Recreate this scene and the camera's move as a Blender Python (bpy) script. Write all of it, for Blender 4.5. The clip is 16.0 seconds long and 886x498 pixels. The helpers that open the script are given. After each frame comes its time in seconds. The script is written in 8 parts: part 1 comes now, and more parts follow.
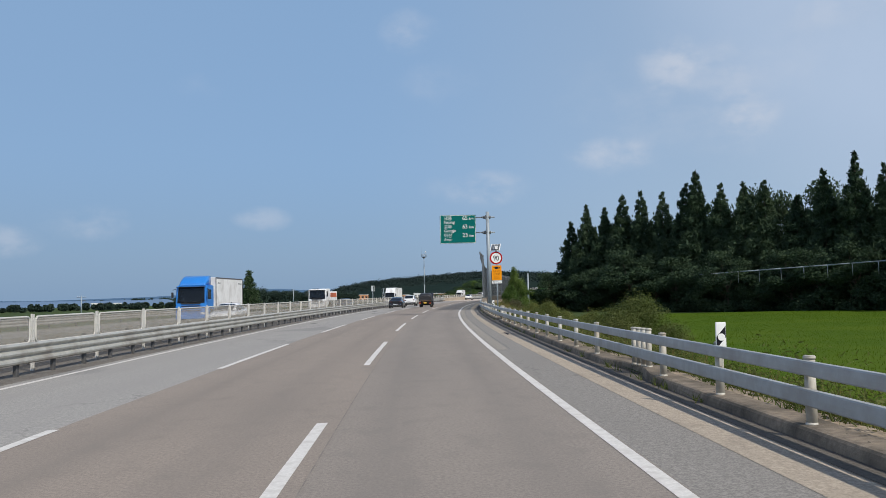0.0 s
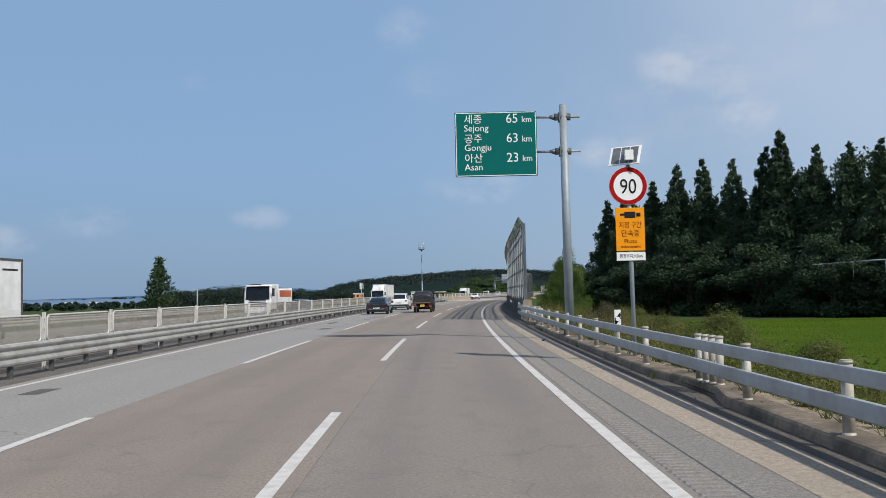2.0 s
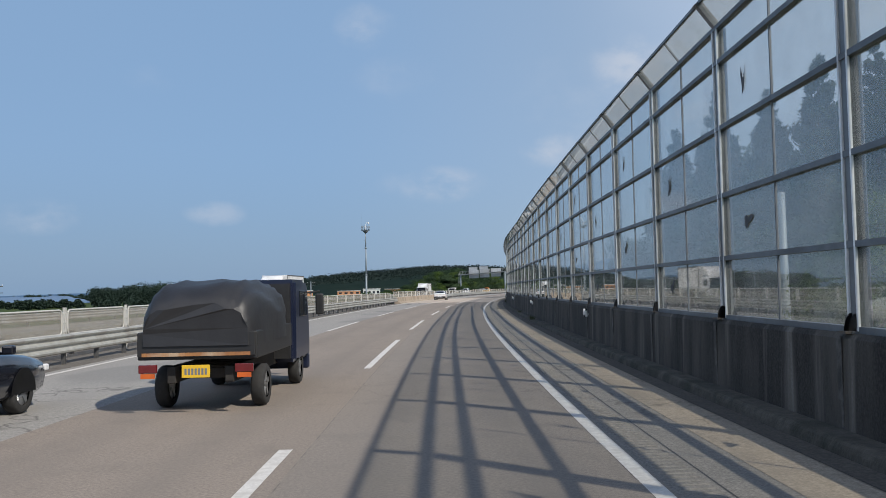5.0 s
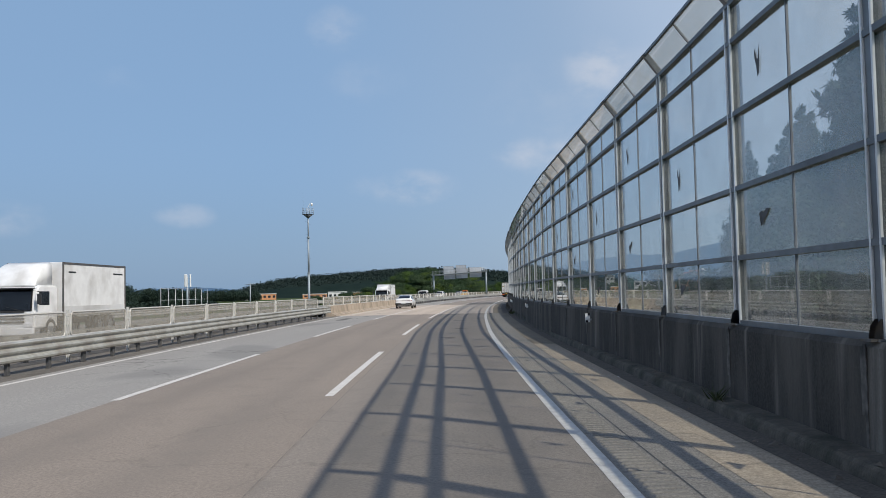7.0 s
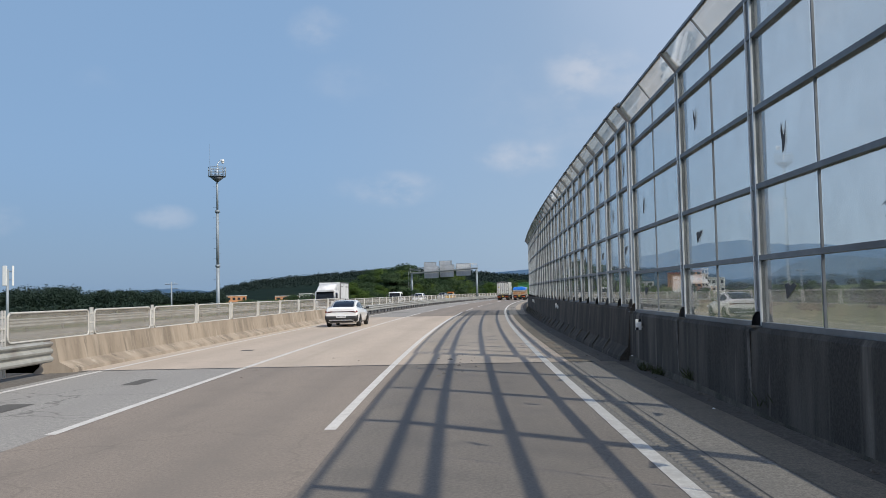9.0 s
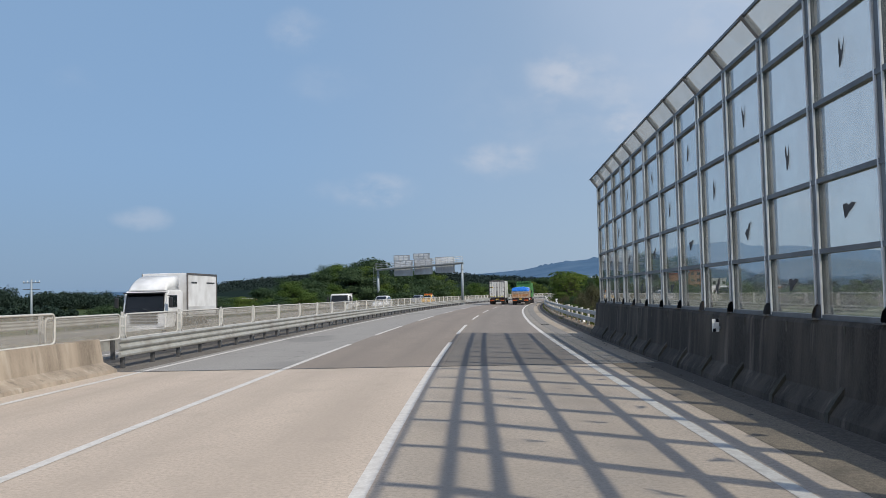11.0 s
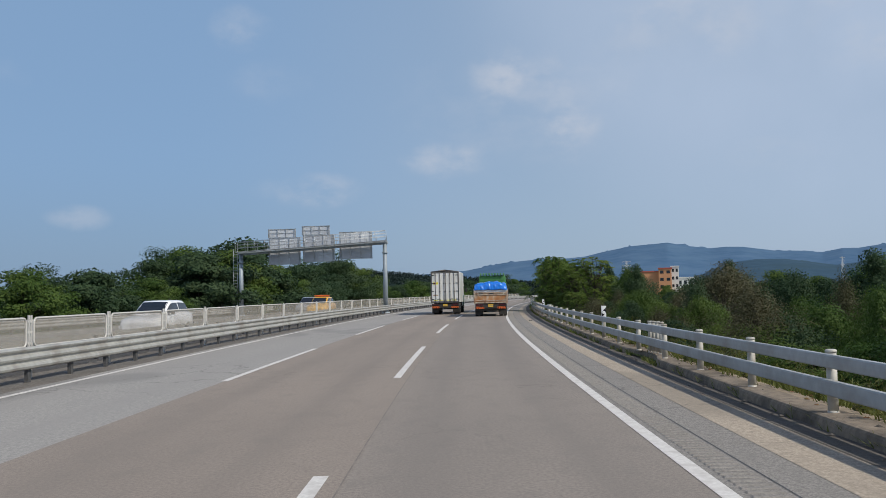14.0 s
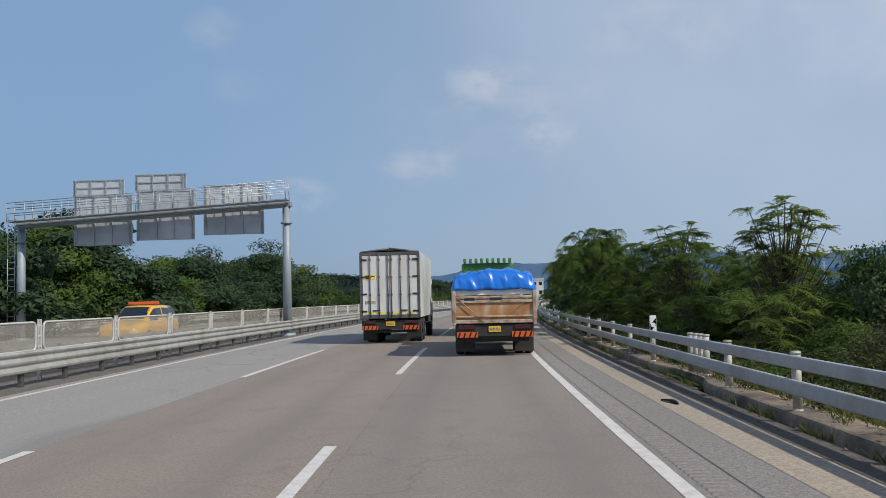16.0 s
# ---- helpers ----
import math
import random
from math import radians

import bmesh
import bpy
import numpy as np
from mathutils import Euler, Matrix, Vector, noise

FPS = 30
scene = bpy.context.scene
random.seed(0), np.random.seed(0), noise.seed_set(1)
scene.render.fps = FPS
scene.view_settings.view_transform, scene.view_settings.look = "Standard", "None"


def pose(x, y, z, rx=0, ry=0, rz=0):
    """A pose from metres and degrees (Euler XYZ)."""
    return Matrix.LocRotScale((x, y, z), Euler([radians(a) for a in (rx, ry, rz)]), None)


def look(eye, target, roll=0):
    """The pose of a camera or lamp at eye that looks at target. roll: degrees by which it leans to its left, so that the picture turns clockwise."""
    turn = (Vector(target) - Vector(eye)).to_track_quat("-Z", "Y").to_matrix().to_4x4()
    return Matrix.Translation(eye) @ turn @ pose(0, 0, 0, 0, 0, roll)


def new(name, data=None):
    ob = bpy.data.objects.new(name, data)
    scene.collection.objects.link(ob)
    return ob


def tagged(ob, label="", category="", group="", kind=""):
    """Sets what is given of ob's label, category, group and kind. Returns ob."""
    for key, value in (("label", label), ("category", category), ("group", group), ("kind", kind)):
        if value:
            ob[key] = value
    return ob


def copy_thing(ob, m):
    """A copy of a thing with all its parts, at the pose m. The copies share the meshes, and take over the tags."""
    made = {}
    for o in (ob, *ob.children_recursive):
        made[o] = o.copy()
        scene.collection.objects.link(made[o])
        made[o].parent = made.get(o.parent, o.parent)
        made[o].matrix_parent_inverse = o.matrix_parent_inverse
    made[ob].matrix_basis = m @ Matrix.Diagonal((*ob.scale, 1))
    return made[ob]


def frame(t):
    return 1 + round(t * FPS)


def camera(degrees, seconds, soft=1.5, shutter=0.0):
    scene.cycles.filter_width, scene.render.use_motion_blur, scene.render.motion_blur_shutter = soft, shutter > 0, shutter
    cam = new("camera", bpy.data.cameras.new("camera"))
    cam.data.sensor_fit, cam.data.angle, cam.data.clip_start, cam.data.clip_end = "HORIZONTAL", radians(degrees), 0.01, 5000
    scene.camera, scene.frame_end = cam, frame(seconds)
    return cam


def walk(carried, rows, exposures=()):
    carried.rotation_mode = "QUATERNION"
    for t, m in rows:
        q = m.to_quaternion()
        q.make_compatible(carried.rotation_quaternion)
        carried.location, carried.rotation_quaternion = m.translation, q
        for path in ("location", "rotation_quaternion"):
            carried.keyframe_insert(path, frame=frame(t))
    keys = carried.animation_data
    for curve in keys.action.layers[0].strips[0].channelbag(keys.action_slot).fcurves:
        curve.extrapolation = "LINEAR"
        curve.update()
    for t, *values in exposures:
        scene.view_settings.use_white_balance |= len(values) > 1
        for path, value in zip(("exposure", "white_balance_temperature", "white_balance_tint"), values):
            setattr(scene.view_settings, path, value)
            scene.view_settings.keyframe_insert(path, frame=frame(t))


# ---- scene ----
ROLL = -1.222
cam = camera(54.781, 16.0, soft=0.7)
walk(cam, [
    (0.0, look((-2.321, -0.000, 1.715), (0.002, 59.871, 4.881), ROLL)),
    (0.5, look((-2.186, 9.494, 1.715), (0.113, 69.369, 4.834), ROLL)),
    (1.0, look((-2.000, 19.154, 1.715), (0.303, 79.031, 4.786), ROLL)),
    (1.5, look((-1.805, 29.239, 1.715), (0.548, 89.115, 4.771), ROLL)),
    (2.0, look((-1.592, 39.211, 1.715), (0.872, 99.082, 4.780), ROLL)),
    (2.5, look((-1.318, 49.304, 1.715), (1.420, 109.165, 4.757), ROLL)),
    (3.0, look((-0.855, 59.853, 1.715), (2.318, 119.690, 4.781), ROLL)),
    (3.5, look((-0.322, 70.538, 1.715), (3.390, 130.345, 4.781), ROLL)),
    (4.0, look((0.344, 81.307, 1.715), (4.630, 141.079, 4.692), ROLL)),
    (4.5, look((1.124, 91.924, 1.715), (5.992, 151.656, 4.612), ROLL)),
    (5.0, look((2.012, 102.412, 1.715), (7.460, 162.098, 4.520), ROLL)),
    (5.5, look((3.000, 112.849, 1.715), (9.012, 172.485, 4.447), ROLL)),
    (6.0, look((4.082, 123.318, 1.715), (10.624, 182.899, 4.429), ROLL)),
    (6.5, look((5.256, 133.899, 1.715), (12.263, 193.423, 4.497), ROLL)),
    (7.0, look((6.522, 144.673, 1.715), (13.895, 204.144, 4.687), ROLL)),
    (7.5, look((7.900, 155.663, 1.715), (15.693, 215.084, 4.610), ROLL)),
    (8.0, look((9.269, 166.614, 1.715), (17.464, 225.983, 4.575), ROLL)),
    (8.5, look((10.716, 177.595, 1.715), (19.183, 236.921, 4.676), ROLL)),
    (9.0, look((12.227, 188.532, 1.715), (20.870, 247.827, 4.781), ROLL)),
    (9.5, look((13.795, 199.390, 1.715), (22.627, 258.657, 4.797), ROLL)),
    (10.0, look((15.434, 210.073, 1.715), (24.527, 269.298, 4.842), ROLL)),
    (10.5, look((17.158, 220.491, 1.715), (26.686, 279.645, 4.880), ROLL)),
    (11.0, look((18.976, 230.677, 1.715), (29.061, 289.737, 4.898), ROLL)),
    (11.5, look((20.900, 240.660, 1.715), (31.621, 299.610, 4.882), ROLL)),
    (12.0, look((22.942, 250.473, 1.715), (34.329, 309.301, 4.817), ROLL)),
    (12.5, look((25.111, 260.144, 1.715), (37.172, 318.844, 4.689), ROLL)),
    (13.0, look((27.476, 269.776, 1.715), (40.194, 328.328, 4.862), ROLL)),
    (13.5, look((29.823, 279.243, 1.715), (43.159, 337.655, 4.908), ROLL)),
    (14.0, look((32.276, 288.605, 1.715), (46.177, 346.887, 4.875), ROLL)),
    (14.5, look((34.780, 297.984, 1.715), (49.097, 356.158, 4.993), ROLL)),
    (15.0, look((37.308, 307.185, 1.715), (52.014, 365.262, 5.008), ROLL)),
    (15.5, look((39.820, 316.313, 1.715), (54.933, 374.287, 4.968), ROLL)),
    (16.0, look((42.351, 325.391, 1.715), (57.880, 383.242, 5.195), ROLL)),
], [(0.0, 0.0), (10.0, 0.0), (12.5, -0.12), (16.0, -0.12)])

# ---- road line: curvature every 40 m from s = -40, heading 0 is +Y ----
BEND = [3.74, 5.55, 7.81, 8.97, 8.76, 8.17, 8.95, 9.39, 7.75, 8.87, 10.47, 11.47, 12.11, 12.55, 12.9]
STEP = 2.0
SG = np.arange(-160.0, 900.1, STEP)
_knot = np.arange(-40.0, 521.0, 40.0)
_k = np.interp(SG, _knot, np.array(BEND) * 1e-4)
_k[SG > 520] *= 0.3
_i0 = int(np.argmin(abs(SG)))
HEAD = np.cumsum(_k) * STEP
HEAD -= HEAD[_i0]
LX = np.cumsum(np.sin(HEAD)) * STEP
LY = np.cumsum(np.cos(HEAD)) * STEP
LX -= LX[_i0]
LY -= LY[_i0]


def heading(s):
    return float(np.interp(s, SG, HEAD))


def P(s, d, z=0.0):
    """World place at station s, d metres right of the edge line."""
    t = heading(s)
    return Vector((float(np.interp(s, SG, LX)) + d * math.cos(t), float(np.interp(s, SG, LY)) - d * math.sin(t), z))


def M(s, d, z=0.0, turn=0.0):
    """Pose on the road: x to the right, y along the road, turned by degrees to the left."""
    return Matrix.Translation(P(s, d, z)) @ Matrix.Rotation(-heading(s) + radians(turn), 4, "Z")


# ---- world, sun ----
SUN_AZ, SUN_EL = 137.5, 42.6


def way(az, el):
    a, e = radians(az), radians(el)
    return Vector((math.sin(a) * math.cos(e), math.cos(a) * math.cos(e), math.sin(e)))


def build_world():
    w = bpy.data.worlds.new("sky")
    scene.world = w
    w.use_nodes = True
    nt = w.node_tree
    nt.nodes.clear()
    N, L = nt.nodes.new, nt.links.new
    out, bg = N("ShaderNodeOutputWorld"), N("ShaderNodeBackground")
    L(bg.outputs[0], out.inputs[0])
    sky = N("ShaderNodeTexSky")
    sky.sky_type = "NISHITA"
    sky.sun_disc = False
    sky.sun_elevation, sky.sun_rotation = radians(SUN_EL), radians(-SUN_AZ)
    sky.air_density, sky.dust_density, sky.ozone_density = 1.0, 1.2, 3.0
    tc = N("ShaderNodeTexCoord")

    def math_(op, a, b=None, clamp=False):
        n = N("ShaderNodeMath")
        n.operation, n.use_clamp = op, clamp
        for i, v in enumerate((a, b)):
            if v is None:
                continue
            if isinstance(v, (int, float)):
                n.inputs[i].default_value = v
            else:
                L(v, n.inputs[i])
        return n.outputs[0]

    def dot(v):
        n = N("ShaderNodeVectorMath")
        n.operation = "DOT_PRODUCT"
        L(tc.outputs["Generated"], n.inputs[0])
        n.inputs[1].default_value = v
        return n.outputs["Value"]

    def ramp(x, lo, hi):
        n = N("ShaderNodeMapRange")
        n.interpolation_type = "SMOOTHSTEP"
        L(x, n.inputs[0])
        n.inputs[1].default_value, n.inputs[2].default_value = lo, hi
        return n.outputs[0]

    def mix(f, a, b):
        n = N("ShaderNodeMix")
        n.data_type = "RGBA"
        if isinstance(f, float):
            n.inputs[0].default_value = f
        else:
            L(f, n.inputs[0])
        for i, v in ((6, a), (7, b)):
            if isinstance(v, tuple):
                n.inputs[i].default_value = v
            else:
                L(v, n.inputs[i])
        return n.outputs[2]

    gain = N("ShaderNodeVectorMath")
    gain.operation = "MULTIPLY"
    L(sky.outputs[0], gain.inputs[0])
    gain.inputs[1].default_value = SKY_GAIN
    up = dot((0, 0, 1))
    # hazy summer air: an even blue low down, paler towards the sun's side
    haze = mix(ramp(dot(way(62, 4)), 0.38, 0.86), mix(ramp(up, 0.17, 0.02), HAZE, HAZE_LOW), HAZE_PALE)
    col = mix(math_("MULTIPLY", ramp(up, 0.78, 0.30), 0.88), gain.outputs[0], haze)
    # thin veil towards the right-hand side
    noise1 = N("ShaderNodeTexNoise")
    noise1.inputs["Scale"].default_value, noise1.inputs["Detail"].default_value = 3.0, 6.0
    L(tc.outputs["Generated"], noise1.inputs["Vector"])
    veil = math_("MULTIPLY", ramp(dot(way(46, 27)), 0.84, 0.985), ramp(noise1.outputs[0], 0.05, 0.7))
    col = mix(math_("MULTIPLY", veil, 0.9), col, VEIL)
    # small fair-weather clouds: azimuth, elevation, half width, half height, strength
    noise2 = N("ShaderNodeTexNoise")
    noise2.inputs["Scale"].default_value, noise2.inputs["Detail"].default_value = 15.0, 8.0
    L(tc.outputs["Generated"], noise2.inputs["Vector"])
    noise3 = N("ShaderNodeTexNoise")
    noise3.inputs["Scale"].default_value, noise3.inputs["Detail"].default_value, noise3.inputs["Roughness"].default_value = 22.0, 8.0, 0.55
    mp = N("ShaderNodeMapping")
    mp.inputs["Scale"].default_value = (1.0, 1.0, 1.7)
    L(tc.outputs["Generated"], mp.inputs[0])
    L(mp.outputs[0], noise3.inputs["Vector"])
    wisp = ramp(noise3.outputs[0], 0.28, 0.70)
    total = None
    for az, el, hw, hh, k in CLOUDS:
        c = way(az, el)
        t = Vector((math.cos(radians(az)), -math.sin(radians(az)), 0))
        u = t.cross(c)
        a = math_("MULTIPLY", dot(t), 1 / radians(hw))
        off = dot(u)
        b = math_("MULTIPLY", off, 1 / radians(hh))
        r = math_("ADD", math_("MULTIPLY", a, a), math_("MULTIPLY", b, b))
        r = math_("ADD", r, math_("MULTIPLY", math_("SUBTRACT", 0.5, noise2.outputs[0]), 5.0))
        m = math_("MULTIPLY", math_("MULTIPLY", ramp(r, 1.9, -0.9), wisp), k)
        front = math_("GREATER_THAN", dot(c), 0.5)
        m = math_("MULTIPLY", m, front)
        total = m if total is None else math_("ADD", total, m, True)
    col = mix(total, col, CLOUD)
    L(col, bg.inputs[0])
    bg.inputs[1].default_value = SKY_STRENGTH


SKY_GAIN = (1.10, 1.13, 1.14)
HAZE = (2.10, 3.38, 5.30, 1)
HAZE_LOW = (1.92, 2.98, 4.55, 1)
HAZE_PALE = (2.85, 3.76, 5.05, 1)
VEIL = (4.3, 5.15, 6.6, 1)
CLOUD = (4.7, 5.15, 6.0, 1)
SKY_STRENGTH = 0.118
CLOUDS = [(0.1, 17.3, 1.7, 1.2, 0.42), (-20.9, 4.9, 2.3, 1.0, 0.5), (-9.7, 5.2, 1.5, 0.6, 0.42), (4.9, 7.1, 3.4, 0.9, 0.5), (13.3, 9.0, 2.4, 1.0, 0.5), (11.4, 9.2, 1.3, 0.6, 0.36),
          (17.4, 14.6, 1.7, 1.7, 0.34), (19.6, 13.4, 2.2, 1.8, 0.24), (22.5, 10.7, 1.5, 1.2, 0.5), (2.3, 14.1, 2.3, 1.3, 0.2), (35.0, 8.3, 2.2, 0.9, 0.34), (42.3, 14.5, 3.0, 1.8, 0.7),
          (43.0, 18.5, 4.5, 2.4, 0.7), (31.5, 17.0, 6.0, 1.8, 0.4), (-14.0, 13.5, 1.4, 0.8, 0.12), (-24.8, 3.8, 1.8, 0.8, 0.45), (17.5, 11.8, 6.5, 3.4, 0.24), (28.0, 16.0, 6.0, 2.6, 0.12)]
build_world()
sun = new("sun", bpy.data.lights.new("sun", "SUN"))
sun.data.energy, sun.data.angle, sun.data.color = 4.2, radians(0.6), (1.0, 0.94, 0.85)
sun.matrix_world = look(way(SUN_AZ, SUN_EL) * 300, (0, 0, 0))
scene.view_settings.exposure = 0.0

# ---- materials ----
MATS = {}


def surf(name, c1, c2=None, scale=3.0, rough=0.8, metal=0.0, bump=0.0, bscale=40.0, c3=None, big=0.15, stretch=None, spec=0.5, rand=0.0, coords="pos", coat=0.0):
    """Base colour between c1 and c2 by a fine noise, towards c3 by a broad one; bump by fine noise. rand: brightness change from piece to piece."""
    m = bpy.data.materials.new(name)
    m.use_nodes = True
    nt = m.node_tree
    N, L = nt.nodes.new, nt.links.new
    b = nt.nodes["Principled BSDF"]
    b.inputs["Roughness"].default_value, b.inputs["Metallic"].default_value = rough, metal
    b.inputs["Specular IOR Level"].default_value = spec
    b.inputs["Coat Weight"].default_value = coat
    b.inputs["Coat Roughness"].default_value = 0.05
    c2 = c2 or tuple(v * 0.8 for v in c1)
    if coords == "pos":
        vec = N("ShaderNodeNewGeometry").outputs["Position"]
    else:
        vec = N("ShaderNodeTexCoord").outputs[coords]
    if stretch:
        mp = N("ShaderNodeMapping")
        mp.inputs["Scale"].default_value = stretch
        L(vec, mp.inputs[0])
        vec = mp.outputs[0]

    def noise_(sc, det=5.0):
        n = N("ShaderNodeTexNoise")
        n.inputs["Scale"].default_value, n.inputs["Detail"].default_value = sc, det
        L(vec, n.inputs["Vector"])
        return n.outputs[0]

    def ramp(x, lo, hi):
        n = N("ShaderNodeMapRange")
        L(x, n.inputs[0])
        n.inputs[1].default_value, n.inputs[2].default_value = lo, hi
        return n.outputs[0]

    def mix(f, a, bb):
        n = N("ShaderNodeMix")
        n.data_type = "RGBA"
        L(f, n.inputs[0])
        for i, v in ((6, a), (7, bb)):
            if isinstance(v, tuple):
                n.inputs[i].default_value = (*v[:3], 1)
            else:
                L(v, n.inputs[i])
        return n.outputs[2]

    col = mix(ramp(noise_(scale), 0.3, 0.7), c1, c2)
    if c3:
        col = mix(ramp(noise_(scale * big, 4.0), 0.45, 0.7), col, c3)
    if rand:
        oi = N("ShaderNodeObjectInfo")
        hsv = N("ShaderNodeHueSaturation")
        L(col, hsv.inputs["Color"])
        L(ramp_lin(nt, oi.outputs["Random"], 1 - rand, 1 + rand), hsv.inputs["Value"])
        col = hsv.outputs[0]
    L(col, b.inputs["Base Color"])
    if bump:
        bp = N("ShaderNodeBump")
        bp.inputs["Strength"].default_value, bp.inputs["Distance"].default_value = bump, 0.02
        L(noise_(bscale, 3.0), bp.inputs["Height"])
        L(bp.outputs[0], b.inputs["Normal"])
    MATS[name] = m
    return m


def ramp_lin(nt, x, lo, hi):
    n = nt.nodes.new("ShaderNodeMapRange")
    nt.links.new(x, n.inputs[0])
    n.inputs[3].default_value, n.inputs[4].default_value = lo, hi
    return n.outputs[0]


def road_surface(name, c1, c2, wear, lanes, crack=0.0, grain=60.0, patch=None, wear_w=0.5, tex=0.0):
    """Paving in road coordinates (UV: d, s in metres): grain, wheel tracks at the given d, broad patches, fine cracks."""
    m = bpy.data.materials.new(name)
    m.use_nodes = True
    nt = m.node_tree
    N, L = nt.nodes.new, nt.links.new
    b = nt.nodes["Principled BSDF"]
    b.inputs["Roughness"].default_value = 0.88
    b.inputs["Specular IOR Level"].default_value = 0.35
    uv = N("ShaderNodeUVMap")
    uv.uv_map = "road"
    sep = N("ShaderNodeSeparateXYZ")
    L(uv.outputs[0], sep.inputs[0])

    def noise_(sc, det, stretch=(1, 1, 1)):
        mp = N("ShaderNodeMapping")
        mp.inputs["Scale"].default_value = stretch
        L(uv.outputs[0], mp.inputs[0])
        n = N("ShaderNodeTexNoise")
        n.inputs["Scale"].default_value, n.inputs["Detail"].default_value = sc, det
        L(mp.outputs[0], n.inputs["Vector"])
        return n.outputs[0]

    def rng(x, lo, hi, a=0.0, bb=1.0):
        n = N("ShaderNodeMapRange")
        L(x, n.inputs[0])
        n.inputs[1].default_value, n.inputs[2].default_value, n.inputs[3].default_value, n.inputs[4].default_value = lo, hi, a, bb
        return n.outputs[0]

    def op(o, a, bb):
        n = N("ShaderNodeMath")
        n.operation = o
        for i, v in enumerate((a, bb)):
            if isinstance(v, (int, float)):
                n.inputs[i].default_value = v
            else:
                L(v, n.inputs[i])
        return n.outputs[0]

    def mix(f, a, bb):
        n = N("ShaderNodeMix")
        n.data_type = "RGBA"
        L(f, n.inputs[0])
        for i, v in ((6, a), (7, bb)):
            if isinstance(v, tuple):
                n.inputs[i].default_value = (*v[:3], 1)
            else:
                L(v, n.inputs[i])
        return n.outputs[2]

    fine = noise_(grain, 2.0)
    col = mix(rng(fine, 0.40, 0.60), c1, c2)
    stones = noise_(grain * 0.35, 6.0)
    col = mix(rng(stones, 0.50, 0.66, 0.0, 0.42), col, tuple(v * 0.62 for v in c2))
    col = mix(rng(stones, 0.46, 0.33, 0.0, 0.38), col, tuple(min(1.0, v * 1.28) for v in c1))
    mid = noise_(2.2, 6.0, (1, 0.6, 1))
    col = mix(rng(mid, 0.52, 0.72, 0.0, 0.5), col, wear)
    blotch = noise_(0.5, 5.0, (1, 0.25, 1))
    col = mix(rng(blotch, 0.42, 0.75, 0.0, 0.55), col, wear)
    total = None
    for d in lanes:
        x = op("ABSOLUTE", op("SUBTRACT", sep.outputs[0], d), 0.0)
        g = rng(x, wear_w, 0.05, 0.0, 1.0)
        total = g if total is None else op("ADD", total, g)
    if total is not None:
        streak = rng(noise_(1.2, 4.0, (2.5, 0.06, 1)), 0.3, 0.8, 0.25, 0.75)
        col = mix(op("MULTIPLY", total, streak), col, wear)
    if patch:
        pn = noise_(0.16, 2.0, (1.2, 0.5, 1))
        col = mix(rng(pn, 0.60, 0.64, 0.0, 0.5), col, patch)
    if crack:
        v = N("ShaderNodeTexVoronoi")
        v.feature = "DISTANCE_TO_EDGE"
        v.inputs["Scale"].default_value = 0.35
        warp = N("ShaderNodeVectorMath")
        warp.operation = "ADD"
        nn = N("ShaderNodeTexNoise")
        nn.inputs["Scale"].default_value = 1.5
        L(uv.outputs[0], nn.inputs["Vector"])
        L(uv.outputs[0], warp.inputs[0])
        L(nn.outputs["Color"], warp.inputs[1])
        L(warp.outputs[0], v.inputs["Vector"])
        line = rng(v.outputs["Distance"], 0.0, 0.012, crack, 0.0)
        gate = rng(noise_(0.08, 2.0), 0.5, 0.6)
        col = mix(op("MULTIPLY", line, gate), col, tuple(0.35 * x for x in c1))
    L(col, b.inputs["Base Color"])
    bp = N("ShaderNodeBump")
    bp.inputs["Strength"].default_value, bp.inputs["Distance"].default_value = 0.28, 0.006
    L(noise_(grain * 0.6, 4.0), bp.inputs["Height"])
    L(bp.outputs[0], b.inputs["Normal"])
    MATS[name] = m
    return m


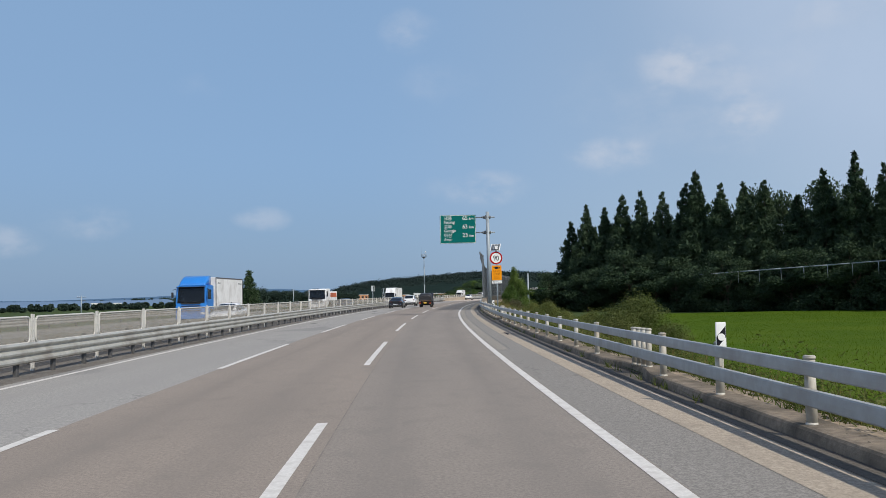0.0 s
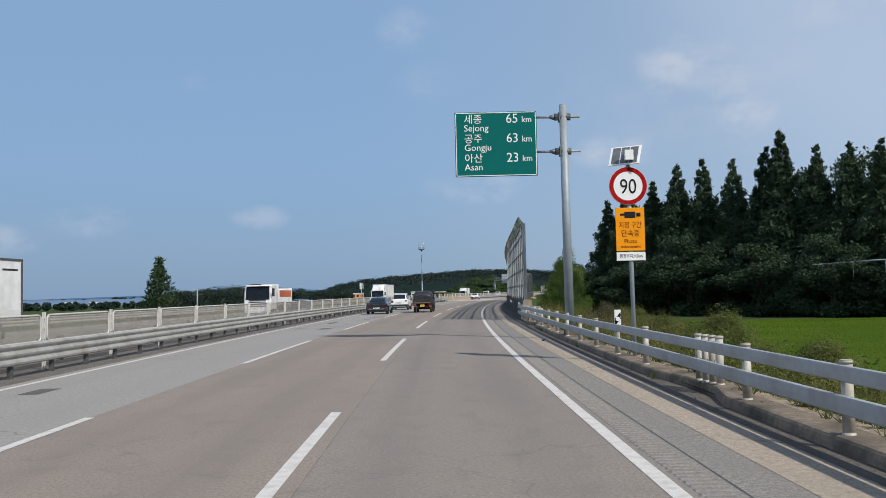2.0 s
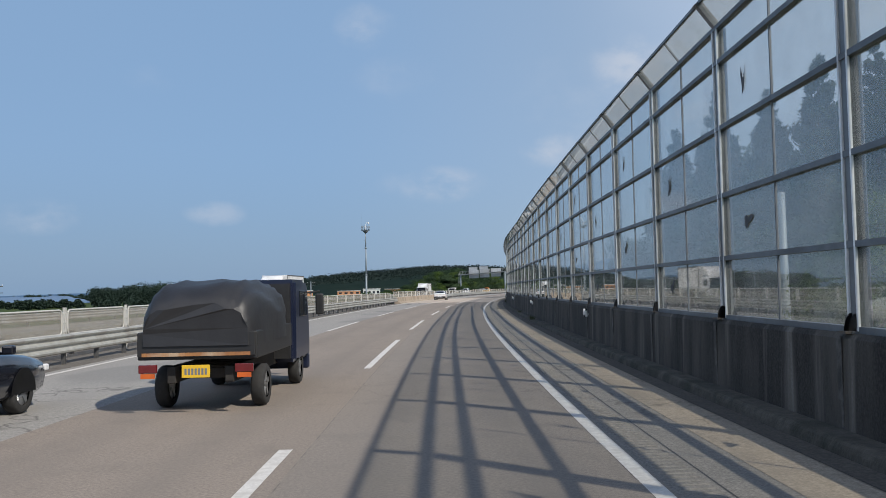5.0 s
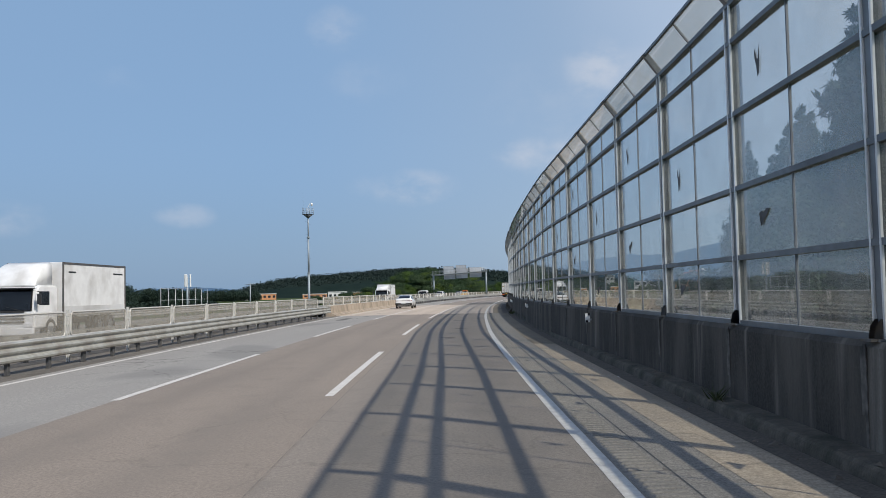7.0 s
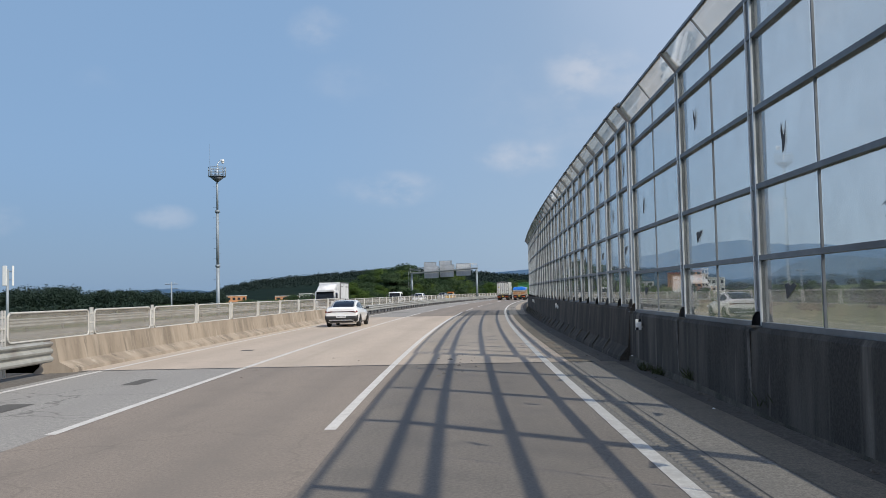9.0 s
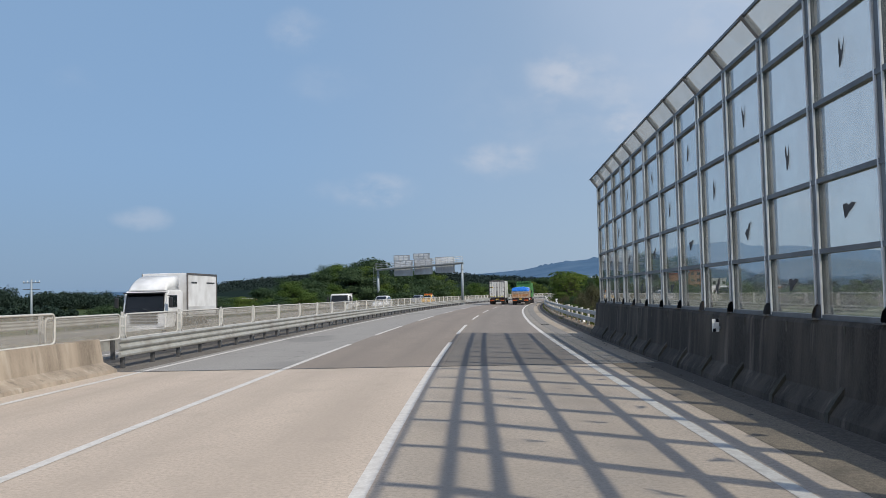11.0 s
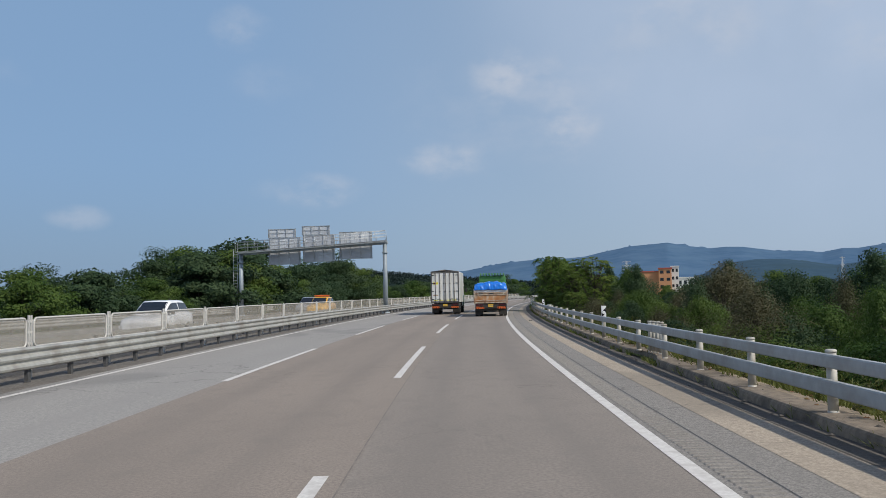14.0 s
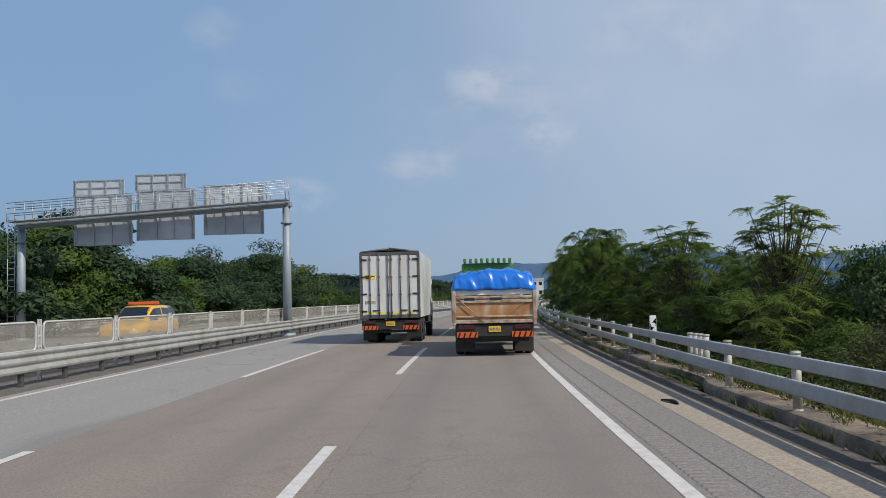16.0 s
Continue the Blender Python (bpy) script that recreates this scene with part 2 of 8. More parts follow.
def glassy(name, tint, gloss=0.12, rough=0.02, veil=0.0, veil_col=(0.7, 0.75, 0.75)):
    """A thin clear sheet: tinted see-through, Fresnel gloss, and a pale veil painting dust and sky reflection."""
    m = bpy.data.materials.new(name)
    m.use_nodes = True
    nt = m.node_tree
    nt.nodes.clear()
    N, L = nt.nodes.new, nt.links.new
    out = N("ShaderNodeOutputMaterial")
    tr, gl, df = N("ShaderNodeBsdfTransparent"), N("ShaderNodeBsdfGlossy"), N("ShaderNodeBsdfDiffuse")
    tr.inputs[0].default_value = (*tint, 1)
    gl.inputs["Roughness"].default_value = rough
    df.inputs[0].default_value = (*veil_col, 1)
    lw = N("ShaderNodeLayerWeight")
    lw.inputs["Blend"].default_value = 0.5
    pw = N("ShaderNodeMath")
    pw.operation = "POWER"
    pw.inputs[1].default_value = 3.4
    L(lw.outputs["Facing"], pw.inputs[0])
    fr = N("ShaderNodeMapRange")
    L(pw.outputs[0], fr.inputs[0])
    fr.inputs[3].default_value, fr.inputs[4].default_value = 0.035, 0.85
    m1, m2 = N("ShaderNodeMixShader"), N("ShaderNodeMixShader")
    no = N("ShaderNodeTexNoise")
    no.inputs["Scale"].default_value, no.inputs["Detail"].default_value = 1.3, 5.0
    L(N("ShaderNodeNewGeometry").outputs["Position"], no.inputs["Vector"])
    mr = N("ShaderNodeMapRange")
    L(no.outputs[0], mr.inputs[0])
    mr.inputs[1].default_value, mr.inputs[2].default_value = 0.3, 0.7
    mr.inputs[3].default_value, mr.inputs[4].default_value = veil * 0.5, veil * 1.5
    L(mr.outputs[0], m1.inputs[0])
    L(tr.outputs[0], m1.inputs[1])
    L(df.outputs[0], m1.inputs[2])
    L(fr.outputs[0], m2.inputs[0])
    L(m1.outputs[0], m2.inputs[1])
    L(gl.outputs[0], m2.inputs[2])
    L(m2.outputs[0], out.inputs[0])
    MATS[name] = m
    return m


def leafy(name, c1, c2, rough=0.6, trans=0.35):
    """Leaves: colour from clump to clump, some light let through."""
    m = bpy.data.materials.new(name)
    m.use_nodes = True
    nt = m.node_tree
    N, L = nt.nodes.new, nt.links.new
    b = nt.nodes["Principled BSDF"]
    b.inputs["Roughness"].default_value = rough
    b.inputs["Specular IOR Level"].default_value = 0.12
    g = N("ShaderNodeNewGeometry")
    no = N("ShaderNodeTexNoise")
    no.inputs["Scale"].default_value, no.inputs["Detail"].default_value = 0.45, 3.0
    L(g.outputs["Position"], no.inputs["Vector"])
    add = N("ShaderNodeMath")
    add.operation = "ADD"
    damp = N("ShaderNodeMath")
    damp.operation = "MULTIPLY"
    damp.inputs[1].default_value = 0.22
    L(g.outputs["Random Per Island"], damp.inputs[0])
    L(damp.outputs[0], add.inputs[0])
    L(no.outputs[0], add.inputs[1])
    mr = N("ShaderNodeMapRange")
    L(add.outputs[0], mr.inputs[0])
    mr.inputs[1].default_value, mr.inputs[2].default_value = 0.40, 0.98
    mx = N("ShaderNodeMix")
    mx.data_type = "RGBA"
    L(mr.outputs[0], mx.inputs[0])
    mx.inputs[6].default_value, mx.inputs[7].default_value = (*c1, 1), (*c2, 1)
    hsv = N("ShaderNodeHueSaturation")
    L(mx.outputs[2], hsv.inputs["Color"])
    oi = N("ShaderNodeObjectInfo")
    L(ramp_lin(nt, oi.outputs["Random"], 0.488, 0.512), hsv.inputs["Hue"])
    L(ramp_lin(nt, oi.outputs["Random"], 1.14, 0.84), hsv.inputs["Value"])
    L(hsv.outputs[0], b.inputs["Base Color"])
    tl = N("ShaderNodeBsdfTranslucent")
    L(hsv.outputs[0], tl.inputs[0])
    ms = N("ShaderNodeMixShader")
    ms.inputs[0].default_value = trans
    L(b.outputs[0], ms.inputs[1])
    L(tl.outputs[0], ms.inputs[2])
    L(ms.outputs[0], nt.nodes["Material Output"].inputs[0])
    MATS[name] = m
    return m


def streaked(name, dark, mid, pale, share=0.5, soot=0.5):
    """Old concrete: soot and lime in upright runs and broad patches, with a fine pitted grain."""
    m = bpy.data.materials.new(name)
    m.use_nodes = True
    nt = m.node_tree
    N, L = nt.nodes.new, nt.links.new
    b = nt.nodes["Principled BSDF"]
    b.inputs["Roughness"].default_value, b.inputs["Specular IOR Level"].default_value = 0.92, 0.3
    pos = N("ShaderNodeNewGeometry").outputs["Position"]

    def noise_(scale, upright, detail, lo, hi):
        mp = N("ShaderNodeMapping")
        mp.inputs["Scale"].default_value = (1, 1, upright)
        L(pos, mp.inputs[0])
        n = N("ShaderNodeTexNoise")
        n.inputs["Scale"].default_value, n.inputs["Detail"].default_value, n.inputs["Roughness"].default_value = scale, detail, 0.6
        L(mp.outputs[0], n.inputs["Vector"])
        r = N("ShaderNodeMapRange")
        L(n.outputs[0], r.inputs[0])
        r.inputs[1].default_value, r.inputs[2].default_value = lo, hi
        return r.outputs[0]

    def mix(f, a, c):
        n = N("ShaderNodeMix")
        n.data_type = "RGBA"
        L(f, n.inputs[0])
        for k, v in ((6, a), (7, c)):
            if isinstance(v, tuple):
                n.inputs[k].default_value = (*v, 1)
            else:
                L(v, n.inputs[k])
        return n.outputs[2]

    col = mix(noise_(1.1, 0.22, 6.0, 0.56 - 0.2 * share, 0.72 - 0.12 * share), dark, mid)
    col = mix(noise_(2.6, 0.07, 5.0, 0.60 - 0.05 * share, 0.78), col, pale)
    col = mix(noise_(2.3, 0.06, 4.0, 0.60 - 0.06 * soot, 0.70), col, tuple(v * 0.6 for v in dark))
    col = mix(noise_(34.0, 0.8, 5.0, 0.40, 1.0), col, mid)
    L(col, b.inputs["Base Color"])
    bp = N("ShaderNodeBump")
    bp.inputs["Strength"].default_value, bp.inputs["Distance"].default_value = 0.5, 0.02
    L(noise_(22.0, 0.6, 5.0, 0.0, 1.0), bp.inputs["Height"])
    L(bp.outputs[0], b.inputs["Normal"])
    MATS[name] = m
    return m


WARM = (0.300, 0.252, 0.208)
road_surface("asphalt_warm", WARM, (0.225, 0.188, 0.156), (0.195, 0.168, 0.143), (-0.95, -2.65, -4.55, -6.25), crack=0.25, grain=75)
road_surface("asphalt_lane", (0.282, 0.244, 0.207), (0.212, 0.183, 0.156), (0.185, 0.163, 0.142), (-0.95, -2.65), crack=0.3, grain=75)
surf("seam_dark", (0.13, 0.115, 0.10), (0.20, 0.175, 0.15), 9.0, 0.9, c3=(0.24, 0.21, 0.178), big=0.3)
road_surface("asphalt_cool", (0.345, 0.325, 0.295), (0.25, 0.24, 0.222), (0.27, 0.255, 0.235), (-8.1, -9.8), crack=0.9, grain=45, patch=(0.17, 0.165, 0.155))
road_surface("asphalt_shoulder", (0.29, 0.268, 0.238), (0.17, 0.158, 0.142), (0.20, 0.185, 0.165), (), crack=0.8, grain=42)
road_surface("gutter_concrete", (0.43, 0.36, 0.278), (0.30, 0.252, 0.195), (0.25, 0.212, 0.166), (), crack=0.7, grain=34, patch=(0.21, 0.18, 0.14))
# darker brown gutter colours for the later barrier stretch and the deck
road_surface("gutter_brown", (0.27, 0.225, 0.17), (0.18, 0.152, 0.118), (0.09, 0.079, 0.063), (), crack=0.5, grain=50)
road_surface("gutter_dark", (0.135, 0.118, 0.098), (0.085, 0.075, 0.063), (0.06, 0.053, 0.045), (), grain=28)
road_surface("bridge_concrete", (0.545, 0.455, 0.368), (0.462, 0.385, 0.312), (0.38, 0.318, 0.258), (-0.95, -2.65, -4.55, -6.25, -8.1, -9.8), grain=60, wear_w=0.7)
road_surface("median_soil", (0.19, 0.17, 0.145), (0.11, 0.098, 0.082), (0.06, 0.053, 0.044), (), grain=20)
road_surface("verge_soil", (0.38, 0.30, 0.215), (0.26, 0.205, 0.145), (0.15, 0.125, 0.075), (), grain=14)
surf("paint_white", (0.68, 0.655, 0.61), (0.55, 0.525, 0.485), 30.0, 0.7, c3=(0.50, 0.47, 0.43), big=0.2, bump=0.2, bscale=60)
surf("kerb_concrete", (0.255, 0.205, 0.150), (0.145, 0.116, 0.086), 9.0, 0.95, bump=0.4, bscale=26, c3=(0.07, 0.058, 0.042), big=0.14)
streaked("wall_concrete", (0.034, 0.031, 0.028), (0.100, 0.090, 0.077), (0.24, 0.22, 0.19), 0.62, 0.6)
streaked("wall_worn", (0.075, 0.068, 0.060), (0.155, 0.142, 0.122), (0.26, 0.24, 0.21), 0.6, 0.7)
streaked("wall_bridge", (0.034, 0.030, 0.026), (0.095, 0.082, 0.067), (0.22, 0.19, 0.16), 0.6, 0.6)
surf("lime_stain", (0.16, 0.15, 0.135), (0.07, 0.065, 0.058), 9.0, 0.95, bump=0.4, bscale=30, c3=(0.04, 0.037, 0.033), big=0.4)
# darker kerb concrete for the barrier stretch and the parapet ribs
surf("kerb_dark", (0.108, 0.096, 0.077), (0.058, 0.052, 0.041), 7.0, 0.95, bump=0.7, bscale=25, c3=(0.03, 0.03, 0.02), big=0.22)
streaked("barrier_concrete", (0.20, 0.165, 0.128), (0.385, 0.32, 0.25), (0.52, 0.46, 0.38), 0.95, 0.0)
surf("galvanised", (0.50, 0.52, 0.53), (0.40, 0.42, 0.43), 8.0, 0.5, 0.55, c3=(0.34, 0.34, 0.33), big=0.2)
surf("painted_rail", (0.375, 0.395, 0.395), (0.31, 0.325, 0.325), 7.0, 0.55, 0.1, c3=(0.27, 0.265, 0.25), big=0.2, bump=0.1)
surf("post_cream", (0.52, 0.50, 0.44), (0.40, 0.385, 0.34), 9.0, 0.6, 0.1, c3=(0.30, 0.26, 0.20), big=0.3, bump=0.1)
surf("beam_pale", (0.43, 0.43, 0.40), (0.34, 0.34, 0.315), 5.0, 0.5, 0.15, c3=(0.27, 0.25, 0.22), big=0.25)
surf("steel_dark", (0.10, 0.10, 0.10), (0.06, 0.06, 0.06), 10.0, 0.7, 0.2)
surf("steel_grey", (0.17, 0.185, 0.195), (0.125, 0.138, 0.148), 6.0, 0.5, 0.3, c3=(0.10, 0.105, 0.11))
surf("grass_ground", (0.045, 0.072, 0.02), (0.065, 0.08, 0.028), 0.5, 0.95, spec=0.1, bump=0.8, bscale=4, c3=(0.03, 0.052, 0.016))
surf("field_green", (0.056, 0.100, 0.006), (0.044, 0.080, 0.005), 2.0, 0.95, bump=0.5, bscale=10, c3=(0.070, 0.106, 0.008), big=0.05, spec=0.05)
glassy("barrier_glass", (0.945, 0.95, 0.925), veil=0.125, veil_col=(0.74, 0.75, 0.73))
leafy("conifer_leaf", (0.029, 0.052, 0.031), (0.068, 0.104, 0.050), trans=0.22)
leafy("broad_leaf", (0.046, 0.090, 0.020), (0.130, 0.180, 0.042))
leafy("olive_leaf", (0.052, 0.066, 0.030), (0.112, 0.116, 0.056), trans=0.3)
# distance haze mixed into the leaf colour of the hill crest
leafy("hill_leaf_hazed", (0.018, 0.032, 0.028), (0.034, 0.052, 0.042), trans=0.1)
leafy("broad_leaf_dark", (0.030, 0.058, 0.028), (0.076, 0.115, 0.050), trans=0.3)
# bluish leaf colour with some haze painted in, for distant tree belts
leafy("far_leaf_hazed", (0.020, 0.036, 0.027), (0.036, 0.056, 0.040), trans=0.1)
leafy("sumac_leaf", (0.076, 0.128, 0.024), (0.180, 0.232, 0.056), trans=0.45)
leafy("willow_leaf", (0.066, 0.070, 0.036), (0.135, 0.122, 0.066), trans=0.3)
surf("meadow_grass", (0.105, 0.135, 0.055), (0.085, 0.115, 0.045), 0.3, 0.95, spec=0.05, c3=(0.125, 0.14, 0.065), big=0.3)
leafy("weed_leaf", (0.078, 0.110, 0.026), (0.195, 0.190, 0.062))
surf("litter_brown", (0.20, 0.085, 0.035), (0.11, 0.052, 0.024), 14.0, 0.95, c3=(0.22, 0.15, 0.05), big=0.5)
leafy("dry_leaf", (0.17, 0.14, 0.05), (0.28, 0.22, 0.09))
surf("bark", (0.10, 0.08, 0.06), (0.06, 0.05, 0.04), 6.0, 0.95, bump=0.6, bscale=20)


# ---- mesh helpers ----
def part(name, bm, material, parent=None, label="", smooth=False):
    me = bpy.data.meshes.new(name)
    bm.normal_update()
    bm.to_mesh(me)
    bm.free()
    return part_of(name, me, material, parent, label, smooth)


def part_of(name, me, material, parent=None, label="", smooth=False):
    """An object on a mesh that may be shared."""
    if material is not None and not me.materials:
        me.materials.append(MATS[material] if isinstance(material, str) else material)
    if smooth:
        for p in me.polygons:
            p.use_smooth = True
    ob = new(name, me)
    if parent is not None:
        ob.parent = parent
    if label:
        tagged(ob, label)
    return ob


def empty(name, m=None):
    e = new(name)
    e.empty_display_size = 0.2
    if m is not None:
        e.matrix_basis = m
    return e


def box(bm, c, size, m=None, bevel=0.0):
    """A box by centre and size, its edges bevelled."""
    geo = bmesh.ops.create_cube(bm, size=1.0)
    vs = geo["verts"]
    for v in vs:
        v.co = Vector((v.co.x * size[0] + c[0], v.co.y * size[1] + c[1], v.co.z * size[2] + c[2]))
    if bevel:
        es = list({e for v in vs for e in v.link_edges})
        res = bmesh.ops.bevel(bm, geom=es, offset=bevel, segments=2, affect="EDGES", profile=0.5)
        vs = list({v for f in res["faces"] for v in f.verts} | {v for v in vs if v.is_valid})
    if m is not None:
        bmesh.ops.transform(bm, matrix=m, verts=vs)
    return bm


def tube(bm, a, b, r0, r1=None, seg=10, caps=True):
    """A round bar from a to b."""
    a, b = Vector(a), Vector(b)
    r1 = r0 if r1 is None else r1
    z = (b - a).normalized()
    x = z.orthogonal().normalized()
    y = z.cross(x)
    ring = []
    for p, r in ((a, r0), (b, r1)):
        ring.append([bm.verts.new(p + x * (r * math.cos(t)) + y * (r * math.sin(t))) for t in (2 * math.pi * i / seg for i in range(seg))])
    for i in range(seg):
        j = (i + 1) % seg
        f = bm.faces.new((ring[0][i], ring[0][j], ring[1][j], ring[1][i]))
        f.smooth = True
    if caps:
        bm.faces.new(list(reversed(ring[0])))
        bm.faces.new(ring[1])
    return bm


def sweep_mesh(name, s0, s1, prof, step=4.0, closed=False, ends=True, shift=None):
    """A mesh that carries the profile (d, z) along the road from s0 to s1; UV 'road' holds d and s."""
    n = max(1, int(math.ceil((s1 - s0) / step)))
    ss = [s0 + (s1 - s0) * i / n for i in range(n + 1)]
    k = len(prof)
    vs, fs, uv = [], [], []
    for s in ss:
        for d, z in prof:
            vs.append(P(s, d + (float(np.interp(s, *shift)) if shift else 0.0), z))
    per = k if closed else k - 1
    for i in range(n):
        for j in range(per):
            j2 = (j + 1) % k
            fs.append((i * k + j, i * k + j2, (i + 1) * k + j2, (i + 1) * k + j))
            uv.extend(((prof[j][0], ss[i]), (prof[j2][0], ss[i]), (prof[j2][0], ss[i + 1]), (prof[j][0], ss[i + 1])))
    if closed and ends:
        fs.append(tuple(range(k)))
        uv.extend(((prof[j][0], ss[0]) for j in range(k)))
        fs.append(tuple(n * k + j for j in reversed(range(k))))
        uv.extend(((prof[j][0], ss[-1]) for j in reversed(range(k))))
    me = bpy.data.meshes.new(name)
    me.from_pydata(vs, [], fs)
    layer = me.uv_layers.new(name="road")
    layer.data.foreach_set("uv", [c for p in uv for c in p])
    me.update()
    return me


def sweep(name, s0, s1, prof, material, step=4.0, closed=False, parent=None, kind="", label="", category="", shift=None):
    ob = part_of(name, sweep_mesh(name, s0, s1, prof, step, closed, shift=shift), material, parent, label)
    if closed:
        bm = bmesh.new()
        bm.from_mesh(ob.data)
        bmesh.ops.recalc_face_normals(bm, faces=bm.faces)
        bm.to_mesh(ob.data)
        bm.free()
    return tagged(ob, label, category, "", kind)


# ---- ground and road ----
S0, S1 = -60.0, 760.0
B0, B1 = 209.6, 252.0          # bridge deck
FIELD_Z = -2.4
EDGE = ((-20, 40, 70, 110, 145, 180, 190, 220, 250, 280, 320), (-0.07, -0.11, -0.12, -0.10, -0.09, -0.08, 0.0, 0.12, 0.12, -0.03, -0.08))

GUTTER = (EDGE[0], tuple(e + (-0.13 if 255 < a < 300 else 0.0) for a, e in zip(*EDGE)))
SEAM = (EDGE[0], tuple(e + (-0.02 if 255 < a < 300 else 0.0) for a, e in zip(*EDGE)))

def ground():
    bm = bmesh.new()
    n, half = 24, 4600.0
    vs = [[bm.verts.new((-half + 2 * half * i / n, -half + 2 * half * j / n, FIELD_Z)) for j in range(n + 1)] for i in range(n + 1)]
    for i in range(n):
        for j in range(n):
            bm.faces.new((vs[i][j], vs[i + 1][j], vs[i + 1][j + 1], vs[i][j + 1]))
    tagged(part("ground", bm, "grass_ground"), "flat green farmland beside and beyond the road", "ground", kind="structure")


ground()
sweep("embankment", S0, S1, [(2.25, 0.02), (3.2, -0.06), (8.0, FIELD_Z - 0.1)], "grass_ground", kind="structure", label="grassy embankment slope below the road shoulder", category="embankment")
sweep("embankment", S0, S1, [(-33.5, FIELD_Z - 0.1), (-28.6, -0.02), (-27.4, -0.02)], "grass_ground", kind="structure", label="grassy embankment slope beyond the far carriageway", category="embankment")
for a, b in ((S0, B0), (B1, S1)):
    sweep("road", a, b, [(-7.2, 0.0), (-5.4, 0.0), (-3.36, 0.0)], "asphalt_warm", kind="structure", label="worn warm-beige asphalt of the middle lane", category="road")
    sweep("road", a, b, [(-3.36, 0.0), (-1.8, 0.0), (0.02, 0.0)], "asphalt_lane", kind="structure", label="worn warm-grey asphalt of the outer lane", category="road")
    sweep("joint_line", a, b, [(-3.368, 0.003), (-3.352, 0.003)], "seam_dark", kind="structure", label="thin dark seam between two paved lanes", category="road joint")
    sweep("road", a, b, [(-11.0, 0.0), (-9.0, 0.0), (-7.2, 0.0)], "asphalt_cool", kind="structure", label="rough pale grey inner lane of patched paving", category="road")
    sweep("shoulder", a, b, [(0.02, 0.0), (0.6, 0.0), (1.0, 0.0), (1.5, -0.02)], "asphalt_shoulder", kind="structure", label="grey asphalt hard shoulder", category="road shoulder")
    for lo, hi, mat in ((a, min(b, 172.0), "gutter_concrete"), (max(a, 172.0), b, "gutter_brown" if a < 96 else "gutter_concrete")):
        if hi > lo:
            sweep("gutter", lo, hi, [(1.09, 0.003), (1.10, 0.005), (1.4, -0.002), (1.92, -0.014)], mat, kind="structure", shift=GUTTER, label="tan concrete gutter strip beside the shoulder" if mat == "gutter_concrete" else "brown concrete gutter strip under the barrier", category="gutter")
    # dirt plus rail and kerb shade, painted as one dark strip
    sweep("gutter", a, b, [(1.69, -0.004), (1.72, -0.003), (2.14, -0.016)], "gutter_dark", kind="structure", label="dark gutter channel along the kerb, dirt and painted shade", category="gutter")
    sweep("joint_line", max(a, 26.0), b, [(0.55, 0.003), (0.568, 0.003)], "steel_dark", kind="structure", shift=SEAM, label="thin dark sealed joint in the shoulder", category="road joint")
    sweep("verge", a, b, [(2.45, 0.135), (2.72, 0.13), (3.2, 0.0), (3.6, -0.22)], "verge_soil", kind="structure", label="bare brown soil behind the kerb", category="verge")
    sweep("median", a, b, [(-13.8, 0.0), (-12.4, -0.03), (-11.0, 0.0)], "median_soil", kind="structure", label="dusty bare median strip under the guardrails", category="median")
sweep("bridge_deck", B0, B1, [(-11.3, 0.0), (-9, 0), (-7.2, 0.0), (-5.4, 0), (-3.6, 0.0), (-1.8, 0), (0, 0), (1.0, 0), (2.25, 0.0)], "bridge_concrete", kind="structure", label="pale beige concrete bridge deck", category="bridge deck")
sweep("road", S0, S1, [(-27.4, 0.0), (-24, 0.0), (-20, 0.0), (-16, 0), (-13.8, 0.0)], "asphalt_shoulder", kind="structure", label="grey asphalt of the opposite carriageway", category="road")




def line_run(s0, s1, d, w, name="road_marking", parent=None):
    return part_of(name, sweep_mesh(name, s0, s1, [(d - w / 2, 0.005), (d + w / 2, 0.005)], 4.0, shift=EDGE if d == 0 else None), "paint_white", parent)


def marking(label, d, w, runs):
    e = empty("lane_marking", M(0, d, 0))
    tagged(e, label, "lane marking", kind="structure")
    inv = e.matrix_basis.inverted()
    for i, (a, b) in enumerate(runs):
        o = line_run(a, b, d, w, "dash" if len(runs) > 2 else "line")
        o.parent = e
        o.matrix_basis = inv


near = [1.25 + 20 * i for i in range(-2, 7)] + [139.2, 159.2, 179.3]
far = [268.6 + 20 * i for i in range(0, 18)]
runs = [(a, a + 10.5) for a in near] + [(199.9, 262.0)] + [(a, a + 10.5) for a in far]
marking("white dashed lane line, worn paint", -3.6, 0.15, runs)
marking("white dashed lane line beside the inner lane", -7.2, 0.15, runs)
marking("continuous white edge line beside the shoulder", 0.0, 0.165, [(S0, S1)])
marking("continuous white edge line beside the median", -10.65, 0.15, [(S0, S1)])
marking("white edge line of the opposite carriageway", -14.6, 0.15, [(S0, S1)])
marking("white edge line of the opposite carriageway", -25.6, 0.15, [(S0, S1)])
marking("white dashed lane line of the opposite carriageway", -18.2, 0.15, [(a, a + 10.5) for a in range(-50, 600, 20)])
marking("white dashed lane line of the opposite carriageway", -21.9, 0.15, [(a, a + 10.5) for a in range(-50, 600, 20)])

# ---- guardrails ----
def post_mesh(name, size, z0, z1):
    bm = bmesh.new()
    box(bm, (0, 0, (z0 + z1) / 2), (size[0], size[1], z1 - z0), bevel=0.006)
    me = bpy.data.meshes.new(name)
    bm.to_mesh(me)
    bm.free()
    return me


def bm_mesh(name, bm):
    me = bpy.data.meshes.new(name)
    bm.to_mesh(me)
    bm.free()
    return me


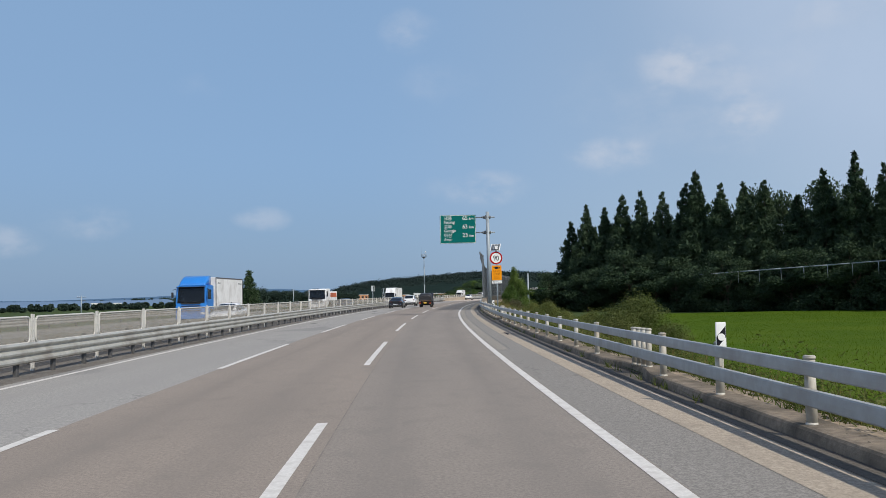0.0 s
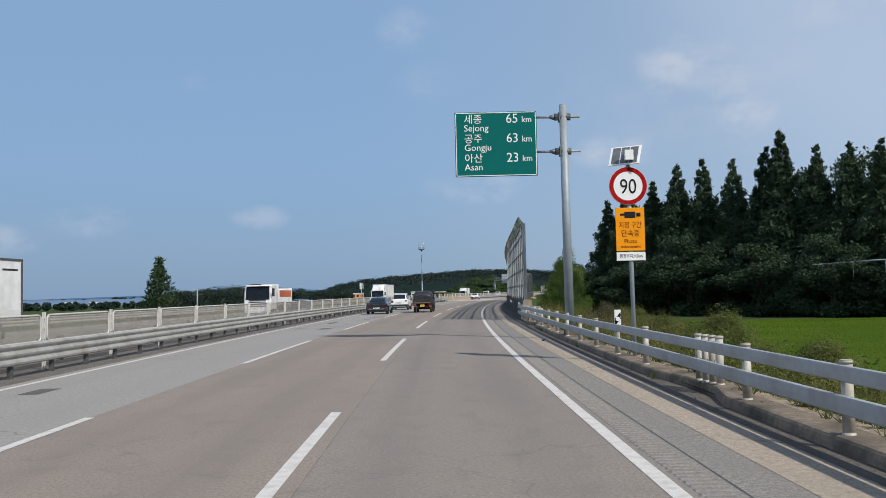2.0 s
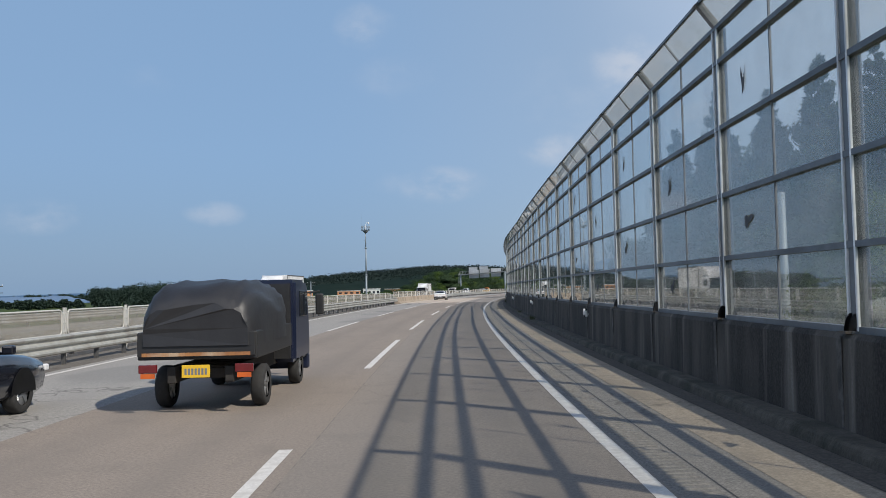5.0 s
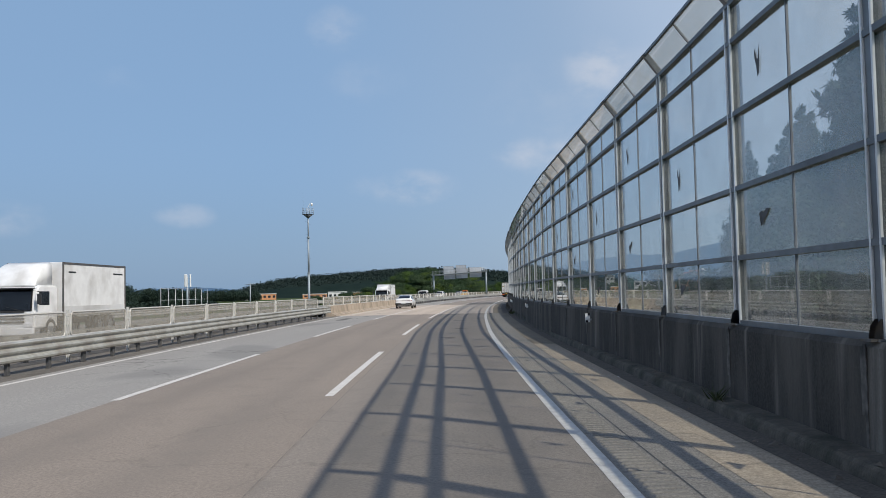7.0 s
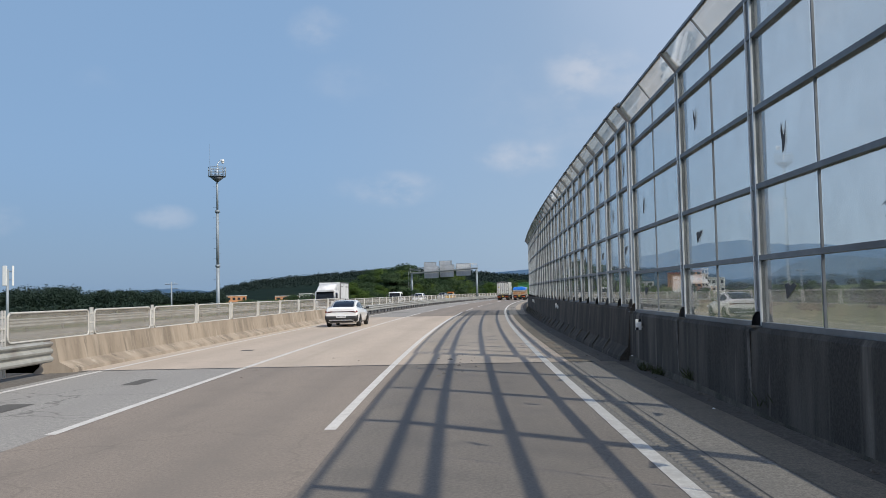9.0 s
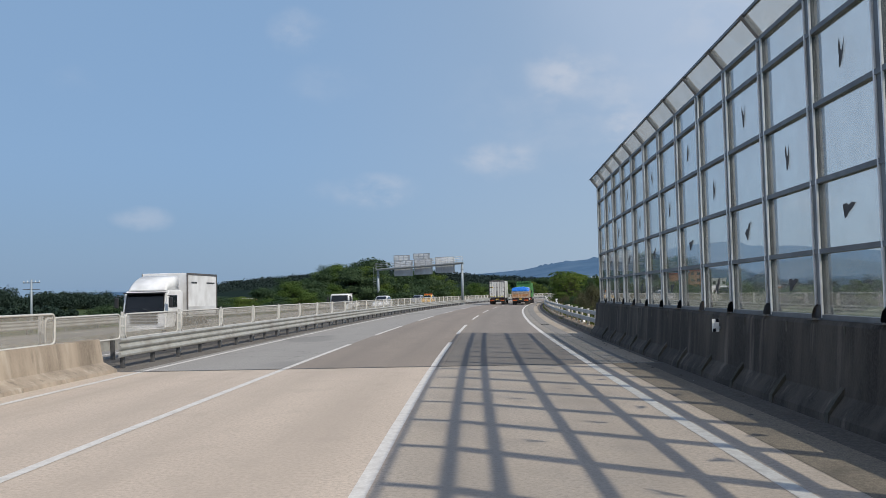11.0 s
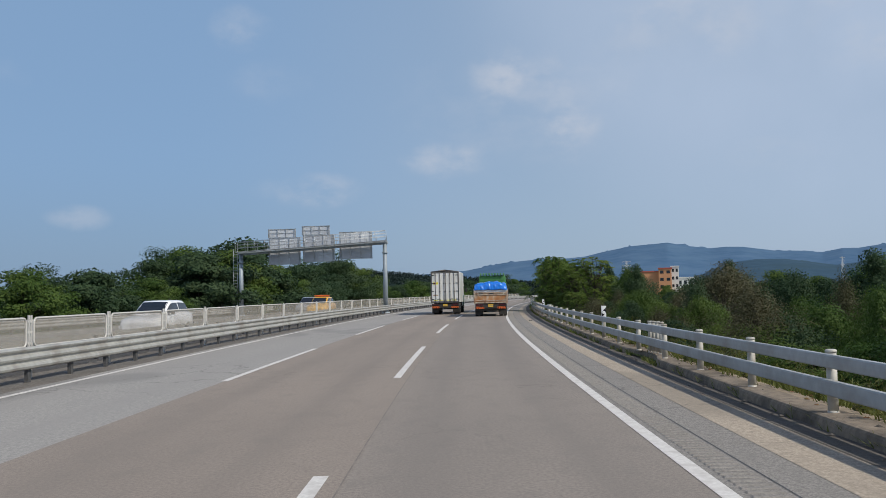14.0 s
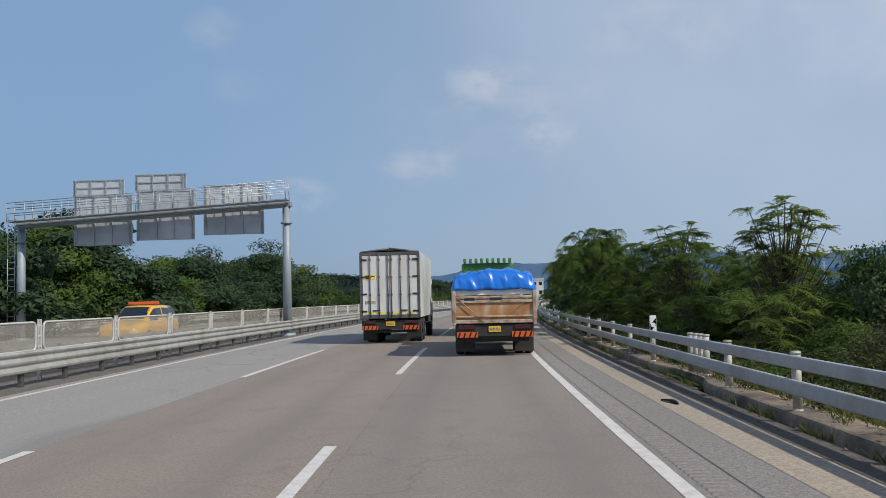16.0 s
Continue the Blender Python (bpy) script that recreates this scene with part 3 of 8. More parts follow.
def put(name, me, material, parent, m, label="", smooth=False):
    o = part_of(name, me, material, None, label, smooth)
    o.parent = parent
    o.matrix_basis = parent.matrix_basis.inverted() @ m if parent else m
    return o


def hang(o, parent):
    """Make a mesh built in world places a child of parent."""
    o.parent = parent
    o.matrix_basis = parent.matrix_basis.inverted()
    return o


def beam_guardrail(s0, s1, d, side, label, gap=2.0):
    """Corrugated steel beam on dark posts; side +1 faces the right."""
    e = empty("guardrail", M((s0 + s1) / 2, d, 0))
    tagged(e, label, "guardrail")
    f = side
    z = [(0.27, .02), (0.30, .07), (0.345, .085), (0.39, .07), (0.425, .02), (0.46, .02), (0.495, .07), (0.535, .085), (0.575, .07), (0.61, .02), (0.645, .02), (0.68, .07), (0.715, .085), (0.745, .06), (0.765, .0)]
    prof = [(d + f * (x + 0.06), zz) for zz, x in z] + [(d + f * 0.055, 0.765), (d + f * 0.07, 0.5), (d + f * 0.06, 0.27)]
    hang(sweep("beam", s0, s1, prof, "beam_pale", 2.0, True), e)
    me = post_mesh("post", (0.09, 0.13), -0.06, 0.70)
    n = int((s1 - s0) / gap)
    for i in range(n):
        put("post", me, "steel_dark", e, M(s0 + 0.4 + i * gap, d, 0))
    return e


def tube_guardrail(s0, s1, d, posts, label, shift=None):
    """Two flat rails on round capped posts."""
    e = empty("guardrail", M((s0 + s1) / 2, d, 0.2))
    tagged(e, label, "guardrail")
    for za, zb in ((0.71, 0.875), (0.37, 0.56)):
        x = d - 0.10
        prof = [(x - 0.042, za + 0.016), (x - 0.045, (za + zb) / 2), (x - 0.042, zb - 0.016), (x - 0.03, zb), (x + 0.04, zb), (x + 0.05, zb - 0.012), (x + 0.05, za + 0.012), (x + 0.04, za), (x - 0.03, za)]
        hang(sweep("rail", s0, s1, prof, "painted_rail", 2.0, True, shift=shift), e)
    bm = bmesh.new()
    tube(bm, (0, 0, 0.10), (0, 0, 0.885), 0.063, seg=16)
    tube(bm, (0, 0, 0.885), (0, 0, 0.915), 0.070, seg=16)
    tube(bm, (0, 0, 0.915), (0, 0, 0.925), 0.070, 0.055, seg=16)
    tube(bm, (0, 0, 0.11), (0, 0, 0.165), 0.076, 0.066, seg=16)
    box(bm, (-0.045, 0, 0.79), (0.08, 0.05, 0.10))
    box(bm, (-0.045, 0, 0.48), (0.08, 0.05, 0.10))
    me = bpy.data.meshes.new("post")
    bm.to_mesh(me)
    bm.free()
    for s, off in posts:
        put("post", me, "post_cream", e, M(s, d + off, 0))
    return e


beam_guardrail(S0, 209.0, -11.75, 1, "pale corrugated steel guardrail on dark posts along the median")
beam_guardrail(B1 + 1.0, 600.0, -11.75, 1, "pale corrugated steel guardrail on dark posts along the median")
beam_guardrail(S0, 600.0, -13.35, -1, "pale corrugated steel guardrail facing the opposite carriageway", 4.0)
beam_guardrail(S0, 600.0, -27.3, 1, "pale steel guardrail beyond the opposite carriageway", 4.0)

# stations of the right-hand posts, with doubled posts where the kerb opens for a drain
DRAINS = [17.5, 53.0, 81.0, 286.2, 312.0, 345.6, 379.0, 412.0]


def post_row(s0, s1, gap):
    """Stations and set-backs of the posts: an even row, and four close together at each drain."""
    out = []
    s = s0
    while s < s1:
        if not any(g - 0.5 < s < g + 1.3 for g in DRAINS):
            out.append((s, 0.0))
        s += gap
    for g in DRAINS:
        if s0 - 2 < g < s1 - 1:
            out += [(g + 0.27 * i, 0.24 - 0.03 * i) for i in range(4)]
    return out


GD = 2.2
# the rail draws in towards the lane on close posts before the barrier
CLOSE = [(84.62, -0.08), (85.45, -0.12), (86.32, -0.12), (87.16, -0.12), (87.68, -0.13), (88.2, -0.12), (88.68, -0.13), (89.36, -0.11)]
CLOSE += [(82.4, 0.2), (82.12, 0.22), (81.85, 0.24), (81.58, 0.26), (84.3, 0.14), (83.95, 0.17), (83.66, 0.19)]
tube_guardrail(-40.0, 91.0, GD, post_row(-37.6, 81.0, 2.957) + CLOSE, "grey two-rail steel guardrail with round capped posts on the kerb", ((80.0, 83.0, 86.0, 91.0), (0.0, 0.0, -0.11, -0.12)))
tube_guardrail(266.0, 600.0, GD + 0.18, post_row(268.9, 599, 2.98), "grey two-rail steel guardrail with round capped posts on the kerb")

# kerb, which swings back smoothly round each drain; past the bridge it stands a little farther out
kerb = [(2.02, -0.06), (2.035, 0.05), (2.05, 0.10), (2.075, 0.128), (2.12, 0.14), (2.46, 0.145), (2.49, 0.12), (2.50, -0.1)]
ASIDE = ((B0, B1 + 8, 295.0, 320.0), (0.0, 0.04, 0.05, 0.18))


def kerb_line(s0, s1):
    """Stations and set-back of the kerb."""
    st = np.arange(s0, s1 + 0.2, 0.4)
    back = np.interp(st, *ASIDE)
    for g in DRAINS:
        back = back + 0.27 * np.interp(st, (g - 1.3, g - 0.1, g + 1.5, g + 2.9), (0, 1, 1, 0))
    return st, back


for lo, hi, mat in ((-60.0, 87.0, "kerb_concrete"), (87.0, B0, "kerb_dark"), (B1, 470.0, "kerb_concrete"), (470.0, 600.0, "kerb_concrete")):
    sweep("kerb", lo, hi, kerb, mat, 0.6 if hi < 500 else 6.0, True, kind="structure", shift=kerb_line(lo, hi), label="low weathered concrete kerb with rounded edge", category="kerb")
for g in DRAINS:
    sweep("drain_inlet", g - 1.0, g + 2.6, [(1.94, -0.008), (2.05, -0.02), (2.36, -0.035)], "gutter_dark", 0.6, shift=ASIDE, kind="structure", label="dirty sunken drain inlet in the kerb", category="drain")


# ---- screens on the median ----
def wire_panel():
    """A rounded frame with a pale perforated sheet."""
    w, h, r, z0 = 4.00, 0.66, 0.13, 0.0
    path = []
    for cx, cz, a0 in ((w / 2 - r, h - r, 0), (-w / 2 + r, h - r, 90), (-w / 2 + r, r, 180), (w / 2 - r, r, 270)):
        for i in range(5):
            a = radians(a0 + 22.5 * i)
            path.append(Vector((0, cx + r * math.cos(a), cz + r * math.sin(a))))
    fb = bmesh.new()
    for i in range(len(path)):
        tube(fb, path[i], path[(i + 1) % len(path)], 0.028, seg=6, caps=False)
    fr = bpy.data.meshes.new("panel_frame")
    fb.to_mesh(fr)
    fb.free()
    sb = bmesh.new()
    a = [sb.verts.new(p + Vector((-0.004, 0, 0))) for p in path]
    b = [sb.verts.new(p + Vector((0.004, 0, 0))) for p in path]
    sb.faces.new(a)
    sb.faces.new(list(reversed(b)))
    sh = bpy.data.meshes.new("mesh_sheet")
    sb.to_mesh(sh)
    sb.free()
    pb = bmesh.new()
    box(pb, (0, -0.06, 0.0), (0.04, 0.04, 1.46), bevel=0.005)
    box(pb, (0, 0.06, 0.0), (0.04, 0.04, 1.46), bevel=0.005)
    for z in (0.08, 0.33, 0.58):
        box(pb, (0, 0, z), (0.03, 0.2, 0.05), bevel=0.004)
    po = bpy.data.meshes.new("panel_post")
    pb.to_mesh(po)
    pb.free()
    return fr, sh, po


def mesh_sheet_material():
    m = bpy.data.materials.new("perforated_sheet")
    m.use_nodes = True
    nt = m.node_tree
    N, L = nt.nodes.new, nt.links.new
    b = nt.nodes["Principled BSDF"]
    b.inputs["Base Color"].default_value = (0.36, 0.335, 0.29, 1)
    b.inputs["Roughness"].default_value = 0.6
    tr = N("ShaderNodeBsdfTransparent")
    mx = N("ShaderNodeMixShader")
    no = N("ShaderNodeTexNoise")
    no.inputs["Scale"].default_value = 0.6
    L(N("ShaderNodeNewGeometry").outputs["Position"], no.inputs["Vector"])
    mr = N("ShaderNodeMapRange")
    L(no.outputs[0], mr.inputs[0])
    mr.inputs[1].default_value, mr.inputs[2].default_value, mr.inputs[3].default_value, mr.inputs[4].default_value = 0.3, 0.7, 0.30, 0.46
    L(mr.outputs[0], mx.inputs[0])
    L(tr.outputs[0], mx.inputs[1])
    L(b.outputs[0], mx.inputs[2])
    L(mx.outputs[0], nt.nodes["Material Output"].inputs[0])
    MATS["perforated_sheet"] = m


mesh_sheet_material()
surf("frame_pale", (0.60, 0.585, 0.54), (0.50, 0.485, 0.45), 6.0, 0.5, 0.1)
fr, sh, po = wire_panel()
s = -40.0
while s < 520:
    z = 0.80 if B0 - 1 < s < B1 else 0.70
    e = empty("mesh_screen", M(s, -12.25 if z < 0.75 else -11.85, z))
    tagged(e, "pale perforated metal screen in a rounded tube frame", "screen", "mesh screens along the median")
    put("panel_frame", fr, "frame_pale", e, e.matrix_basis)
    put("mesh_sheet", sh, "perforated_sheet", e, e.matrix_basis)
    put("panel_post", po, "frame_pale", e, M(s - 2.15, -12.25 if z < 0.75 else -11.85, z))
    s += 4.3
sweep("bridge_barrier", B0 - 0.3, B1, [(-12.3, -0.05), (-12.1, 0.15), (-12.0, 0.80), (-11.72, 0.80), (-11.62, 0.25), (-11.3, 0.08), (-11.25, -0.05)], "barrier_concrete", 2.0, True, kind="structure", label="stained beige concrete median barrier on the bridge", category="concrete barrier")


# ---- noise barrier ----
surf("gusset_steel", (0.085, 0.09, 0.095), (0.055, 0.058, 0.062), 9.0, 0.6, 0.3, c3=(0.10, 0.075, 0.05), big=0.4)
surf("post_steel", (0.20, 0.215, 0.225), (0.145, 0.155, 0.165), 5.0, 0.42, 0.45, c3=(0.11, 0.115, 0.12))
surf("trim_bright", (0.80, 0.81, 0.80), (0.64, 0.65, 0.64), 6.0, 0.35, 0.2, c3=(0.45, 0.44, 0.42))
W0, W1 = 90.0, 266.4
# the barrier stands a little nearer the lane from the middle of its run
WALL = ((90, 100, 120, 160, 170, 178, 200, 210, 240, 267), (-0.02, 0.13, 0.16, 0.17, 0.0, -0.16, -0.17, -0.12, -0.11, -0.1))


def wd(s):
    return 2.38 + float(np.interp(s, *WALL))


BASE = [(2.2, -0.05), (2.22, 1.10), (2.26, 1.16), (2.55, 1.16), (2.6, 1.1), (2.6, -1.0)]
sweep("barrier_wall", W0, 97.0, BASE, "wall_worn", 1.0, True, shift=WALL, kind="structure", label="grey streaked concrete base wall at the start of the barrier", category="concrete wall")
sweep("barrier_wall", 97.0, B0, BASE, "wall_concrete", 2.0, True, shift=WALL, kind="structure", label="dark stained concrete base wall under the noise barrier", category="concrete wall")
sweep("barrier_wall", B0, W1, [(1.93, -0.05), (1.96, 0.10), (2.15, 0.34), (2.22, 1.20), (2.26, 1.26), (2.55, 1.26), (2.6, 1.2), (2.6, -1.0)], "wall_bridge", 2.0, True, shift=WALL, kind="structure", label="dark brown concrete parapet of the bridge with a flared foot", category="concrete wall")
# two bands on the deck, brown by the edge line, darker at the parapet
sweep("deck_dirt", B0, B1, [(1.38, 0.004), (1.6, 0.004), (1.86, 0.004)], "gutter_dark", kind="structure", label="dark band on the deck along the parapet foot", category="road dirt")
sweep("deck_dirt", B0, B1, [(0.62, 0.0035), (1.0, 0.0035), (1.38, 0.0035)], "gutter_brown", kind="structure", label="brown band on the deck beside the edge line", category="road dirt")
ROWS = [0.0, 0.935, 1.90, 2.95, 3.98, 4.53]


def noise_barrier(s_list, z0, mid, label):
    """Steel posts, horizontal rails and clear panes with a canted top row."""
    e = empty("noise_barrier", M((s_list[0] + s_list[-1]) / 2, 2.38, z0))
    tagged(e, label, "noise barrier")
    top, tip = z0 + ROWS[-1], (-0.30, 0.40)
    pb = bmesh.new()
    h = ROWS[-1]
    box(pb, (-0.05, 0, h / 2), (0.012, 0.15, h))
    box(pb, (0.09, 0, h / 2), (0.012, 0.15, h))
    box(pb, (0.02, 0, h / 2), (0.13, 0.012, h))
    ang = math.atan2(-tip[0], tip[1])
    ln = math.hypot(*tip)
    cm = Matrix.Translation((0, 0, h)) @ Matrix.Rotation(-ang, 4, "Y")
    box(pb, (0.0, 0, ln / 2), (0.10, 0.12, ln), cm)
    box(pb, (0.0, 0, ln + 0.01), (0.16, 0.20, 0.03), cm)
    box(pb, (-0.02, 0, 0.01), (0.24, 0.24, 0.025))
    post = bpy.data.meshes.new("post")
    pb.to_mesh(post)
    pb.free()
    tb = bmesh.new()
    for y in (-0.098, 0.098):
        box(tb, (-0.066, y, h / 2), (0.030, 0.034, h - 0.04), bevel=0.006)
    trim = bpy.data.meshes.new("edge_trim")
    tb.to_mesh(trim)
    tb.free()
    gb = bmesh.new()
    for sgn in (-1, 1):
        fin_ = [gb.verts.new((x, sgn * 0.055, z)) for x, z in ((-0.05, 0.0), (-0.15, 0.0), (-0.152, 0.06), (-0.13, 0.15), (-0.09, 0.205), (-0.05, 0.21))]
        gb.faces.new(fin_)
    bmesh.ops.solidify(gb, geom=gb.faces[:], thickness=0.014)
    box(gb, (-0.10, 0, 0.012), (0.22, 0.20, 0.024))
    gusset = bpy.data.meshes.new("gusset")
    gb.to_mesh(gusset)
    gb.free()
    for s in s_list:
        put("post", post, "post_steel", e, M(s, wd(s), z0))
        put("gusset", gusset, "gusset_steel", e, M(s, wd(s), z0), "dark steel foot gusset")
        put("edge_trim", trim, "trim_bright", e, M(s, wd(s), z0), "bright metal edge trim")
    for k, z in enumerate(ROWS):
        zz = z0 + z + (0.035 if k == 0 else 0)
        r = 0.035
        hang(sweep("rail", s_list[0], s_list[-1], [(2.34 - r, zz - r), (2.34 - r, zz + r), (2.38 + r, zz + r), (2.38 + r, zz - r)], "steel_grey", 2.0, True, shift=WALL), e)
    x, z = 2.38 + tip[0], top + tip[1]
    hang(sweep("rail", s_list[0], s_list[-1], [(x - .03, z - .03), (x - .03, z + .02), (x + .03, z + .03), (x + .03, z - .02)], "steel_grey", 2.0, True, shift=WALL), e)
    panes, bars = {}, {}
    for a, b in zip(s_list, s_list[1:]):
        pa, pb_ = P(a, wd(a)), P(b, wd(b))
        ln2 = (pb_ - pa).length
        cols = 2 if mid and ln2 > 3 else 1
        for c in range(cols):
            w = ln2 / cols
            for k in range(6):
                hh = (ROWS[k + 1] - ROWS[k]) if k < 5 else math.hypot(*tip)
                key = (round(w, 1), k)
                if key not in panes:
                    q = bmesh.new()
                    box(q, (0, 0, hh / 2), (0.008, w - 0.14 if cols == 1 else w - 0.09, hh - 0.07))
                    panes[key] = bpy.data.meshes.new("pane")
                    q.to_mesh(panes[key])
                    q.free()
                sm = a + (c + 0.5) * (b - a) / cols
                m = M(sm, wd(sm) - 0.015, z0 + ROWS[k], math.degrees(math.atan2(wd(a) - wd(b), b - a)))
                if k == 5:
                    m = m @ Matrix.Rotation(-ang, 4, "Y")
                put("pane", panes[key], "barrier_glass", e, m)
        for k in ((3, 1), (2, 0))[s_list.index(a) % 2]:
            if "mark" not in bars:
                up_ = ((0, -0.10, 0.20), (0, -0.055, 0.10), (0, -0.02, 0.03), (0, 0.015, 0.06), (0, 0.05, 0.22), (0, 0.085, 0.11), (0, 0.07, 0.0), (0, 0.045, -0.08), (0, 0.075, -0.18), (0, 0.02, -0.15), (0, -0.03, -0.06), (0, -0.07, 0.05))
                flat = ((0, -0.19, 0.12), (0, -0.08, 0.11), (0, 0.0, 0.05), (0, 0.06, 0.07), (0, 0.17, 0.02), (0, 0.09, -0.01), (0, 0.05, -0.05), (0, 0.07, -0.14), (0, 0.02, -0.10), (0, -0.03, -0.03), (0, -0.11, 0.03))
                bars["mark"] = []
                for outline in (up_, flat):
                    q = bmesh.new()
                    q.faces.new([q.verts.new(p) for p in outline])
                    bmesh.ops.triangulate(q, faces=q.faces[:])
                    bmesh.ops.solidify(q, geom=q.faces[:], thickness=0.003)
                    bars["mark"].append(bm_mesh("sticker", q))
            tilt = 0.30 * math.sin(a * 7.1 + k * 2.3)
            put("sticker", bars["mark"][0 if k >= 2 else 1], "steel_dark", e, M(a + (b - a) * (0.74 if cols == 2 else 0.52), wd(a + (b - a) * 0.7) - 0.03, z0 + ROWS[k] + 0.5) @ Matrix.Rotation(tilt, 4, "X"))
        if cols == 2:
            if "bar" not in bars:
                q = bmesh.new()
                box(q, (0, 0, h / 2), (0.03, 0.03, h))
                box(q, (0, 0, ln / 2), (0.03, 0.03, ln), cm)
                bars["bar"] = bpy.data.meshes.new("mullion")
                q.to_mesh(bars["bar"])
                q.free()
            put("mullion", bars["bar"], "steel_grey", e, M((a + b) / 2, wd((a + b) / 2) - 0.015, z0))
    return e


bm = bmesh.new()
box(bm, (0, 0, 3.45), (0.15, 0.15, 4.6), bevel=0.02)
box(bm, (0, 0, 1.18), (0.34, 0.36, 0.05), bevel=0.01)
end = part("end_column", bm, "post_steel")
end.matrix_basis = M(90.0, wd(90) + 0.03, 0)
tagged(end, "thick grey steel end column of the noise barrier", "column")
sweep("wall_end", 89.5, 90.0, [(2.2, -0.05), (2.2, 1.16), (2.24, 1.20), (2.66, 1.20), (2.70, 1.16), (2.70, -0.6)], "barrier_concrete", 0.3, True, kind="structure", label="beige concrete end block of the barrier wall", category="concrete wall")
sA = [90.2, 92.35, 94.85] + [98.75 + 4.203 * i for i in range(11)] + [144.98 + 3.94 * i for i in range(8)] + [176.5 + 4.03 * i for i in range(8)] + [B0 - 0.2]
sB = [B0 + 0.15] + [211.3 + 2.015 * i for i in range(28)]
noise_barrier(sA, 1.16, True, "tall clear noise barrier in grey steel frames on concrete")
noise_barrier(sB, 1.26, False, "tall clear noise barrier with close posts on the bridge parapet")


# pale lime runs at the joints of the base wall
bm = bmesh.new()
box(bm, (0, 0, 0.60), (0.008, 0.05, 1.06))
box(bm, (-0.001, 0.05, 0.78), (0.006, 0.07, 0.66))
run_a = bm_mesh("lime_run", bm)
bm = bmesh.new()
side = [[bm.verts.new((x, y, z)) for x, z in ((-0.15, -0.05), (-0.14, 0.08), (-0.02, 0.26), (0.12, 0.44), (0.14, 0.44), (0.14, -0.05))] for y in (-0.06, 0.06)]
bm.faces.new(side[0])
bm.faces.new(list(reversed(side[1])))
for i in range(6):
    j = (i + 1) % 6
    bm.faces.new((side[0][i], side[1][i], side[1][j], side[0][j]))
bmesh.ops.recalc_face_normals(bm, faces=bm.faces)
box(bm, (0.14, 0, 0.80), (0.02, 0.06, 0.72))
fin = bm_mesh("rib", bm)
for s_ in sA[3:-1]:
    o = put("lime_run", run_a, "lime_stain", None, M(s_ + 0.1, wd(s_ + 0.1) - 0.177, 0))
    tagged(o, "pale lime stain at a wall joint", "stain", kind="structure")
for i in range(26):
    o = put("parapet_rib", fin, "kerb_dark", None, M(212.3 + 2.015 * i, 1.97, 0.05))
    tagged(o, "dark concrete rib of the bridge parapet", "rib", kind="structure")


# ---- milled rumble strip: too many ribs to count ----
def rumble(s0, s1):
    vs, fs = [], []
    s = s0
    while s < s1:
        b, e_ = len(vs), float(np.interp(s, *EDGE)) + 0.05
        for z, g in ((0.001, 0.0), (0.012, 0.018)):
            vs += [P(s + g, e_ + 0.11 + g, z), P(s + g, e_ + 0.45 - g, z), P(s + 0.085 - g, e_ + 0.45 - g, z), P(s + 0.085 - g, e_ + 0.11 + g, z)]
        fs += [(b + 4, b + 5, b + 6, b + 7)] + [(b + i, b + (i + 1) % 4, b + 4 + (i + 1) % 4, b + 4 + i) for i in range(4)]
        s += 0.15
    me = bpy.data.meshes.new("rumble_strip")
    me.from_pydata(vs, [], fs)
    tagged(part_of("rumble_strip", me, "rib_asphalt"), "ribbed rumble strip beside the edge line", "rumble strip", kind="stuff")


surf("rib_asphalt", (0.27, 0.25, 0.222), (0.17, 0.158, 0.14), 32.0, 0.95, bump=0.4, bscale=70)
rumble(26.0, B0 - 1)
rumble(B1 + 14, 400)

# dark repair patches in the paving; short outer-lane ones paint barrier sticker shadows
surf("patch_dark", (0.12, 0.112, 0.10), (0.08, 0.075, 0.068), 30.0, 0.9, bump=0.4, bscale=50)
for s_, d_, l_, w_ in ((82.0, -8.4, 1.6, 0.5), (90.0, -9.4, 3.4, 0.35), (96.0, -8.0, 1.3, 0.4), (176.6, -1.76, 0.35, 0.5), (184.0, -1.3, 0.35, 0.6), (194.5, -1.6, 0.3, 0.6), (146.0, -1.4, 0.4, 0.6), (199.0, -9.3, 4.2, 0.5), (206.0, -8.6, 1.2, 0.35), (216.0, -8.9, 0.5, 0.4), (55.0, -9.7, 1.0, 0.4), (263.5, -1.5, 0.4, 0.35)):
    part_ = sweep("paving_patch", s_, s_ + l_, [(d_ - w_ / 2, 0.004), (d_ - w_ / 6, 0.004), (d_ + w_ / 2, 0.004)], "patch_dark", 0.5, kind="structure", label="dark paving patch, tar repair and painted sticker shadow alike", category="road patch")
sweep("bridge_joint", B0 - 0.10, B0 + 0.02, [(-11.2, 0.006), (-5, 0.006), (2.1, 0.006)], "steel_dark", 0.1, kind="structure", label="black expansion joint across the carriageway", category="bridge joint")
sweep("bridge_joint", B1 - 0.06, B1 + 0.06, [(-11.2, 0.006), (-5, 0.006), (2.1, 0.006)], "steel_dark", 0.1, kind="structure", label="black expansion joint across the carriageway", category="bridge joint")

# ---- more materials ----
surf("sign_green", (0.0, 0.125, 0.112), (0.0, 0.112, 0.10), 3.0, 0.6, spec=0.12)
surf("sign_white", (0.80, 0.80, 0.78), (0.74, 0.74, 0.72), 6.0, 0.5)
surf("sign_red", (0.64, 0.022, 0.022), (0.57, 0.02, 0.02), 5.0, 0.6, spec=0.1)
surf("sign_orange", (0.85, 0.31, 0.008), (0.78, 0.28, 0.008), 5.0, 0.6, spec=0.1)
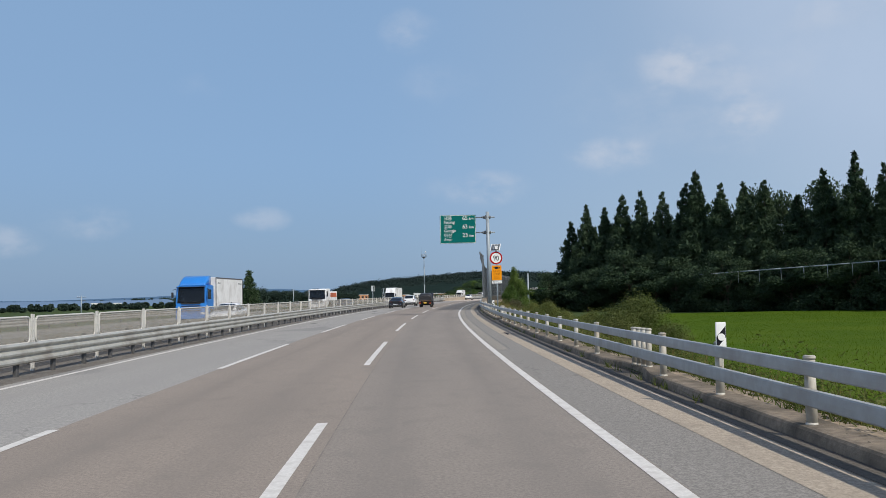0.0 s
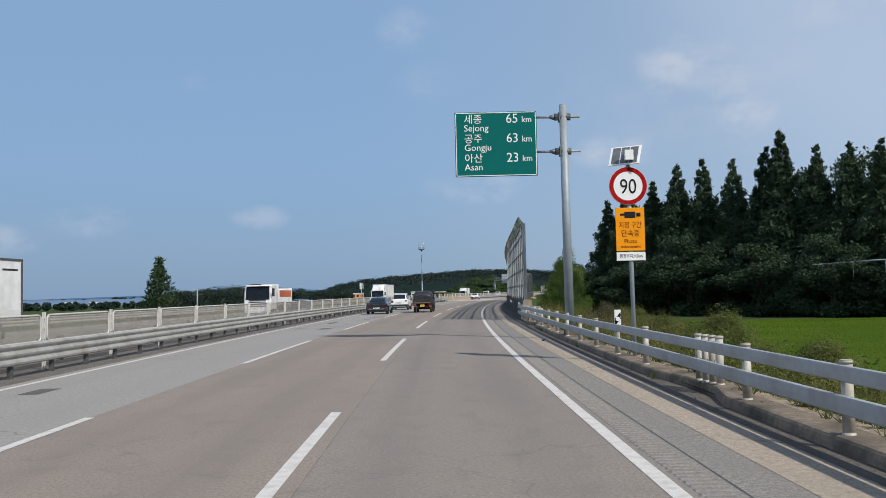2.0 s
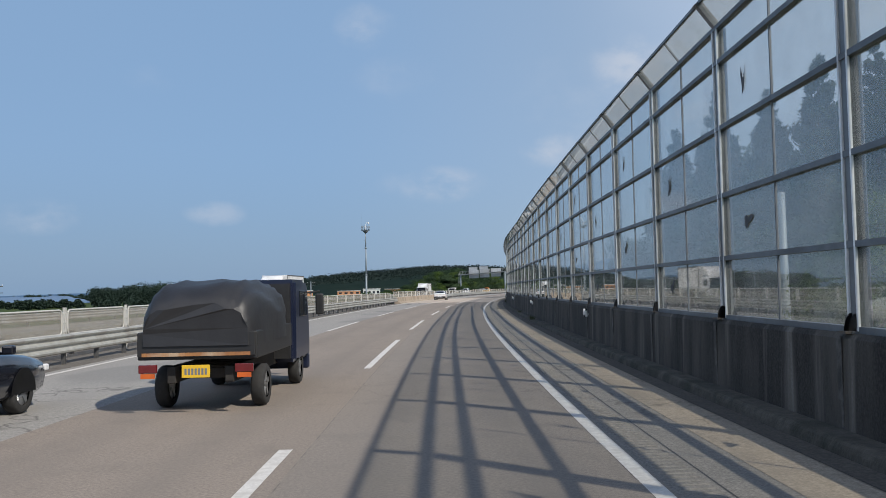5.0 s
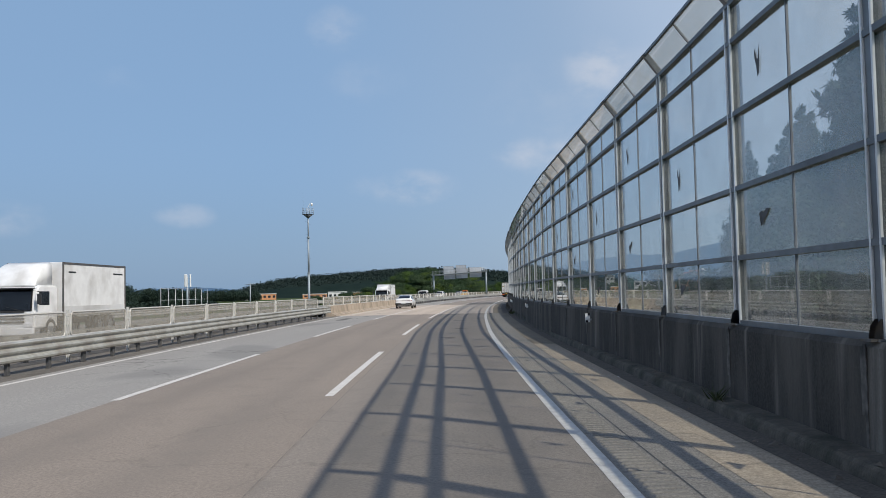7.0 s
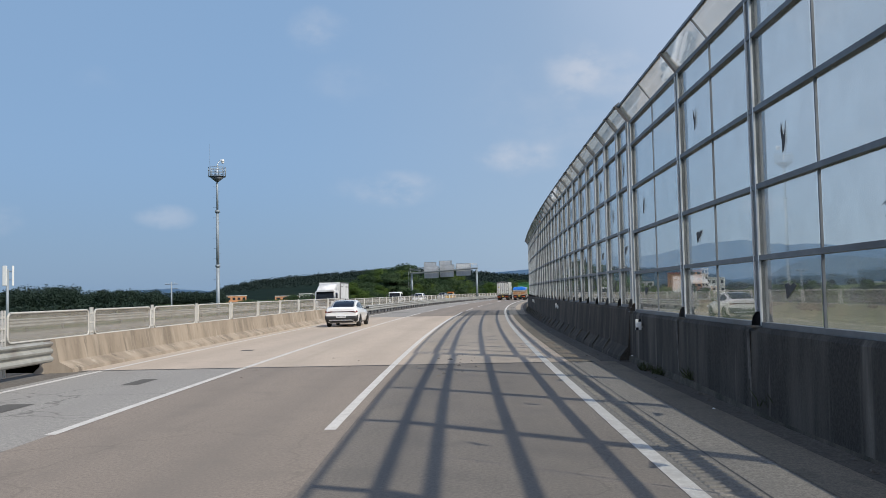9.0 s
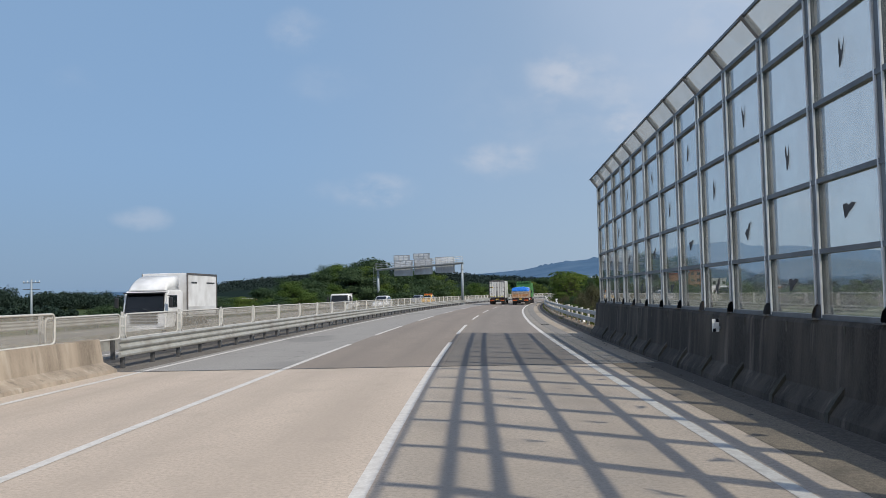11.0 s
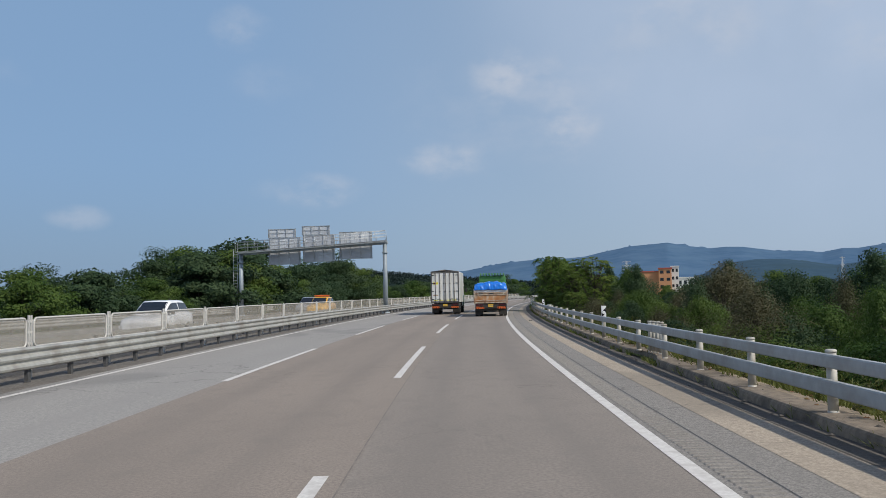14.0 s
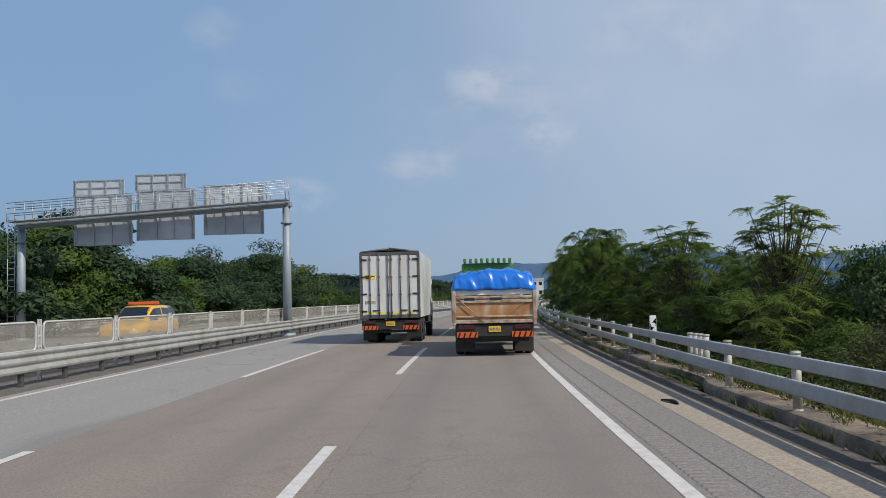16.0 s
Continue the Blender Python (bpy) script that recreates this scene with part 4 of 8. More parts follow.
surf("black_paint", (0.014, 0.015, 0.02), (0.02, 0.02, 0.024), 5.0, 0.7, spec=0.1)
surf("brown_ink", (0.17, 0.04, 0.010), (0.15, 0.036, 0.009), 5.0, 0.7, spec=0.1)
surf("board_back", (0.60, 0.62, 0.64), (0.51, 0.53, 0.55), 2.5, 0.5, 0.1, c3=(0.38, 0.39, 0.41))
surf("pole_grey", (0.29, 0.33, 0.36), (0.24, 0.28, 0.305), 4.0, 0.55, 0.2)
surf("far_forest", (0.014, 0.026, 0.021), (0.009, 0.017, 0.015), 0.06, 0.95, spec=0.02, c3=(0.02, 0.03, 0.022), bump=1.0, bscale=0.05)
surf("hall_teal", (0.035, 0.16, 0.15), (0.028, 0.13, 0.125), 0.4, 0.7, c3=(0.05, 0.17, 0.16))
# aerial haze is painted into these blue mountain and foothill base colours
surf("mountain_hazed", (0.076, 0.138, 0.222), (0.058, 0.114, 0.192), 0.03, 0.95, spec=0.05, c3=(0.088, 0.150, 0.226), big=0.3)
surf("foothill_hazed", (0.048, 0.088, 0.126), (0.034, 0.068, 0.102), 0.04, 0.95, spec=0.05, c3=(0.038, 0.070, 0.094), big=0.3)
surf("render_white", (0.72, 0.72, 0.70), (0.62, 0.62, 0.60), 0.5, 0.8)
surf("render_red", (0.50, 0.10, 0.06), (0.42, 0.085, 0.055), 0.5, 0.8)
surf("render_orange", (0.58, 0.28, 0.13), (0.50, 0.24, 0.12), 0.5, 0.8)
surf("roof_blue", (0.10, 0.22, 0.38), (0.08, 0.19, 0.34), 0.5, 0.7)
surf("window_dark", (0.03, 0.035, 0.04), (0.02, 0.025, 0.03), 1.0, 0.2)


def bm_to(name, bm):
    me = bpy.data.meshes.new(name)
    bm.normal_update()
    bm.to_mesh(me)
    bm.free()
    return me


def local(name, bm, material, parent, label="", smooth=False):
    """A part built in its thing's own axes."""
    return part(name, bm, material, parent, label, smooth)


def text_mesh(body, size, align="LEFT", squeeze=1.0):
    c = bpy.data.curves.new("lettering", "FONT")
    c.body, c.size, c.align_x, c.extrude = body, size, align, 0.002
    c.resolution_u = 3
    ob = bpy.data.objects.new("lettering", c)
    scene.collection.objects.link(ob)
    bpy.context.view_layer.update()
    me = bpy.data.meshes.new_from_object(ob.evaluated_get(bpy.context.evaluated_depsgraph_get()))
    bpy.data.objects.remove(ob)
    bpy.data.curves.remove(c)
    # stand it up, facing back along the road
    me.transform(Matrix.Diagonal((squeeze, 1, 1, 1)))
    me.transform(Matrix.Rotation(radians(90), 4, "X"))
    me.name = "lettering"
    return me


def words(body, size, x, z, y, material, parent, align="LEFT", squeeze=1.0):
    o = part_of("lettering", text_mesh(body, size, align, squeeze), material, parent)
    o.matrix_basis = Matrix.Translation((x, y, z))
    return o


def bar(x, z, w, h, y, material, parent, name="lettering"):
    bm = bmesh.new()
    box(bm, (x + w / 2, y, z + h / 2), (w, 0.004, h))
    return local(name, bm, material, parent)


# ---- direction sign on a tall pole ----
def direction_sign():
    e = empty("direction_sign", M(69.4, -0.02, 0.05))
    tagged(e, "green road sign with white lettering on a tall grey pole", "road sign")
    bm = bmesh.new()
    box(bm, (-0.06, 0, 6.92), (2.92, 0.05, 2.32), bevel=0.01)
    board = local("board", bm, "sign_green", e)
    bm = bmesh.new()
    for x, z, w, h in ((-0.06, 8.045, 2.80, 0.025), (-0.06, 5.795, 2.80, 0.025), (-1.48, 6.92, 0.025, 2.25), (1.36, 6.92, 0.025, 2.25)):
        box(bm, (x, -0.028, z), (w, 0.006, h))
    local("border", bm, "sign_white", board)
    bm = bmesh.new()
    for z in (6.2, 6.92, 7.65):
        box(bm, (-0.06, 0.06, z), (2.85, 0.06, 0.08))
    local("stiffener", bm, "galvanised", board)
    y = -0.03
    for row, (ko, en, km) in enumerate((("세종", "Sejong", "65"), ("공주", "Gongju", "63"), ("아산", "Asan", "23"))):
        z = 7.69 - row * 0.70
        words(ko, 0.36, -1.2, z, y, "sign_white", board)
        words(en, 0.335, -1.2, z - 0.30, y, "sign_white", board)
        words(km, 0.47, 0.30, z - 0.02, y, "sign_white", board, squeeze=0.95)
        words("km", 0.32, 0.86, z - 0.01, y, "sign_white", board, squeeze=0.92)
    bm = bmesh.new()
    tube(bm, (2.40, 0.1, -0.1), (2.37, 0.1, 8.30), 0.165, 0.14, seg=24)
    local("pole", bm, "pole_grey", e, smooth=True)
    bm = bmesh.new()
    box(bm, (2.72, 0.1, 0.0), (0.95, 1.1, 0.62), bevel=0.03)
    local("footing", bm, "kerb_concrete", e, "rough concrete footing")
    for z in (7.86, 6.62):
        bm = bmesh.new()
        tube(bm, (1.38, 0.1, z), (2.95, 0.1, z), 0.045, seg=10)
        local("arm", bm, "galvanised", e)
        bm = bmesh.new()
        tube(bm, (1.85, 0.1, z), (2.05, 0.1, z), 0.05, 0.11, seg=10)
        tube(bm, (2.05, 0.1, z), (2.62, 0.1, z), 0.13, seg=10)
        box(bm, (2.22, 0.1, z), (0.05, 0.34, 0.34), bevel=0.01)
        local("clamp", bm, "steel_grey", e)


def speed_sign():
    e = empty("speed_limit_sign", M(59.3, 2.43, 0.03))
    tagged(e, "round red speed limit sign above an orange camera notice", "road sign")
    bm = bmesh.new()
    tube(bm, (0.05, 0.06, -0.4), (0.02, 0.06, 4.95), 0.05, seg=12)
    local("pole", bm, "pole_grey", e)
    bm = bmesh.new()
    tube(bm, (0, -0.01, 4.12), (0, 0.02, 4.12), 0.45, seg=40)
    plate = local("plate", bm, "sign_white", e)
    bm = bmesh.new()
    n = 40
    vs = [[bm.verts.new((r * math.cos(2 * math.pi * i / n), -0.014, 4.12 + r * math.sin(2 * math.pi * i / n))) for i in range(n)] for r in (0.345, 0.445)]
    for i in range(n):
        j = (i + 1) % n
        bm.faces.new((vs[0][i], vs[0][j], vs[1][j], vs[1][i]))
    bmesh.ops.solidify(bm, geom=bm.faces[:], thickness=0.004)
    local("red_ring", bm, "sign_red", plate)
    words("90", 0.50, 0, 3.94, -0.016, "black_paint", plate, "CENTER", 0.82)
    bm = bmesh.new()
    box(bm, (0.02, 0.0, 3.09), (0.68, 0.02, 1.02), bevel=0.004)
    notice = local("notice_board", bm, "sign_orange", e)
    words("지점 구간", 0.17, 0.02, 3.13, -0.013, "brown_ink", notice, "CENTER", 0.8)
    words("단속중", 0.18, 0.02, 2.93, -0.013, "brown_ink", notice, "CENTER", 0.9)
    words("Photo", 0.14, 0.02, 2.76, -0.013, "brown_ink", notice, "CENTER", 0.9)
    words("enforcement", 0.10, 0.02, 2.65, -0.013, "brown_ink", notice, "CENTER", 0.9)
    bm = bmesh.new()
    box(bm, (0.02, -0.012, 3.43), (0.26, 0.006, 0.15), bevel=0.002)
    box(bm, (-0.16, -0.012, 3.44), (0.10, 0.006, 0.05))
    box(bm, (0.22, -0.012, 3.43), (0.10, 0.006, 0.09))
    local("camera_symbol", bm, "black_paint", notice)
    bm = bmesh.new()
    box(bm, (0.02, 0.0, 2.45), (0.68, 0.02, 0.20), bevel=0.004)
    small = local("small_board", bm, "sign_white", e)
    words("종점까지:9.5km", 0.10, 0.02, 2.42, -0.013, "black_paint", small, "CENTER", 0.86)
    bm = bmesh.new()
    m = Matrix.Translation((-0.02, 0.12, 4.86)) @ Matrix.Rotation(radians(-28), 4, "Z") @ Matrix.Rotation(radians(-32), 4, "X")
    box(bm, (0, 0, 0), (0.74, 0.03, 0.56), m, bevel=0.005)
    panel = local("solar_panel", bm, "sign_white", e)
    for x in (-0.215, 0.0, 0.215):
        bm = bmesh.new()
        box(bm, (x, -0.019, 0), (0.19, 0.006, 0.49), m)
        local("cell", bm, "steel_grey", panel)
    bm = bmesh.new()
    box(bm, (0.02, -0.10, 4.84), (0.20, 0.12, 0.24), bevel=0.01)
    local("battery_box", bm, "sign_white", e)


direction_sign()
speed_sign()


# ---- delineators ----
def delineator():
    e = empty("delineator", M(12.66, GD, 0.13))
    tagged(e, "white delineator plate with black stripe and round reflector", "delineator", "delineators along the kerb")
    bm = bmesh.new()
    box(bm, (0, -0.074, 0.66), (0.06, 0.012, 0.46), bevel=0.004)
    local("stem", bm, "post_cream", e)
    bm = bmesh.new()
    box(bm, (0, -0.095, 0.865), (0.155, 0.03, 0.44), bevel=0.01)
    head = local("head", bm, "sign_white", e)
    bm = bmesh.new()
    vs = [bm.verts.new(p) for p in ((-0.07, -0.113, 0.70), (0.07, -0.113, 0.86), (0.07, -0.113, 1.03), (-0.07, -0.113, 0.87))]
    bm.faces.new(vs)
    bmesh.ops.solidify(bm, geom=bm.faces[:], thickness=0.003)
    local("black_stripe", bm, "black_paint", head)
    bm = bmesh.new()
    tube(bm, (0, -0.128, 0.865), (0, -0.108, 0.865), 0.053, seg=18)
    local("reflector", bm, "sign_white", head)
    return e


first = delineator()
for s in (59.97, 295.72, 319.56, 349.36, 379.2, 409):
    copy_thing(first, M(s, GD if s < B0 else GD + 0.18, 0.13))


def wall_reflector():
    e = empty("wall_reflector", M(91.6, 2.15, 0.92))
    tagged(e, "square black and white reflector bracket on the concrete wall", "reflector", "reflectors on the barrier wall")
    bm = bmesh.new()
    box(bm, (-0.06, 0, 0), (0.13, 0.02, 0.24), bevel=0.004)
    plate = local("plate", bm, "sign_white", e)
    bm = bmesh.new()
    box(bm, (-0.03, -0.012, 0.09), (0.06, 0.004, 0.06))
    local("black_stripe", bm, "black_paint", plate)
    bm = bmesh.new()
    box(bm, (-0.09, -0.012, -0.09), (0.06, 0.004, 0.06))
    local("black_stripe", bm, "black_paint", plate)
    bm = bmesh.new()
    tube(bm, (-0.06, -0.03, 0), (-0.06, -0.01, 0), 0.05, seg=14)
    local("reflector", bm, "sign_white", plate)
    bm = bmesh.new()
    box(bm, (0.03, 0.02, -0.05), (0.10, 0.02, 0.05))
    local("bracket", bm, "galvanised", e)
    return e


first = wall_reflector()
for s in (108, 128, 147.9, 168, 187.8, 208, 227.1, 248):
    copy_thing(first, M(s, wd(s) - 0.21, 0.92 if s < B0 else 1.02))


def slope_z(d):
    return max(FIELD_Z, min(0.0, -(d - 3.2) / 4.8 * 2.45)) if d > 0 else max(FIELD_Z, min(0.0, -(-28.6 - d) / 4.9 * 2.45))


# ---- sign gantry over the opposite carriageway ----
def gantry():
    e = empty("sign_gantry", M(373.0, 0, 0))
    tagged(e, "grey steel sign gantry seen from behind, over the opposite carriageway", "sign gantry")
    for x, rz in ((-26.2, 6.05), (-11.85, 6.7)):
        bm = bmesh.new()
        tube(bm, (x, 0, -0.2), (x, 0, rz), 0.24, 0.2, seg=18)
        tube(bm, (x, 0, rz - 0.9), (x, 0, rz - 0.8), 0.30, seg=18)
        tube(bm, (x, 0, -0.2), (x, 0, 0.1), 0.42, seg=18)
        local("column", bm, "pole_grey", e)
    bm = bmesh.new()
    sgn = math.atan2(0.75, 14.35)
    mb = Matrix.Translation((-19.0, 0, 6.45)) @ Matrix.Rotation(-sgn, 4, "Y")
    box(bm, (0, 0, 0), (14.9, 0.34, 0.30), mb, bevel=0.05)
    local("beam", bm, "pole_grey", e)
    bm = bmesh.new()
    box(bm, (0, -0.65, 0.16), (14.9, 0.8, 0.05), mb)
    local("walkway", bm, "galvanised", e)
    bm = bmesh.new()
    for y in (-1.05, -0.28):
        for z in (0.55, 0.85, 1.12):
            tube(bm, mb @ Vector((-7.4, y, z)), mb @ Vector((7.4, y, z)), 0.02, seg=6)
        for i in range(16):
            x = -7.4 + i * 14.8 / 15
            tube(bm, mb @ Vector((x, y, 0.16)), mb @ Vector((x, y, 1.12)), 0.02, seg=6)
    local("railing", bm, "galvanised", e)
    for x0, x1, z0, z1 in ((-23.5, -20.3, 4.95, 7.63), (-23.55, -20.75, 7.63, 8.48), (-20.05, -16.9, 5.15, 7.82), (-20.15, -17.35, 7.82, 8.7), (-16.4, -13.15, 5.35, 8.02)):
        bm = bmesh.new()
        box(bm, ((x0 + x1) / 2, 0.42, (z0 + z1) / 2), (x1 - x0, 0.05, z1 - z0), bevel=0.01)
        b = local("sign_board", bm, "board_back", e)
        for i in range(4):
            bm = bmesh.new()
            x = x0 + 0.15 + (x1 - x0 - 0.3) * i / 3
            box(bm, (x, 0.36, (z0 + z1) / 2), (0.06, 0.07, z1 - z0 - 0.02))
            local("upright", bm, "galvanised", b)
        bm = bmesh.new()
        for z in (z0 + 0.03, z1 - 0.03, (z0 + z1) / 2):
            box(bm, ((x0 + x1) / 2, 0.375, z), (x1 - x0, 0.04, 0.06))
        for x in (x0 + 0.03, x1 - 0.03):
            box(bm, (x, 0.375, (z0 + z1) / 2), (0.06, 0.04, z1 - z0))
        local("edge_frame", bm, "galvanised", b)
    bm = bmesh.new()
    for sx in (-0.2, 0.2):
        tube(bm, (-26.75 + sx, 0, 0), (-26.75 + sx, 0, 6.6), 0.025, seg=6)
    for i in range(20):
        tube(bm, (-26.95, 0, 0.3 + i * 0.32), (-26.55, 0, 0.3 + i * 0.32), 0.015, seg=6)
    local("ladder", bm, "galvanised", e)


gantry()


def camera_tower():
    e = empty("camera_tower", M(272.7, -28.8, -0.6))
    tagged(e, "slender grey pole with a railed platform and dome camera on top", "camera pole")
    bm = bmesh.new()
    tube(bm, (0, 0, -1.8), (0, 0, 5.5), 0.19, 0.17, seg=14)
    tube(bm, (0, 0, 5.5), (0, 0, 11.0), 0.15, 0.13, seg=14)
    tube(bm, (0, 0, 11.0), (0, 0, 14.6), 0.11, 0.10, seg=14)
    for z in (5.5, 11.0):
        tube(bm, (0, 0, z - 0.12), (0, 0, z + 0.12), 0.24, seg=14)
    local("pole", bm, "pole_grey", e)
    bm = bmesh.new()
    tube(bm, (0, 0, 14.0), (0, 0, 14.5), 0.15, 0.75, seg=16)
    tube(bm, (0, 0, 14.5), (0, 0, 14.56), 0.85, seg=16)
    local("platform", bm, "steel_grey", e)
    bm = bmesh.new()
    n = 12
    ring = lambda z: [Vector((0.85 * math.cos(2 * math.pi * i / n), 0.85 * math.sin(2 * math.pi * i / n), z)) for i in range(n)]
    for z in (14.85, 15.15, 15.45):
        r = ring(z)
        for i in range(n):
            tube(bm, r[i], r[(i + 1) % n], 0.025, seg=5, caps=False)
    for a, b in zip(ring(14.5), ring(15.45)):
        tube(bm, a, b, 0.025, seg=5)
    local("railing", bm, "pole_grey", e)
    bm = bmesh.new()
    pts = [Vector((0.0 + 0.55 * (1 - math.cos(a)), 0, 15.4 + 0.85 * math.sin(a))) for a in (math.pi / 2 * i / 6 for i in range(7))]
    tube(bm, (0, 0, 14.5), (0, 0, 15.4), 0.04, seg=8)
    for a, b in zip(pts, pts[1:]):
        tube(bm, a, b, 0.035, seg=8)
    local("camera_arm", bm, "sign_white", e)
    bm = bmesh.new()
    tube(bm, (0.6, 0, 16.0), (0.6, 0, 16.25), 0.16, 0.13, seg=14)
    bmesh.ops.create_uvsphere(bm, u_segments=14, v_segments=8, radius=0.15, matrix=Matrix.Translation((0.6, 0, 15.97)))
    local("dome_camera", bm, "sign_white", e)
    bm = bmesh.new()
    tube(bm, (-0.75, 0, 14.5), (-0.75, 0, 17.9), 0.015, 0.008, seg=5)
    local("lightning_rod", bm, "steel_grey", e)
    bm = bmesh.new()
    for i in range(26):
        tube(bm, (0.0, 0, 0.5 + i * 0.52), (-0.42 if i % 2 else 0.3, 0, 0.5 + i * 0.52), 0.012, seg=5)
    local("step_peg", bm, "steel_grey", e)


camera_tower()


def antenna_mast():
    e = empty("antenna_mast", M(258.9, -42.2, FIELD_Z))
    tagged(e, "grey phone mast with upright white antenna panels", "antenna mast")
    bm = bmesh.new()
    tube(bm, (0, 0, 0), (0, 0, 6.9), 0.14, 0.11, seg=12)
    local("pole", bm, "pole_grey", e)
    for a in (30, 150, 270):
        c, s_ = math.cos(radians(a)), math.sin(radians(a))
        bm = bmesh.new()
        box(bm, (0.42, 0, 6.35), (0.16, 0.34, 1.7), Matrix.Rotation(radians(a), 4, "Z"), bevel=0.03)
        local("antenna_panel", bm, "sign_white", e)
        for z in (6.0, 6.7):
            bm = bmesh.new()
            tube(bm, (0, 0, z), (0.4 * c, 0.4 * s_, z), 0.03, seg=6)
            local("bracket", bm, "steel_grey", e)


antenna_mast()


def mesh_fence():
    e = empty("mesh_fence", M(228.8, -30.2, slope_z(-30.2)))
    tagged(e, "tall see-through wire fence beyond the far carriageway", "fence")
    top = 3.35
    for i in range(8):
        bm = bmesh.new()
        tube(bm, (0, -6.3 + i * 1.8, -0.2), (0, -6.3 + i * 1.8, top), 0.03, seg=6)
        local("post", bm, "galvanised", e)
    for z in (top - 1.1, top - 0.03):
        bm = bmesh.new()
        tube(bm, (0, -6.3, z), (0, 6.3, z), 0.022, seg=6)
        local("rail", bm, "galvanised", e)


mesh_fence()


def utility_pole(s, d, h, cross=True):
    e = empty("utility_pole", M(s, d, FIELD_Z))
    tagged(e, "pale concrete utility pole with cross arms", "utility pole", "utility poles in the fields")
    bm = bmesh.new()
    tube(bm, (0, 0, 0), (0, 0, h), 0.18, 0.11, seg=10)
    local("pole", bm, "pole_grey", e)
    if cross:
        for z in (h - 0.4, h - 1.2):
            bm = bmesh.new()
            box(bm, (0, 0, z), (2.2, 0.09, 0.09))
            local("cross_arm", bm, "steel_grey", e)
        for x in (-1.0, -0.5, 0.5, 1.0):
            bm = bmesh.new()
            tube(bm, (x, 0, h - 0.35), (x, 0, h - 0.15), 0.05, 0.03, seg=6)
            local("insulator", bm, "sign_white", e)
    return e


POLES = [(205, -62, 6.0), (190, -95, 5.6), (300, -85, 7.0), (330, -60, 7.0)]
for s, d, h in POLES:
    utility_pole(s, d, h)
utility_pole(130.0, 9.0, 7.0, False)


# ---- plants ----
def leaf_mesh(name, centres, size, rng, squash=0.7, up=0.0, aspect=1.5, facing=None):
    """Many small four-cornered leaves, one at each centre, turned at random or roughly towards a given facing."""
    n = len(centres)
    c = np.asarray(centres)
    a = rng.normal(size=(n, 3))
    a[:, 2] = a[:, 2] * 0.6 + up
    if facing is not None:
        f_ = facing + rng.normal(size=(n, 3)) * 0.42
        f_ /= np.linalg.norm(f_, axis=1)[:, None]
        a -= f_ * (a * f_).sum(1)[:, None]
    a /= np.linalg.norm(a, axis=1)[:, None]
    b = np.cross(a, rng.normal(size=(n, 3)) if facing is None else f_)
    b /= np.linalg.norm(b, axis=1)[:, None]
    sz = size * rng.uniform(0.6, 1.35, size=(n, 1))
    v = np.empty((n, 4, 3))
    v[:, 0], v[:, 2] = c - a * sz * aspect, c + a * sz * aspect
    v[:, 1], v[:, 3] = c - b * sz * squash + a * sz * 0.2, c + b * sz * squash + a * sz * 0.2
    f = np.arange(4 * n).reshape(n, 4)
    me = bpy.data.meshes.new(name)
    me.from_pydata(v.reshape(-1, 3).tolist(), [], f.tolist())
    return me


def branch_mesh(name, segs):
    bm = bmesh.new()
    for a, b, r0, r1 in segs:
        tube(bm, a, b, r0, r1, seg=7, caps=False)
    return bm_to(name, bm)


def conifer_meshes(h, r, seed, n=2600):
    """Narrow cone of many uneven branches, each carrying its own sprays."""
    rng = np.random.default_rng(seed)
    pts, segs = [], [((0, 0, 0), (0, 0, h * 0.5), 0.28, 0.17), ((0, 0, h * 0.5), (0, 0, h * 0.99), 0.17, 0.02)]
    limbs = 150
    for i in range(limbs):
        u = 1 - (1 - (i + rng.uniform(0, 1)) / limbs) ** 0.62
        rad = min(r, 0.27 * (1 - u) * h) * rng.uniform(0.62, 1.16) + 0.12
        a = i * 2.399 + rng.uniform(-0.5, 0.5)
        m_ = max(24, int(n / limbs * (0.45 + 1.1 * rad / r)))
        k = rng.uniform(0.12, 1.0, m_) ** 0.6
        wide = 0.10 + 0.24 * rad * (1 - 0.5 * k)
        rise = rng.uniform(-0.30, 0.22)
        q = np.stack([rad * k, rng.normal(size=m_) * wide, u * h + rise * rad * k + rng.normal(size=m_) * (0.12 + 0.10 * rad)], 1)
        ca, sa = math.cos(a), math.sin(a)
        pts.append(np.stack([q[:, 0] * ca - q[:, 1] * sa, q[:, 0] * sa + q[:, 1] * ca, q[:, 2]], 1))
        if i % 3 == 0:
            segs.append(((0, 0, u * h), (rad * 0.8 * ca, rad * 0.8 * sa, u * h + rise * rad * 0.8), 0.05 * (1.1 - u), 0.015))
    leaves = leaf_mesh("crown", np.concatenate(pts), 0.20 * max(0.6, r / 3.4), rng, 0.42, 0.9, 1.7)
    return branch_mesh("trunk", segs), leaves


